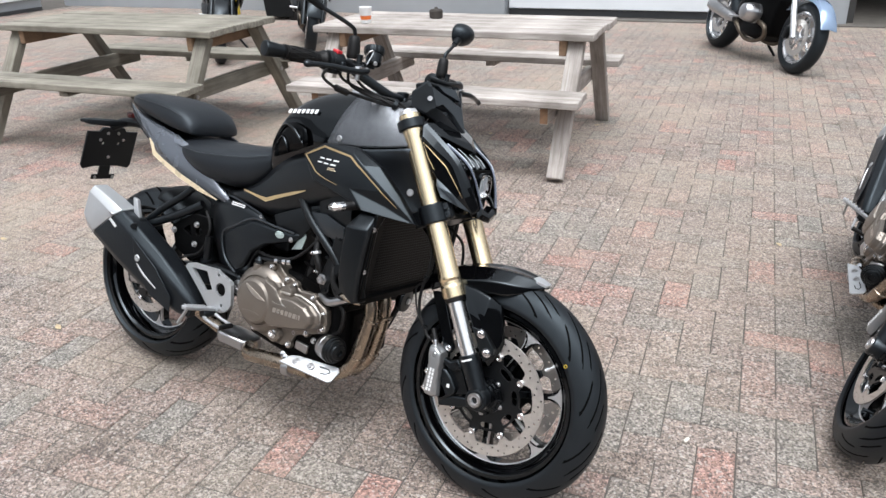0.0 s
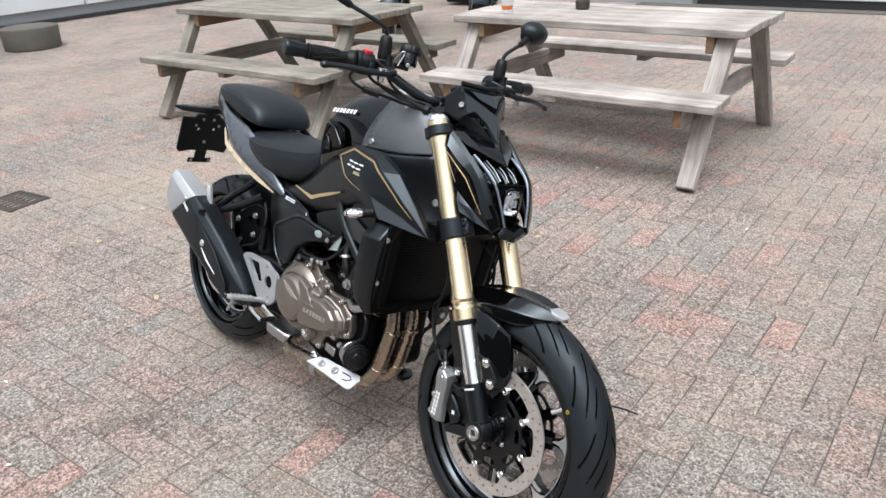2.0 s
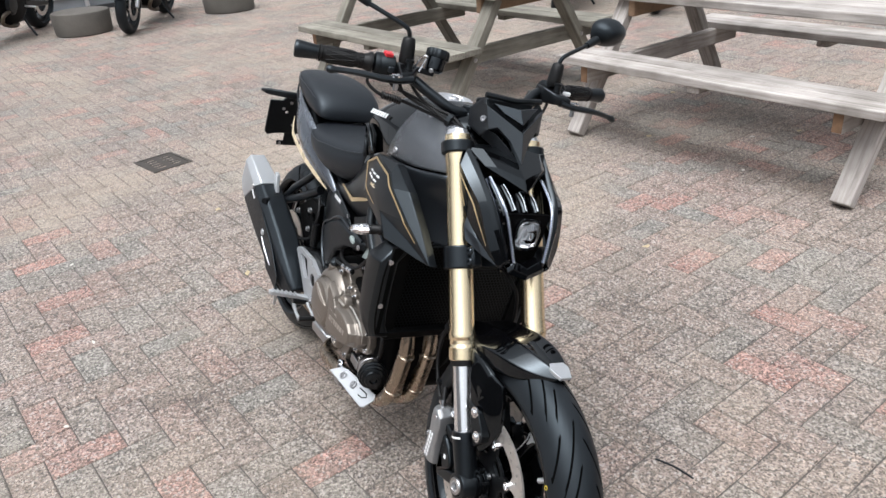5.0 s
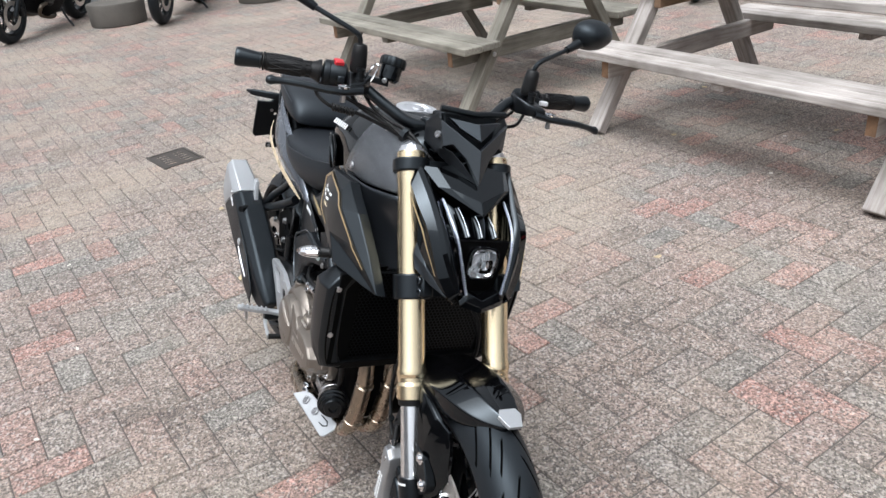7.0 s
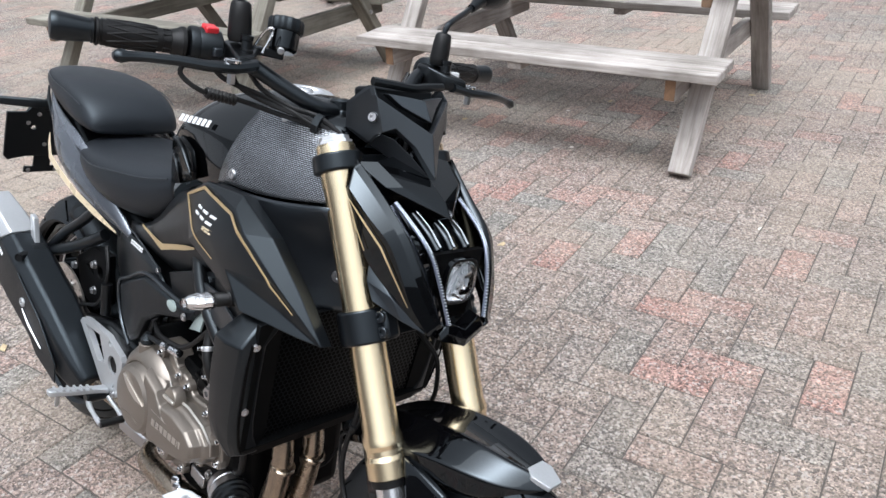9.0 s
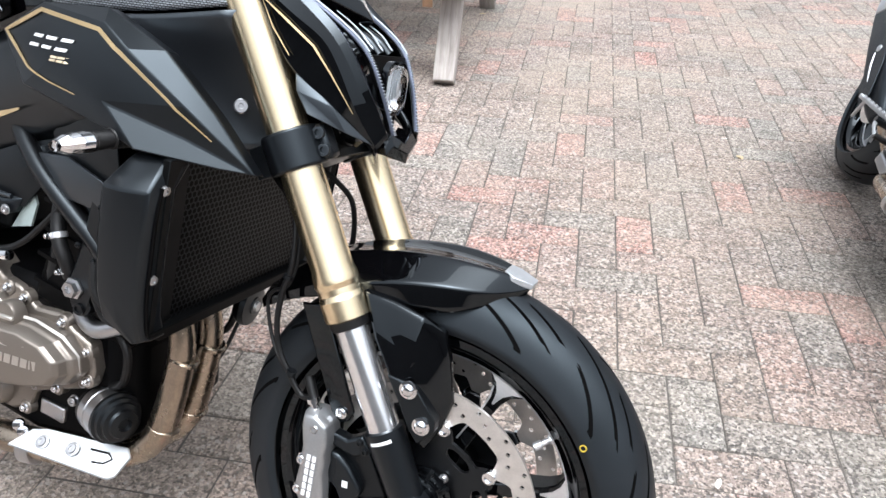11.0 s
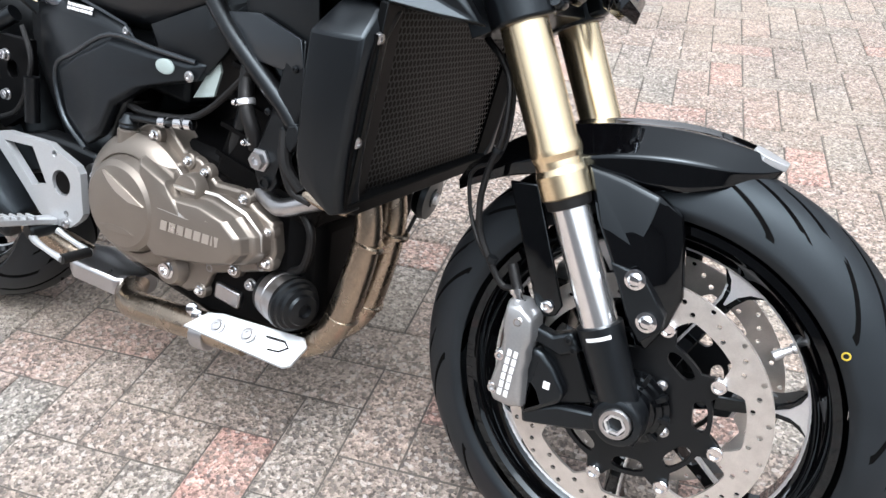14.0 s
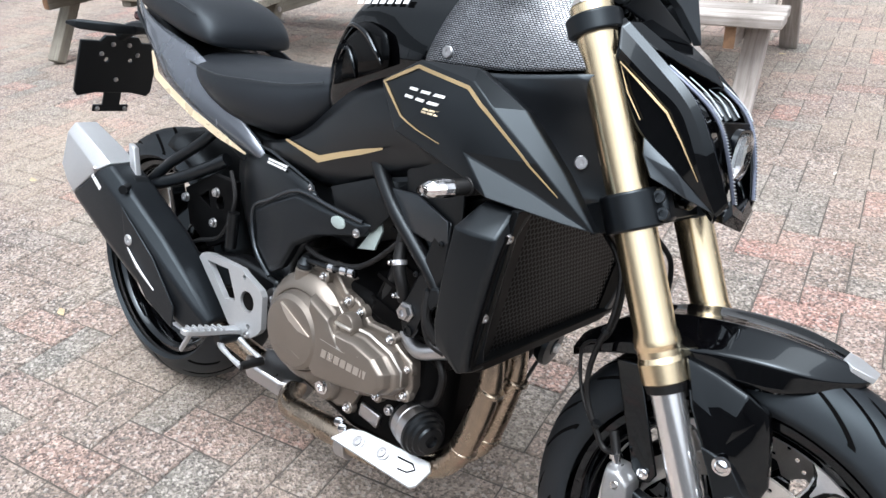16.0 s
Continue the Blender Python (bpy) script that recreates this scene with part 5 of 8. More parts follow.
# -- front mudguard --
def fender():
    """Gloss mudguard: an arched top with a ridge, and side stays to the fork bottoms."""
    edge = [(-0.262, -0.045, 0.487), (-0.190, -0.071, 0.530), (-0.115, -0.077, 0.545), (-0.060, -0.0765, 0.548), (-0.005, -0.070, 0.549), (0.033, -0.050, 0.561), (0.060, -0.028, 0.571), (0.079, -0.006, 0.579)]
    crease = [(-0.264, -0.046, 0.498), (-0.190, -0.073, 0.547), (-0.115, -0.079, 0.564), (-0.070, -0.078, 0.578), (-0.012, -0.071, 0.585), (0.036, -0.050, 0.581), (0.064, -0.022, 0.582), (0.082, -0.004, 0.586)]
    ridge = [(-0.264, -0.022, 0.513), (-0.190, -0.034, 0.578), (-0.120, -0.038, 0.598), (-0.070, -0.037, 0.607), (-0.010, -0.034, 0.611), (0.036, -0.024, 0.605), (0.062, -0.010, 0.599), (0.084, 0.000, 0.590)]
    middle = [(-0.264, 0.0, 0.515), (-0.190, 0.0, 0.572), (-0.120, 0.0, 0.591), (-0.070, 0.001, 0.600), (-0.010, 0.002, 0.604), (0.036, 0.004, 0.600), (0.062, 0.006, 0.596), (0.086, 0.008, 0.589)]
    mirror = lambda row: [(x, 2 * w - u, h) for (x, u, h), (_, w, _) in zip(row, middle)]
    blend = lambda p, q, k: [tuple(a + (b - a) * k for a, b in zip(i, j)) for i, j in zip(p, q)]
    half = [edge, blend(edge, crease, 0.88), crease, blend(crease, ridge, 0.10), blend(crease, ridge, 0.88), ridge, blend(ridge, middle, 0.2)]
    g = skin("mudguard", half + [middle] + [mirror(p) for p in reversed(half)], GLOSS, bike, "gloss black front mudguard with a bright tip", m=STEER, sub=2)
    part("mudguard_tip", loft([[(0.050, -0.010, 0.6045), (0.050, 0.022, 0.6045), (0.048, 0.022, 0.598), (0.048, -0.010, 0.598)], [(0.062, -0.017, 0.6000), (0.062, 0.029, 0.6000), (0.060, 0.029, 0.592), (0.060, -0.017, 0.592)], [(0.087, -0.006, 0.5925), (0.087, 0.020, 0.5925), (0.085, 0.020, 0.5855), (0.085, -0.006, 0.5855)]]), WHITEALU, g, "bright tip plate", m=STEER, bevel=0.001)
    for s in (-1, 1):
        rim = [(-0.102, -0.084, 0.561), (-0.060, -0.086, 0.556), (-0.020, -0.085, 0.546), (0.004, -0.068, 0.528), (0.014, -0.0645, 0.495), (0.0255, -0.0645, 0.440), (0.0175, -0.072, 0.404), (0.002, -0.084, 0.376), (-0.020, -0.091, 0.402), (-0.050, -0.093, 0.462), (-0.080, -0.090, 0.510)]
        part("mudguard_stay", dome(sided(rim, s), s * 0.005, 0.007, ring=0.90, centre=sided([(-0.028, -0.089, 0.480)], s)[0]), GLOSS, g, m=STEER, bevel=0.002)
        part("stay_bracket", plate(sided([(-0.053, -0.0985, 0.468), (-0.032, -0.0985, 0.465), (-0.014, -0.098, 0.461), (0.0155, -0.096, 0.424), (0.0155, -0.096, 0.409), (-0.004, -0.0965, 0.388), (-0.018, -0.097, 0.405), (-0.036, -0.098, 0.440)], s), (0, -s * 0.018, 0)), PLASTIC, g, m=STEER, bevel=0.002)
        for p in ((-0.0225, -0.0985, 0.457), (-0.001, -0.0965, 0.414)):
            part("stay_bolt", turned(sided([p], s)[0], (0, s, 0), [(0, 0.0115), (0.002, 0.0115), (0.0025, 0.0078), (0.005, 0.0072), (0.007, 0.005), (0.0075, 0.002)], 20), CHROME, g, m=STEER)
        part("rear_stay", plate(sided([(-0.190, -0.074, 0.520), (-0.154, -0.078, 0.525), (-0.098, -0.079, 0.394), (-0.104, -0.079, 0.380), (-0.116, -0.079, 0.374), (-0.130, -0.078, 0.384)], s), (0, -s * 0.005, 0)), GLOSS, g, m=STEER, bevel=0.002)
        part("stay_bolt", bolt(sided([(-0.1150, -0.0795, 0.389)], s)[0], (0, s, 0), 0.0062, 0.005), CHROME, g, m=STEER)


fender()

# -- headlamp, mask, fly screen --
lamp = body("headlamp", [
    (-0.30, [(0, 0.745), (0.05, 0.76), (0.075, 0.82), (0.07, 0.90), (0.04, 0.93), (0, 0.935)]),
    (-0.235, [(0, 0.715), (0.05, 0.735), (0.076, 0.80), (0.066, 0.855), (0.04, 0.885), (0, 0.888)]),
    (-0.185, [(0, 0.708), (0.036, 0.722), (0.056, 0.785), (0.050, 0.825), (0.03, 0.843), (0, 0.846)]),
    (-0.158, [(0, 0.712), (0.022, 0.725), (0.038, 0.765), (0.036, 0.79), (0.02, 0.808), (0, 0.812)]),
], GLOSS, bike, "gloss black headlamp unit with one projector lamp and light bars", sub=1, m=STEER)
part("lamp_well", turned((-0.168, 0.003, 0.797), (1, 0, 0.1), [(0, 0.02), (0.016, 0.034), (0.020, 0.034), (0.020, 0.032), (0.010, 0.020)], 28), DEEP, lamp, m=STEER)
bm = bmesh.new()
sq = lambda k, n=32: [(math.copysign(abs(math.cos(t)) ** 0.62, math.cos(t)) * k, math.copysign(abs(math.sin(t)) ** 0.62, math.sin(t)) * k) for t in (2 * math.pi * i / n for i in range(n))]
loft([[(-0.138 + d, 0.003 + y, 0.797 + z * 1.04) for y, z in sq(k)] for d, k in ((0.004, 0.0285), (0.009, 0.0285), (0.013, 0.026), (0.0155, 0.018), (0.0165, 0.008))], bm=bm, caps=False)
shell = part("projector_lens", bm, LENS, lamp, "clear projector lens", m=STEER)
mod = shell.modifiers.new("wall", "SOLIDIFY")
mod.thickness = 0.0008
shell.visible_shadow = False
part("projector_bowl", loft([[(-0.150 + d, 0.003 + y, 0.797 + z * 1.04) for y, z in sq(k)] for d, k in ((0, 0.006), (0.002, 0.016), (0.008, 0.024), (0.016, 0.028))], caps=False), REFLECT, lamp, "bright reflector bowl", m=STEER)
# Pale block added inside the lens to stand for its bright glints.
part("lens_glint_block", loft([[(-0.146 + d, 0.003 + y, 0.797 + z * 1.1) for y, z in sq(k)] for d, k in ((0, 0.014), (0.005, 0.013), (0.010, 0.009), (0.012, 0.003))]), FROST, lamp, "pale block added for the lens's bright glints", m=STEER)
for k in range(5):
    part("projector_vane", block((-0.134, -0.012 + 0.0068 * k, 0.796 + 0.002 * k), (0.006, 0.0016, 0.034), Matrix.Rotation(radians(-24 + 10 * k), 4, "X")), FROST, lamp, m=STEER)
part("lamp_frame", pierced(sq(0.0325), [sq(0.0288)], 0.008, lambda a, b, d: (-0.137 + d, 0.003 + a, 0.797 + b * 1.04)), GLOSS, lamp, m=STEER, bevel=0.002)


NOSE = STEER @ Matrix.Translation((0, 0.008, 0))
LIGHT_BAR = [(-0.222, -0.066, 0.887), (-0.190, -0.064, 0.869), (-0.162, -0.061, 0.850), (-0.143, -0.056, 0.828), (-0.126, -0.048, 0.789), (-0.112, -0.037, 0.744)]
RIM = ([(-0.232, -0.070, 0.893), (-0.194, -0.069, 0.869), (-0.167, -0.066, 0.849), (-0.148, -0.061, 0.826), (-0.131, -0.053, 0.786), (-0.116, -0.041, 0.740)],
       [(-0.276, -0.0975, 0.935), (-0.220, -0.088, 0.894), (-0.172, -0.084, 0.856), (-0.145, -0.076, 0.814), (-0.128, -0.063, 0.778), (-0.113, -0.049, 0.742)],
       [(-0.281, -0.103, 0.928), (-0.225, -0.094, 0.887), (-0.177, -0.090, 0.849), (-0.149, -0.082, 0.807), (-0.132, -0.069, 0.772), (-0.115, -0.053, 0.738)],
       [(-0.268, -0.116, 0.901), (-0.225, -0.112, 0.872), (-0.184, -0.107, 0.847), (-0.164, -0.101, 0.820), (-0.139, -0.088, 0.768), (-0.119, -0.064, 0.727)],
       [(-0.274, -0.108, 0.878), (-0.246, -0.108, 0.845), (-0.220, -0.107, 0.811), (-0.182, -0.102, 0.784), (-0.140, -0.084, 0.750), (-0.121, -0.061, 0.722)],
       [(-0.287, -0.083, 0.870), (-0.266, -0.090, 0.835), (-0.239, -0.093, 0.800), (-0.194, -0.090, 0.775), (-0.150, -0.074, 0.745), (-0.125, -0.053, 0.716)])
for s in (-1, 1):
    line = smooth_line(sided(LIGHT_BAR, s), 10)
    bar_ = part("light_bar", tube(sided(LIGHT_BAR, s), 0.0028, 10), GUIDE, lamp, "clear ribbed light bar", m=NOSE)
    part("light_guide", tube([Vector(p) + Vector((0.0026, 0, 0.0026)) for p in line[:len(line) * 55 // 100]], 0.0009, 8, 1), FROST, bar_, m=NOSE)
    for i in range(34):
        q = line[int((0.42 + 0.58 * i / 33) * (len(line) - 1))].lerp(line[min(len(line) - 1, int((0.42 + 0.58 * i / 33) * (len(line) - 1)) + 1)], (0.42 + 0.58 * i / 33) * (len(line) - 1) % 1)
        part("bar_rib", block(q + Vector((0.0030, 0, 0.001)), (0.0021, 0.0032, 0.0008)), FROST, bar_, m=NOSE)
    # rim and cheek of the mask: long facets with sharp ridges
    part("mask_cheek", loft([smooth_line(sided(r, s), 5) for r in RIM], closed=False, caps=False), GLOSS, lamp, "gloss black mask cheek", m=NOSE, angle=radians(9)).modifiers.new("wall", "SOLIDIFY").thickness = 0.003
    part("cheek_stripe", ribbon(sided([(-0.222, -0.1085, 0.822), (-0.245, -0.1095, 0.850), (-0.262, -0.1125, 0.883), (-0.228, -0.1115, 0.861), (-0.192, -0.1075, 0.836), (-0.170, -0.1020, 0.808), (-0.143, -0.0890, 0.766)], s), [0.0010, 0.0018, 0.0026, 0.0026, 0.0026, 0.0020, 0.0008], (0.35, s * 0.9, 0.25), lift=0.0030), GOLDLINE, lamp, "gold pinstripe", m=NOSE)
    part("cheek_blade", plate(sided([(-0.215, -0.104, 0.808), (-0.165, -0.100, 0.772), (-0.122, -0.071, 0.732), (-0.150, -0.093, 0.744), (-0.191, -0.1115, 0.760), (-0.207, -0.1115, 0.784)], s), (-0.004, -s * 0.006, 0)), GREYSATIN, lamp, "dark grey blade under the cheek", m=NOSE, bevel=0.001)
BEAK = {"m": (-0.275, 0, 0.948), "c": (-0.190, 0, 0.895), "t": (-0.171, 0, 0.8735)}
for s, tag, wide in ((-1, "l", 0.0), (1, "r", 0.013)):
    for k, x, u, h in (("i", -0.225, 0.052, 0.908), ("c", -0.270, 0.066, 0.934), ("t", -0.286, 0.092, 0.931), ("b", -0.238, 0.072, 0.905)):
        BEAK[tag + k] = (x, s * (u + wide), h)
quads = [("m", "c", a + "i", a + "c") for a in "lr"] + [("c", "t", a + "i") for a in "lr"] + [("t", a + "b", a + "i") for a in "lr"] + [(a + "i", a + "b", a + "t", a + "c") for a in "lr"]
part("beak", faceted(BEAK, quads, ("t", "rb", "rt", "rc", "m", "lc", "lt", "lb"), (-0.012, 0, -0.012)), GLOSS, lamp, "gloss black V-shaped beak", m=NOSE, angle=radians(8), bevel=0.0012)
for a, b in (((-0.202, -0.034, 0.880), (-0.154, -0.0256, 0.8414)), ((-0.187, -0.0016, 0.869), (-0.154, 0.0024, 0.8401)), ((-0.187, 0.026, 0.869), (-0.154, 0.0318, 0.8411))):
    a, b = Vector(a), Vector(b)
    hump = part("finger_ridge", tube([a + Vector((-0.006, 0, -0.006)), a.lerp(b, 0.6) + Vector((-0.004, 0, -0.004)), b + Vector((-0.004, 0, -0.006))], 0.0075, 12, radii=[0.004, 0.0075, 0.0085]), GLOSS, lamp, m=STEER)
    part("light_finger", tube([a, a.lerp(b, 0.5) + Vector((0.002, 0, 0.003)), b], 0.003, 10, radii=[0.0006, 0.0010, 0.0021]), FROST, hump, "bright light finger", m=STEER)
CHIN = {"n": (-0.110, 0, 0.731), "o": (-0.104, 0, 0.7185), "b": (-0.106, 0, 0.7065)}
for s, tag, wide in ((-1, "l", 0.0), (1, "r", 0.004)):
    for k, x, u, h in (("n", -0.117, 0.030, 0.7445), ("o", -0.110, 0.036, 0.7305), ("e", -0.117, 0.046, 0.728), ("d", -0.116, 0.042, 0.718)):
        CHIN[tag + k] = (x, s * (u + wide), h)
quads = [("n", a + "n", a + "o", "o") for a in "lr"] + [("o", a + "o", a + "d", "b") for a in "lr"] + [(a + "n", a + "e", a + "d", a + "o") for a in "lr"]
part("chin", faceted(CHIN, quads, ("n", "rn", "re", "rd", "b", "ld", "le", "ln"), (-0.020, 0, 0.002)), GLOSS, lamp, "gloss black chin", m=NOSE, angle=radians(8), bevel=0.001)
part("lamp_surround", plate([(-0.146, u, h) for u, h in ((-0.048, 0.835), (0.060, 0.835), (0.056, 0.79), (0.044, 0.735), (-0.028, 0.735), (-0.042, 0.79))], (-0.01, 0, 0)), DEEP, lamp, m=STEER)

SCREEN = {"v": (-0.235, 0, 0.981), "p": (-0.214, 0, 0.919)}
for s, tag, wide in ((-1, "l", 0.0), (1, "r", 0.006)):
    for k, x, u, h in (("t", -0.300, 0.066, 1.036), ("k", -0.287, 0.070, 1.022), ("u", -0.272, 0.063, 0.9735), ("s", -0.262, 0.046, 0.982), ("n", -0.243, 0.021, 0.960), ("b", -0.300, 0.056, 0.953), ("g", -0.332, 0.070, 0.969), ("w", -0.335, 0.072, 1.005)):
        SCREEN[tag + k] = (x, s * (u + wide), h)
quads = [f for a in "lr" for f in ((a + "t", a + "k", a + "u", a + "b", a + "g", a + "w"), (a + "k", "v", a + "n", a + "s"), (a + "k", a + "s", a + "u"), ("v", "p", a + "n"))]
screen = part("fly_screen", faceted(SCREEN, quads, ("lt", "lk", "v", "rk", "rt", "rw", "rg", "rb", "ru", "rs", "rn", "p", "ln", "ls", "lu", "lb", "lg", "lw"), (-0.010, 0, -0.002)), SCREENGREY, bike, "grained black fly screen with a folded centre", m=NOSE, angle=radians(9), bevel=0.0012)
INSERT = {"c": (-0.262, 0, 1.024), "b": (-0.241, 0, 0.996), "l": (-0.282, -0.054, 1.027), "r": (-0.282, 0.058, 1.027), "h": (-0.272, -0.034, 1.012), "i": (-0.272, 0.036, 1.012)}
part("screen_insert", faceted(INSERT, [("c", "b", "h", "l"), ("c", "r", "i", "b")], ("l", "c", "r", "i", "b", "h"), (-0.012, 0, -0.002)), GREYSATIN, screen, "dark grey folded insert", m=NOSE, angle=radians(8), bevel=0.001)
part("screen_edge", tube([(-0.302, -0.067, 1.040), (-0.296, -0.03, 1.038), (-0.293, 0.004, 1.036), (-0.296, 0.03, 1.038), (-0.302, 0.074, 1.040)], 0.0062, 8), PLASTIC, screen, m=NOSE)
for s in (-1, 1):
    part("screen_screw", turned(sided([(-0.291, -0.0665, 0.992)], s)[0], (0.45, s * 0.9, 0.1), [(-0.002, 0.0072), (0.003, 0.0072), (0.005, 0.006), (0.005, 0.0028), (0.002, 0.0025)], 18), STEEL, screen, m=NOSE)
    part("lower_arm", plate(sided([(-0.281, -0.061, 0.972), (-0.266, -0.043, 0.966), (-0.249, -0.021, 0.946), (-0.228, -0.001, 0.921), (-0.234, -0.001, 0.912), (-0.262, -0.024, 0.927), (-0.300, -0.054, 0.950)], s), (-0.008, -s * 0.002, 0)), SCREENGREY, screen, "recessed lower arm", m=NOSE, bevel=0.001)
part("dash_back", loft([[(-0.308, -0.060, 1.034), (-0.308, 0.064, 1.034), (-0.290, 0.050, 0.965), (-0.290, -0.048, 0.965)], [(-0.345, -0.065, 1.026), (-0.345, 0.068, 1.026), (-0.335, 0.06, 0.965), (-0.335, -0.06, 0.965)]]), PLASTIC, screen, "black instrument housing", m=NOSE, bevel=0.006)

# -- handlebar and controls --
BARS = Matrix.Translation((0, 0, 1.047)) @ Matrix.Rotation(radians(-1.4), 4, "X") @ Matrix.Translation((0, 0, -1.047))
BAR = [(-0.504, 0.345, 1.047), (-0.486, 0.26, 1.046), (-0.475, 0.21, 1.045), (-0.455, 0.165, 1.034), (-0.420, 0.115, 1.005), (-0.396, 0.075, 0.985), (-0.388, 0.035, 0.980), (-0.388, 0.0, 0.980)]
bar = part("handlebar", tube(BAR + [(x, -u, h) for x, u, h in reversed(BAR[:-1])], 0.0118, 14), SATIN, bike, "satin black tapered handlebar", m=BARS)
for s in (-1, 1):
    o = 0.026 if s > 0 else 0.0
    p0, p1 = Vector((-0.506, s * 0.352, 1.047)), Vector((-0.480, s * 0.237, 1.046))
    d = (p1 - p0).normalized()
    x, y = frame_of(d)
    grip = part("grip", turned(p0, d, [(0.0, 0.0150), (0.001, 0.0182), (0.004, 0.0182), (0.005, 0.0160), (0.007, 0.0160), (0.008, 0.0178), (0.012, 0.0172), (0.04, 0.0176), (0.07, 0.0166), (0.083, 0.0158), (0.084, 0.0150), (0.094, 0.0150), (0.095, 0.0165), (0.103, 0.0190), (0.108, 0.0225), (0.113, 0.0225), (0.114, 0.015)], 32), RUBBER, bike, "black rubber grip with raised chevron ribs", m=BARS)
    for k in range(10):
        a = 2 * math.pi * k / 10
        off = lambda q, r: (math.cos(q) * x + math.sin(q) * y) * r
        for turn, start in ((0.55, 0.014), (-0.55, 0.014)):
            part("grip_rib", tube([p0 + d * start + off(a, 0.0172), p0 + d * (start + 0.03) + off(a + turn * 0.55, 0.0175), p0 + d * (start + 0.062) + off(a + turn, 0.0166)], 0.0013, 6), RUBBER, grip, m=BARS)
        part("grip_rib", block(p0 + d * 0.089 + off(a, 0.0152), (0.0016, 0.0105, 0.0016), Matrix.Rotation(a, 4, "Y")), RUBBER, grip, m=BARS)
    weight = part("bar_end", turned(p0 - d * 0.052, d, [(0, 0.012), (0.001, 0.0170), (0.004, 0.0186), (0.010, 0.0186), (0.045, 0.0152), (0.048, 0.0150)], 32), SATIN, grip, "flared black bar-end weight", m=BARS)
    part("bar_ring", turned(p0 - d * 0.0045, d, [(0, 0.0140), (0.0005, 0.0166), (0.003, 0.0166), (0.0035, 0.0140)], 32), BLACKMETAL, grip, "black ring at the bar end", m=BARS)
    sw = part("switch_housing", turned(p1 - d * 0.002, d, [(0, 0.017), (0.003, 0.0245), (0.006, 0.0255), (0.014, 0.0255), (0.015, 0.0245), (0.017, 0.0255), (0.045, 0.0235), (0.049, 0.016)], 28), PLASTIC, bike, "black switch housing", m=BARS)
    part("switch_block", block(p1 + d * 0.026 + Vector((-0.004, 0, -0.014)), (0.038, 0.038, 0.030)), PLASTIC, sw, m=BARS, bevel=0.006)
    part("switch_screw", bolt(p1 + d * 0.034 + Vector((0.016, 0, -0.018)), (0.8, 0, -0.6), 0.0035, 0.003), STEEL, sw, m=BARS)
    if s < 0:
        part("kill_switch", block(p1 + d * 0.026 + Vector((0.006, 0, 0.023)), (0.018, 0.019, 0.013), Matrix.Rotation(0.25, 4, "Y")), REDSW, sw, "red engine stop switch", m=BARS, bevel=0.002)
        part("starter_button", block(p1 + d * 0.030 + Vector((0.024, 0, -0.004)), (0.010, 0.014, 0.012)), GREYSATIN, sw, m=BARS, bevel=0.002)
    else:
        part("switch_button", block(p1 - d * 0.016 + Vector((0.030, 0, 0.000)), (0.010, 0.020, 0.010)), WHITE, sw, "white flash-to-pass button", m=BARS, bevel=0.002)
        part("switch_arm", loft([[p1 + d * q + Vector((a, 0, b)) for a, b in ((0.0, -w), (0.026, -w), (0.026, w), (0.0, w))] for q, w in ((-0.02, 0.006), (0.0, 0.011), (0.03, 0.012))]), PLASTIC, sw, m=BARS, bevel=0.003)
    # lever, its blade closing on the grip
    run = (((-0.398, 0.178, 1.035), 0.012, 0.009), ((-0.390, 0.215, 1.030), 0.0125, 0.0085), ((-0.394, 0.250, 1.029), 0.0085, 0.0075), ((-0.405, 0.285, 1.031), 0.0075, 0.0068), ((-0.418, 0.320, 1.030), 0.0065, 0.0064), ((-0.426, 0.338, 1.028), 0.0070, 0.0068), ((-0.428, 0.346, 1.0275), 0.0092, 0.0092), ((-0.429, 0.353, 1.027), 0.0075, 0.0075), ((-0.4295, 0.356, 1.027), 0.004, 0.004))
    if s > 0:
        run = [((cx + (-0.012 if u < 0.23 else 0.008 * (u - 0.23) / 0.12), u + 0.032, h - 0.006 - (0.014 * (u - 0.25) / 0.1 if u > 0.25 else 0)), w, t) for (cx, u, h), w, t in run]
    lev = part("lever", loft([[Vector((cx, s * u, h)) + Vector((math.cos(q) * w, 0, math.sin(q) * t)) for q in (2 * math.pi * i / 10 for i in range(10))] for (cx, u, h), w, t in run]), SATIN, bike, "black brake lever" if s < 0 else "black clutch lever", m=BARS)
    (cx, cu, ch), w, t = run[1]
    part("lever_pivot", turned((cx - 0.002, s * cu, ch + 0.006), (0, 0, 1), [(0, 0.0125), (0.004, 0.0125), (0.0055, 0.010), (0.0055, 0.0045), (0.003, 0.004)], 20), CHROME, lev, m=BARS)
    part("pivot_nut", turned((cx - 0.002, s * cu, ch - 0.022), (0, 0, 1), [(0, 0.0045), (0.001, 0.006), (0.014, 0.006)], 6), STEEL, lev, m=BARS)
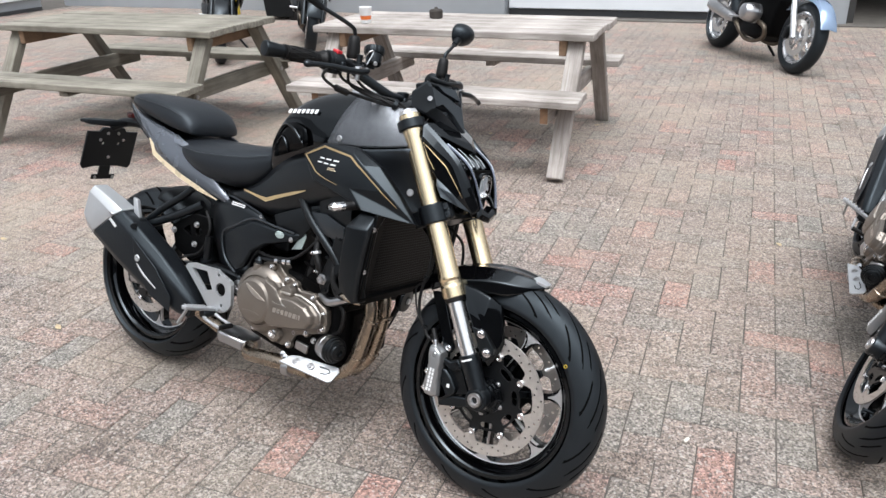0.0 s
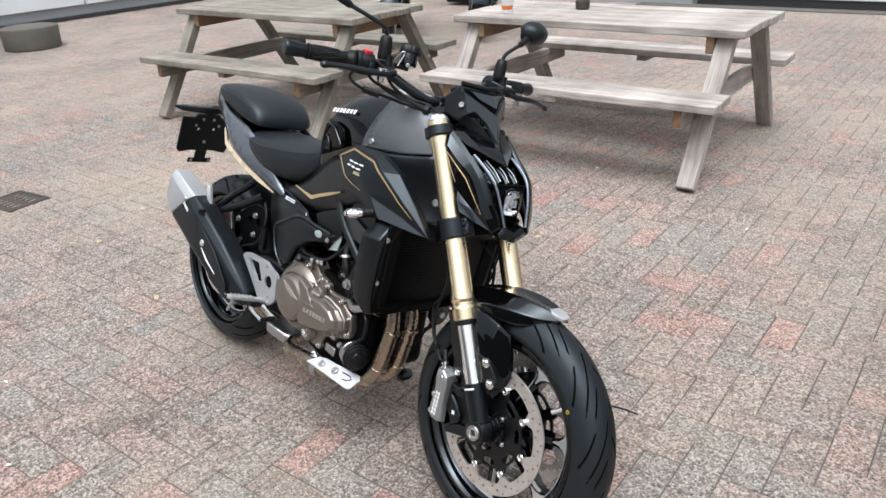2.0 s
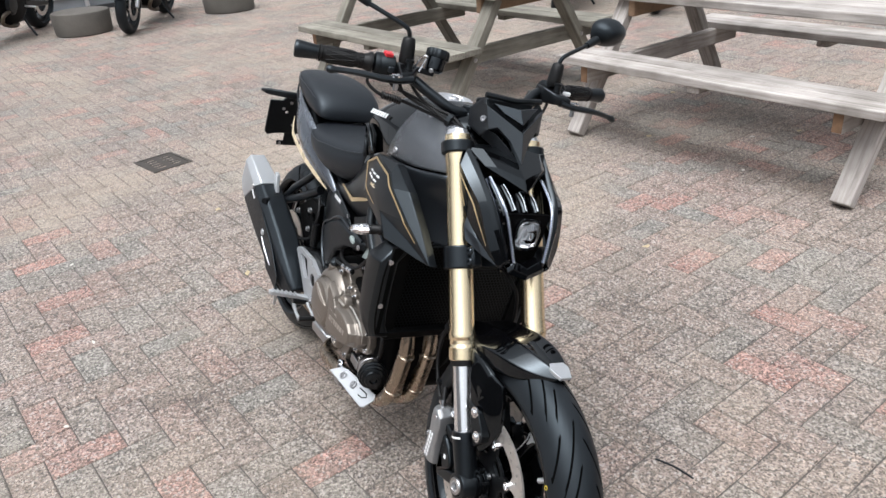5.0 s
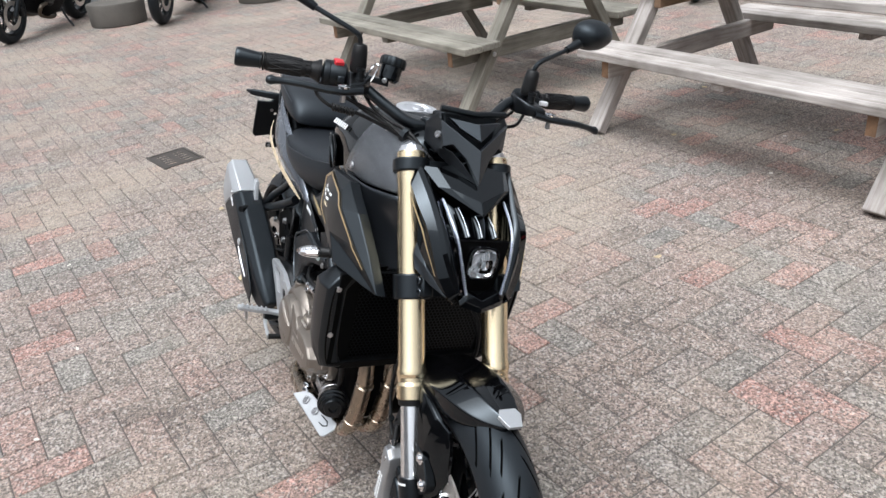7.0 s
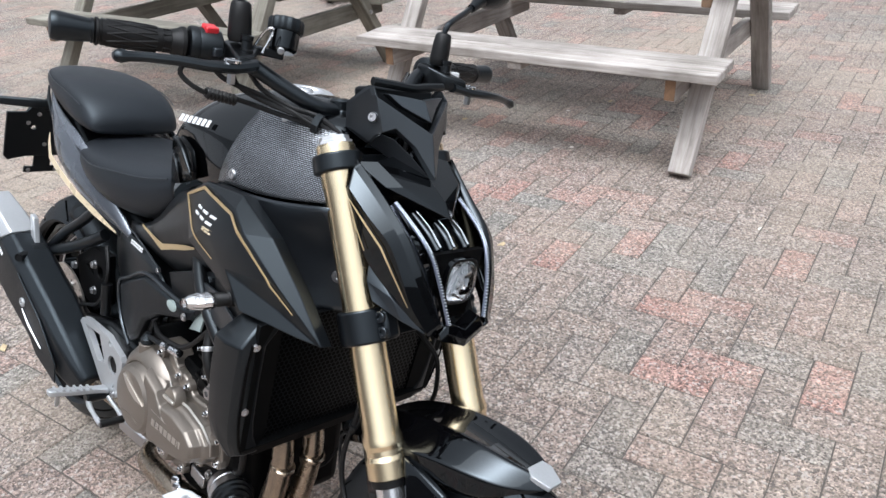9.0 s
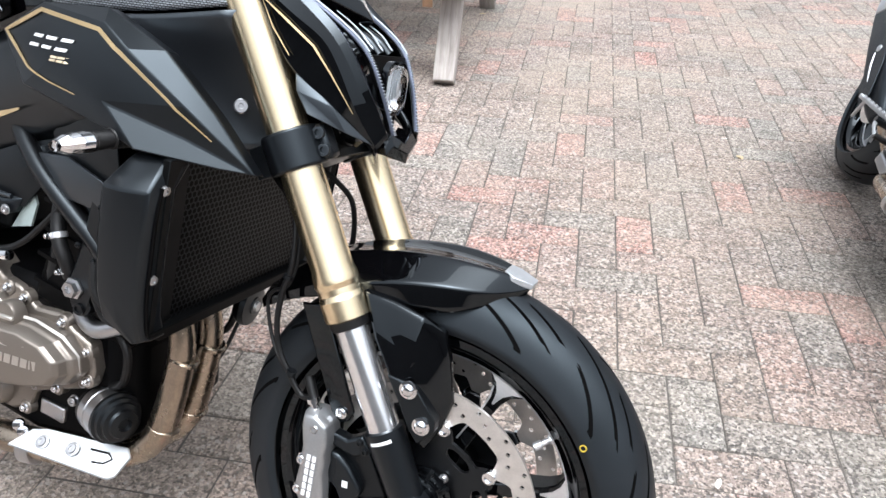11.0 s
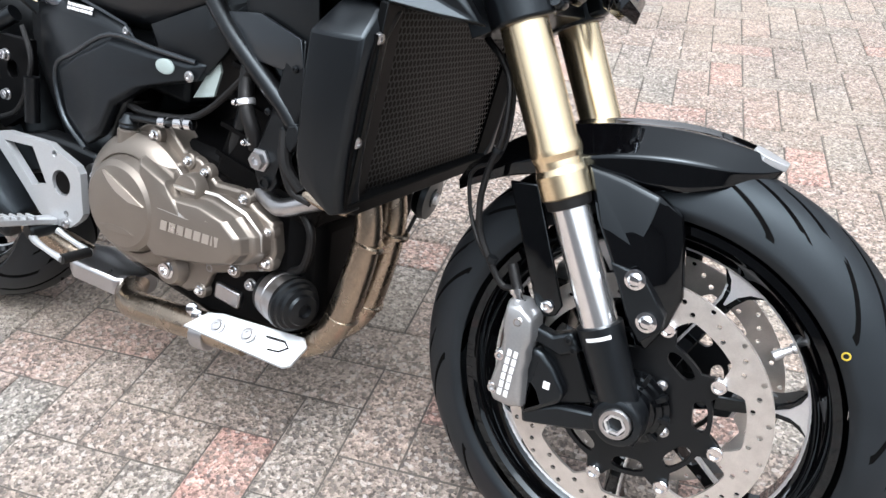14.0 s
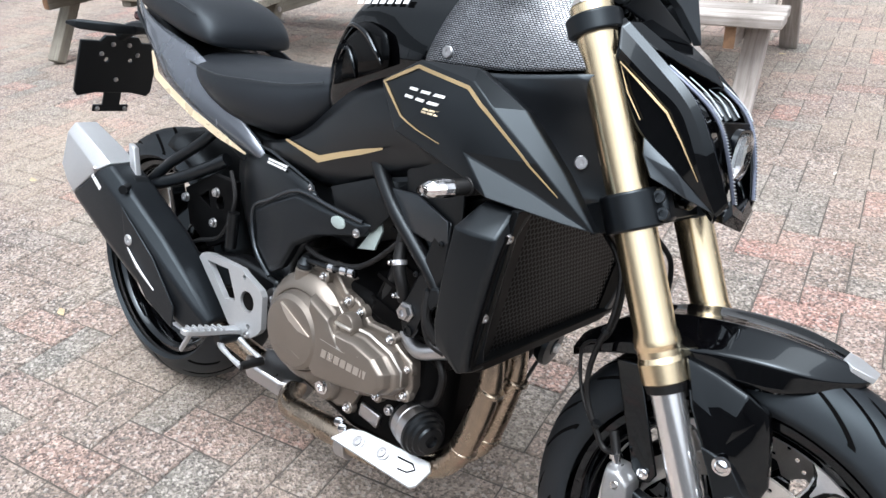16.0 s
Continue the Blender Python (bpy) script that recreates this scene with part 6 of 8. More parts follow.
    part("perch", loft([[(-0.470, s * (0.150 + o), 1.058), (-0.440, s * (0.150 + o), 1.058), (-0.440, s * (0.150 + o), 1.022), (-0.470, s * (0.150 + o), 1.022)], [(-0.474, s * (0.170 + o), 1.062), (-0.412, s * (0.170 + o), 1.047), (-0.412, s * (0.170 + o), 1.022), (-0.474, s * (0.170 + o), 1.024)], [(-0.470, s * (0.190 + o), 1.058), (-0.395, s * (0.205 + o), 1.043), (-0.395, s * (0.205 + o), 1.026), (-0.470, s * (0.190 + o), 1.026)]]), BLACKMETAL, lev, "black lever perch", m=BARS, bevel=0.004)
    part("perch_bolt", turned((-0.425, s * (0.178 + o), 1.042), (0, 0, 1), [(0, 0.0095), (0.010, 0.0095), (0.011, 0.008), (0.022, 0.0075), (0.023, 0.009), (0.029, 0.009), (0.030, 0.006)], 18), BLACKMETAL, lev, m=BARS)
    # mirror on its stem
    mb = Vector((-0.447, s * (0.178 + o), 1.060))
    top = Vector((-0.447, s * (0.180 + o), 1.110))
    mir = part("mirror", tube([top, (-0.446, s * (0.184 + o), 1.126), (-0.448, s * (0.196 + o), 1.136), (-0.464, s * (0.235 + o), 1.152), (-0.485, s * (0.278 + o), 1.168)], 0.0052, 10, 8), SATIN, bike, "black bar-mounted mirror", m=BARS)
    part("mirror_boot", turned(mb, top - mb, [(0, 0.014), (0.004, 0.0160), (0.012, 0.0165), (0.036, 0.0155), (0.050, 0.0140), (0.054, 0.0115), (0.056, 0.006)], 24), RUBBER, mir, m=BARS)
    hc = Vector((-0.508, s * (0.342 + o), 1.203))
    neck = Vector((-0.480, s * (0.268 + o), 1.164))
    part("mirror_neck", tube([neck, neck + (hc - neck) * 0.35, neck + (hc - neck) * 0.62], 0.010, 14, radii=[0.0078, 0.0105, 0.0140]), PLASTIC, mir, m=BARS)
    e1, e2, e3 = Vector((-0.15, s * 0.98, 0.10)).normalized(), Vector((0, -s * 0.10, 0.98)).normalized(), Vector((1, s * 0.1, 0)).normalized()
    taper = lambda t: 1.0 - 0.34 * max(0.0, math.cos(t)) ** 1.5
    outline = lambda k, t, a, b: e1 * (a * k * math.copysign(abs(math.cos(t)) ** 0.80, math.cos(t)) - 0.012 * (1 - k)) + e2 * (b * k * taper(t) * math.copysign(abs(math.sin(t)) ** 0.80, math.sin(t)))
    head = [[hc + e3 * dpt + outline(k, t, 0.053, 0.034) for t in (2 * math.pi * i / 32 for i in range(32))] for dpt, k in ((-0.012, 0.92), (-0.009, 0.985), (-0.004, 1.0), (0.004, 0.99), (0.018, 0.86), (0.030, 0.62), (0.038, 0.34), (0.041, 0.12))]
    part("mirror_shell", loft(head), TEXTURED, mir, "grained black mirror shell", m=BARS)
    part("mirror_glass", loft([[hc + e3 * -0.0125 + outline(k, t, 0.047, 0.029) for t in (2 * math.pi * i / 32 for i in range(32))] for k in (1.0, 0.3)]), CHROME, mir, m=BARS)
# brake reservoir
RU = Vector((-0.22, 0.2, 1)).normalized()
R0 = Vector((-0.436, -0.118, 1.052))
res = part("reservoir", turned(R0, RU, [(0, 0.016), (0.004, 0.0205), (0.020, 0.0215), (0.030, 0.0215)], 32), GLOSS, bike, "black brake fluid reservoir with a ribbed lid", m=STEER)
lid = bmesh.new()
x, y = frame_of(RU)
rim = [(0.0262 if (i // 2) % 2 else 0.0246, 2 * math.pi * i / 48) for i in range(48)]
loft([[R0 + RU * hgt + (math.cos(q) * x + math.sin(q) * y) * rr * k for rr, q in rim] for hgt, k in ((0.029, 0.96), (0.031, 1.0), (0.044, 1.0), (0.0475, 0.92), (0.0475, 0.70), (0.0455, 0.66))], bm=lid)
part("reservoir_lid", lid, PLASTIC, res, m=STEER)
part("reservoir_arm", loft([[Vector(p) + Vector((dx, 0, dz)) for dx, dz in ((-0.008, -0.006), (0.008, -0.006), (0.008, 0.006), (-0.008, 0.006))] for p in ((-0.462, -0.172, 1.050), (-0.452, -0.145, 1.050), (-0.438, -0.118, 1.048))]), BLACKMETAL, res, m=STEER, bevel=0.002)
part("reservoir_screw", bolt((-0.420, -0.132, 1.056), (0.7, -0.6, 0), 0.004), STEEL, res, m=STEER)
part("reservoir_clip", tube([(-0.440, -0.165, 1.052), (-0.424, -0.158, 1.080), (-0.416, -0.150, 1.082), (-0.426, -0.158, 1.050)], 0.0018, 6), CHROME, res, m=STEER)
for s in (-1, 1):
    part("bar_clamp", turned((-0.392, s * 0.032, 0.965), (-0.1, 0, 1), [(0, 0.017), (0.030, 0.018), (0.034, 0.014)], 20), SATIN, bar, m=STEER)
    part("riser", loft([[(-0.41, s * 0.02, 0.94), (-0.37, s * 0.02, 0.94), (-0.37, s * 0.045, 0.94), (-0.41, s * 0.045, 0.94)], [(-0.408, s * 0.02, 0.985), (-0.376, s * 0.02, 0.985), (-0.376, s * 0.045, 0.985), (-0.408, s * 0.045, 0.985)]]), SATIN, bar, m=STEER, bevel=0.004)
RUNS = ([(-0.478, -0.235, 1.030), (-0.489, -0.243, 1.005), (-0.472, -0.216, 0.984), (-0.468, -0.165, 0.977), (-0.43, -0.12, 0.966), (-0.372, -0.088, 0.957), (-0.33, -0.05, 0.93), (-0.30, 0.0, 0.89)],
        [(-0.458, -0.185, 1.036), (-0.464, -0.168, 0.998), (-0.43, -0.125, 0.976), (-0.374, -0.092, 0.966), (-0.33, -0.055, 0.94), (-0.30, -0.01, 0.90)],
        [(-0.462, -0.165, 1.040), (-0.452, -0.142, 1.002), (-0.415, -0.112, 0.980), (-0.368, -0.086, 0.972), (-0.325, -0.05, 0.935)],
        [(-0.470, -0.215, 1.036), (-0.468, -0.19, 1.006), (-0.440, -0.13, 0.985), (-0.378, -0.096, 0.962), (-0.335, -0.06, 0.93)])
for s in (1, -1):
    for run in RUNS:
        part("cable", tube([(x, u * s, h) for x, u, h in run], 0.0038, 8), RUBBER, bar, m=STEER)
boot = [((-0.470, -0.213 + 0.003 * i, 0.983 - 0.0005 * i), 0.0088 if i % 2 else 0.0062) for i in range(17)]
part("cable_boot", loft([[Vector(c) + Vector((r * math.cos(t), 0, r * math.sin(t))) for t in (2 * math.pi * i / 12 for i in range(12))] for c, r in boot]), RUBBER, bar, m=STEER)
part("cable_tie", turned((-0.376, -0.092, 0.965), (0.6, 0.4, -0.2), [(0, 0.015), (0.010, 0.015)], 10), PLASTIC, bar, m=STEER)

# -- engine --
block_body = part("engine_block", loft([[(x, -w, b), (x, w, b), (x, w, t), (x, -w, t)] for x, w, b, t in ((-0.82, 0.085, 0.30, 0.46), (-0.78, 0.115, 0.25, 0.48), (-0.60, 0.125, 0.225, 0.47), (-0.46, 0.115, 0.235, 0.43), (-0.43, 0.09, 0.26, 0.40))]), DEEP, bike, "black engine casing", m=BODY, bevel=0.012)
part("cylinder", loft([[Vector((x, u, h)) for x, u, h in ((a, -0.125, b), (a, 0.125, b), (c, 0.125, d), (c, -0.125, d))] for a, b, c, d in ((-0.60, 0.44, -0.43, 0.40), (-0.56, 0.54, -0.40, 0.50), (-0.54, 0.60, -0.385, 0.56), (-0.52, 0.68, -0.37, 0.63))]), DEEP, block_body, m=BODY, bevel=0.008)
for k in range(5):
    t = k / 4
    part("cylinder_rib", block((-0.505 + 0.03 * t, 0, 0.45 + 0.16 * t), (0.175, 0.258, 0.006), Matrix.Rotation(radians(14), 4, "Y")), DEEP, block_body, m=BODY)
part("sump", loft([[(x, -w, b), (x, w, b), (x, w, 0.27), (x, -w, 0.27)] for x, w, b in ((-0.74, 0.06, 0.23), (-0.66, 0.085, 0.205), (-0.52, 0.085, 0.205), (-0.46, 0.06, 0.235))]), DEEP, block_body, m=BODY, bevel=0.01)
part("airbox", loft([[(x, -w, b), (x, w, b), (x, w * 0.9, t), (x, -w * 0.9, t)] for x, w, b, t in ((-0.78, 0.07, 0.56, 0.72), (-0.62, 0.10, 0.60, 0.80), (-0.45, 0.115, 0.64, 0.86), (-0.33, 0.08, 0.70, 0.88))]), PLASTIC, bike, m=BODY, bevel=0.02)

FLANGE = [(-0.792, 0.335), (-0.782, 0.410), (-0.748, 0.462), (-0.702, 0.489), (-0.668, 0.490), (-0.640, 0.462), (-0.610, 0.456), (-0.582, 0.430), (-0.540, 0.432), (-0.512, 0.412), (-0.482, 0.400), (-0.476, 0.360), (-0.484, 0.332), (-0.520, 0.320), (-0.585, 0.298), (-0.598, 0.268), (-0.630, 0.256), (-0.672, 0.260), (-0.745, 0.272), (-0.780, 0.300)]
LOBE = [(-0.690, 0.462), (-0.635, 0.440), (-0.612, 0.418), (-0.560, 0.420), (-0.512, 0.408), (-0.486, 0.386), (-0.484, 0.362), (-0.500, 0.342), (-0.545, 0.328), (-0.600, 0.318), (-0.660, 0.310), (-0.700, 0.340)]
for s in (-1, 1):
    flange = part("engine_cover", slab([(x, s * 0.136, h) for x, h in FLANGE], -s * 0.04), BRONZE, bike, "bronze-painted engine cover with small lettering bars" if s < 0 else "bronze-painted generator cover", m=BODY, bevel=0.004)
    low = lambda k, y, dz=0.0: [(-0.585 + (x + 0.585) * k, s * y, 0.374 + dz + (h - 0.374 - dz) * k) for x, h in LOBE]
    part("cover_lobe", loft([low(1.0, 0.134), low(1.0, 0.150), low(0.955, 0.161), low(0.90, 0.164), low(0.86, 0.178), low(0.80, 0.184), low(0.50, 0.187)]), BRONZE, flange, m=BODY, bevel=0.002, angle=radians(20))
    part("clutch_dome", turned((-0.706, s * 0.134, 0.376), (0, s, 0), [(0, 0.097), (0.016, 0.096), (0.026, 0.090), (0.033, 0.081), (0.036, 0.0745), (0.0365, 0.0715), (0.034, 0.0695), (0.050, 0.0645), (0.056, 0.057), (0.059, 0.040), (0.0605, 0.015), (0.0606, 0.002)], 64), BRONZE, flange, m=BODY, angle=radians(22))
    part("dome_leaf", plate([(x, s * (0.1955 - 0.06 * max(0, x + 0.69)), h) for x, h in ((-0.728, 0.424), (-0.706, 0.416), (-0.682, 0.405), (-0.655, 0.389), (-0.680, 0.390), (-0.704, 0.400), (-0.718, 0.411))], (0, -s * 0.006, 0)), BRONZELIGHT, flange, "bare machined leaf on the clutch dome", m=BODY)
    part("dome_leaf", plate([(x, s * 0.1945, h) for x, h in ((-0.738, 0.345), (-0.716, 0.350), (-0.690, 0.350), (-0.672, 0.344), (-0.694, 0.341), (-0.718, 0.340))], (0, -s * 0.006, 0)), BRONZE, flange, m=BODY)
    # Pale strips put the highlights of the cover's chamfers into the colour.
    part("cover_edge", plate([(x, s * u, h) for x, u, h in ((-0.640, 0.179, 0.405), (-0.600, 0.1855, 0.398), (-0.548, 0.1860, 0.397), (-0.582, 0.1872, 0.391), (-0.634, 0.1872, 0.393))], (0, -s * 0.004, 0)), BRONZELIGHT, flange, "pale strip painted as an edge highlight", m=BODY)
    part("cover_edge", ribbon([(-0.632, s * 0.152, 0.441), (-0.611, s * 0.153, 0.420), (-0.560, s * 0.153, 0.4215), (-0.513, s * 0.153, 0.409), (-0.487, s * 0.152, 0.387), (-0.485, s * 0.152, 0.364)], [0.001, 0.004, 0.004, 0.004, 0.003, 0.001], (0.2, s, 0.8), lift=0.0012), BRONZELIGHT, flange, "pale strip painted as an edge highlight", m=BODY)
    if s < 0:
        part("cover_marking", glyphs((-0.628, -0.1874, 0.3655), (1, 0.02, 0.015), (0.05, 0.0, 1), 0.0135, 7, (0, -1, 0.05), gap=0.24, fill=0.83, lean=0.12, strokes=((0.0, 1.0),)), BRONZELIGHT, flange, "pale raised lettering bars", m=BODY)
        part("oil_filler", turned((-0.604, -0.148, 0.420), (0, -1, 0.1), [(0, 0.022), (0.016, 0.0215), (0.020, 0.019), (0.0205, 0.006)], 28), BRONZE, flange, m=BODY)
        part("filler_slot", block((-0.604, -0.1695, 0.4225), (0.038, 0.006, 0.006)), BRONZELIGHT, flange, m=BODY, bevel=0.002)
        part("breather_post", turned((-0.730, -0.150, 0.440), (0.05, 0, 1), [(0, 0.0155), (0.034, 0.0145), (0.036, 0.011)], 24), BRONZE, flange, m=BODY)
        part("breather_cap", turned((-0.728, -0.150, 0.476), (0.05, 0, 1), [(0, 0.012), (0.003, 0.013), (0.006, 0.012), (0.009, 0.013), (0.012, 0.010), (0.020, 0.006)], 20), PLASTIC, flange, m=BODY)
        part("clutch_arm", tube([(-0.728, -0.150, 0.490), (-0.700, -0.152, 0.494), (-0.660, -0.150, 0.497), (-0.625, -0.148, 0.505)], 0.0045, 8), BLACKMETAL, flange, m=BODY)
        for q in (-0.668, -0.640, -0.622):
            part("cable_ferrule", turned((q, -0.150, 0.4965 + (q + 0.668) * 0.15), (1, 0, 0.15), [(0, 0.005), (0.001, 0.0078), (0.012, 0.0078), (0.013, 0.005)], 12), CHROME, flange, m=BODY)
    for x, u, h in ((-0.683, 0.146, 0.475), (-0.629, 0.138, 0.450), (-0.600, 0.137, 0.440), (-0.532, 0.137, 0.421), (-0.490, 0.137, 0.386), (-0.489, 0.137, 0.343), (-0.545, 0.137, 0.316), (-0.606, 0.137, 0.266), (-0.742, 0.137, 0.280)):
        part("cover_bolt", turned((x, s * u, h), (0, s, 0), [(0, 0.0072), (0.0012, 0.0072), (0.0016, 0.0052), (0.006, 0.0050), (0.0068, 0.004), (0.0068, 0.0024), (0.004, 0.0022)], 14), CHROME, flange, m=BODY)
        part("bolt_boss", turned((x, s * (u - 0.012), h), (0, s, 0), [(0, 0.0125), (0.011, 0.0115), (0.012, 0.0105)], 16), BRONZE, flange, m=BODY)
    part("drain_boss", turned((-0.656, s * 0.130, 0.287), (0, s, 0), [(0, 0.030), (0.014, 0.026), (0.020, 0.022), (0.0205, 0.014)], 24), BRONZE, flange, m=BODY)
    part("drain_bolt", turned((-0.656, s * 0.148, 0.287), (0, s, 0), [(0, 0.014), (0.004, 0.014), (0.005, 0.011), (0.008, 0.0105), (0.008, 0.006), (0.003, 0.0055)], 18), CHROME, flange, m=BODY)
    # frame spars
    spar = part("frame_tube", tube([(-0.640, s * 0.105, 0.690), (-0.597, s * 0.126, 0.658), (-0.547, s * 0.140, 0.620), (-0.470, s * 0.142, 0.556), (-0.448, s * 0.142, 0.532)], 0.0125, 16), BLACKMETAL, bike, "black frame tube with a welded lower member", m=BODY)
    part("frame_strut", tube([(-0.575, s * 0.112, 0.46), (-0.55, s * 0.118, 0.53), (-0.535, s * 0.118, 0.60), (-0.525, s * 0.112, 0.68)], 0.012, 12), BLACKMETAL, spar, m=BODY)
    part("frame_strut", tube([(-0.530, s * 0.122, 0.650), (-0.500, s * 0.128, 0.610), (-0.466, s * 0.132, 0.580)], 0.008, 10), BLACKMETAL, spar, m=BODY)
    part("engine_hanger", plate([(x, s * u, h) for x, u, h in ((-0.462, 0.150, 0.640), (-0.436, 0.152, 0.640), (-0.436, 0.152, 0.555), (-0.452, 0.152, 0.520), (-0.472, 0.152, 0.500), (-0.470, 0.152, 0.462), (-0.478, 0.152, 0.448), (-0.493, 0.152, 0.445), (-0.500, 0.152, 0.456), (-0.509, 0.152, 0.485), (-0.500, 0.152, 0.505), (-0.480, 0.150, 0.560))], (0, -s * 0.022, 0)), BLACKMETAL, spar, "black lower frame member", m=BODY, bevel=0.004)
    part("hanger_bolt", turned((-0.494, s * 0.152, 0.486), (0, s, 0), [(0, 0.0155), (0.003, 0.0155), (0.004, 0.0115), (0.011, 0.011), (0.011, 0.006), (0.006, 0.0055)], 6), STEEL, spar, "bright flanged bolt", m=BODY)
    part("hanger_hole", turned((-0.486, s * 0.1525, 0.458), (0, s, 0), [(0, 0.008), (0.003, 0.008), (0.003, 0.0055), (0.0005, 0.005)], 16), BLACKMETAL, spar, m=BODY)
    for x, h in ((-0.486, 0.548), (-0.449, 0.605), (-0.462, 0.530)):
        part("frame_screw", bolt((x, s * 0.1525, h), (0, s, 0), 0.0035, 0.003), BLACKMETAL, spar, m=BODY)
    part("coolant_hose", tube([(-0.538, s * 0.128, 0.600), (-0.534, s * 0.138, 0.565), (-0.524, s * 0.146, 0.540), (-0.514, s * 0.146, 0.518), (-0.512, s * 0.140, 0.495)], 0.0100, 14), RUBBER, spar, "black coolant hose", m=BODY)
    for x, u, h in ((-0.5265, 0.1445, 0.547), (-0.5125, 0.1415, 0.499)):
        part("hose_clamp", turned((x, s * u, h), (-0.35, s * -0.15, 1), [(0, 0.0108), (0.001, 0.0115), (0.007, 0.0115), (0.008, 0.0108)], 16), ALU, spar, m=BODY)
        part("clamp_screw", bolt((x - 0.008, s * (u + 0.009), h + 0.003), (-0.3, s, 0), 0.0035, 0.006), CHROME, spar, m=BODY)
    part("coil_bracket", plate([(x, s * 0.158, h) for x, h in ((-0.451, 0.539), (-0.438, 0.542), (-0.431, 0.527), (-0.446, 0.506), (-0.457, 0.516))], (0, -s * 0.02, 0)), PLASTIC, spar, m=BODY, bevel=0.002)
    part("wire_loom", tube([(-0.464, s * 0.152, 0.508), (-0.455, s * 0.158, 0.490), (-0.447, s * 0.158, 0.470), (-0.438, s * 0.156, 0.457), (-0.415, s * 0.152, 0.450)], 0.0050, 10), RUBBER, spar, "taped wire loom", m=BODY)
    part("inner_panel", plate([(x, s * 0.112, h) for x, h in ((-0.648, 0.530), (-0.606, 0.592), (-0.600, 0.572), (-0.612, 0.538))], (0, -s * 0.004, 0)), TEAL, bike, "pale green inner panel", m=BODY)
    part("hose_behind", tube([(-0.46, s * 0.118, 0.43), (-0.43, s * 0.125, 0.40), (-0.44, s * 0.120, 0.35), (-0.47, s * 0.110, 0.33)], 0.006, 10), RUBBER, bike, m=BODY)
    part("deflector", dome([(x, s * u, h) for x, u, h in ((-0.572, 0.118, 0.735), (-0.50, 0.140, 0.745), (-0.420, 0.158, 0.715), (-0.420, 0.150, 0.640), (-0.446, 0.140, 0.588), (-0.512, 0.136, 0.618), (-0.545, 0.128, 0.655))], s * 0.004, 0.004), PLASTIC, bike, "dark grey deflector behind the radiator", m=BODY, bevel=0.001)
    part("deflector_fin", dome([(x, s * u, h) for x, u, h in ((-0.600, 0.128, 0.650), (-0.510, 0.146, 0.660), (-0.440, 0.156, 0.640), (-0.436, 0.150, 0.596), (-0.510, 0.146, 0.604), (-0.558, 0.138, 0.624))], s * 0.003, 0.004), GREYSATIN, bike, "dark grey deflector fin", m=BODY, bevel=0.001)
    part("knee_panel", dome([(x, s * 0.118, h) for x, h in ((-0.72, 0.615), (-0.62, 0.655), (-0.53, 0.680), (-0.56, 0.640), (-0.585, 0.600), (-0.62, 0.565), (-0.70, 0.575))], s * 0.004, 0.004), PLASTIC, bike, m=BODY, bevel=0.001)
    part("wire", tube([(-0.76, s * 0.12, 0.498), (-0.70, s * 0.140, 0.500), (-0.630, s * 0.142, 0.509), (-0.594, s * 0.142, 0.526), (-0.562, s * 0.142, 0.553), (-0.525, s * 0.138, 0.592)], 0.0046, 8), RUBBER, bike, m=BODY)
part("oil_filter", turned((-0.495, -0.110, 0.292), (1, -0.35, 0.02), [(0, 0.034), (0.044, 0.035), (0.046, 0.0375), (0.052, 0.0375), (0.054, 0.034), (0.060, 0.033), (0.062, 0.029), (0.068, 0.028), (0.070, 0.022), (0.074, 0.020), (0.076, 0.010), (0.070, 0.008)], 36), BLACKMETAL, block_body, m=BODY)
part("filter_band", turned((-0.487, -0.1128, 0.292), (1, -0.35, 0.02), [(0, 0.0352), (0.012, 0.0356), (0.013, 0.0366), (0.016, 0.0366), (0.017, 0.0356), (0.032, 0.0360), (0.034, 0.0378), (0.038, 0.0378)], 36, caps=False), STEEL, block_body, "polished filter band", m=BODY)
part("sump_box", block((-0.565, -0.118, 0.268), (0.045, 0.02, 0.026), Matrix.Rotation(0.15, 4, "Y")), STEEL, block_body, m=BODY, bevel=0.003)
for x, h in ((-0.59, 0.305), (-0.52, 0.30), (-0.50, 0.335)):
    part("casing_bolt", bolt((x, -0.128, h), (0, -1, 0), 0.007, 0.008), STEEL, block_body, m=BODY)

# -- radiator --
XF = lambda h: -0.305 - 0.140 * (0.69 - h)
XM = lambda h: XF(h) - 0.009
HEX = bmesh.new()
R6, BARW = 0.0050, 0.0008
row = 0
h = 0.482
while h < 0.70:
    half = 0.150 + 0.006 * (h - 0.48) / 0.21
    u = -half + (R6 * 0.866 if row % 2 else 0)
    while u < half:
        ring = []
        for k in (R6, R6 - BARW * 1.6):
            ring.append([HEX.verts.new((XM(h + k * math.sin(a)) + 0.0015, u + k * math.cos(a), h + k * math.sin(a))) for a in (math.pi / 6 + math.pi * i / 3 for i in range(6))])
        for i in range(6):
            HEX.faces.new((ring[0][i], ring[0][(i + 1) % 6], ring[1][(i + 1) % 6], ring[1][i]))
        u += R6 * 1.732
    h += R6 * 1.5
    row += 1
rad = part("radiator", loft([[(XM(h) - 0.010, -w, h), (XM(h) - 0.010, w, h), (XM(h) - 0.040, w, h), (XM(h) - 0.040, -w, h)] for h, w in ((0.475, 0.150), (0.60, 0.165), (0.705, 0.170))]), DEEP, bike, "black radiator behind a hexagon mesh guard", m=BODY)
tagged(part("guard_mesh", HEX, MESHWIRE, rad, "fine black hexagon mesh", m=BODY, smooth=False), kind="stuff")
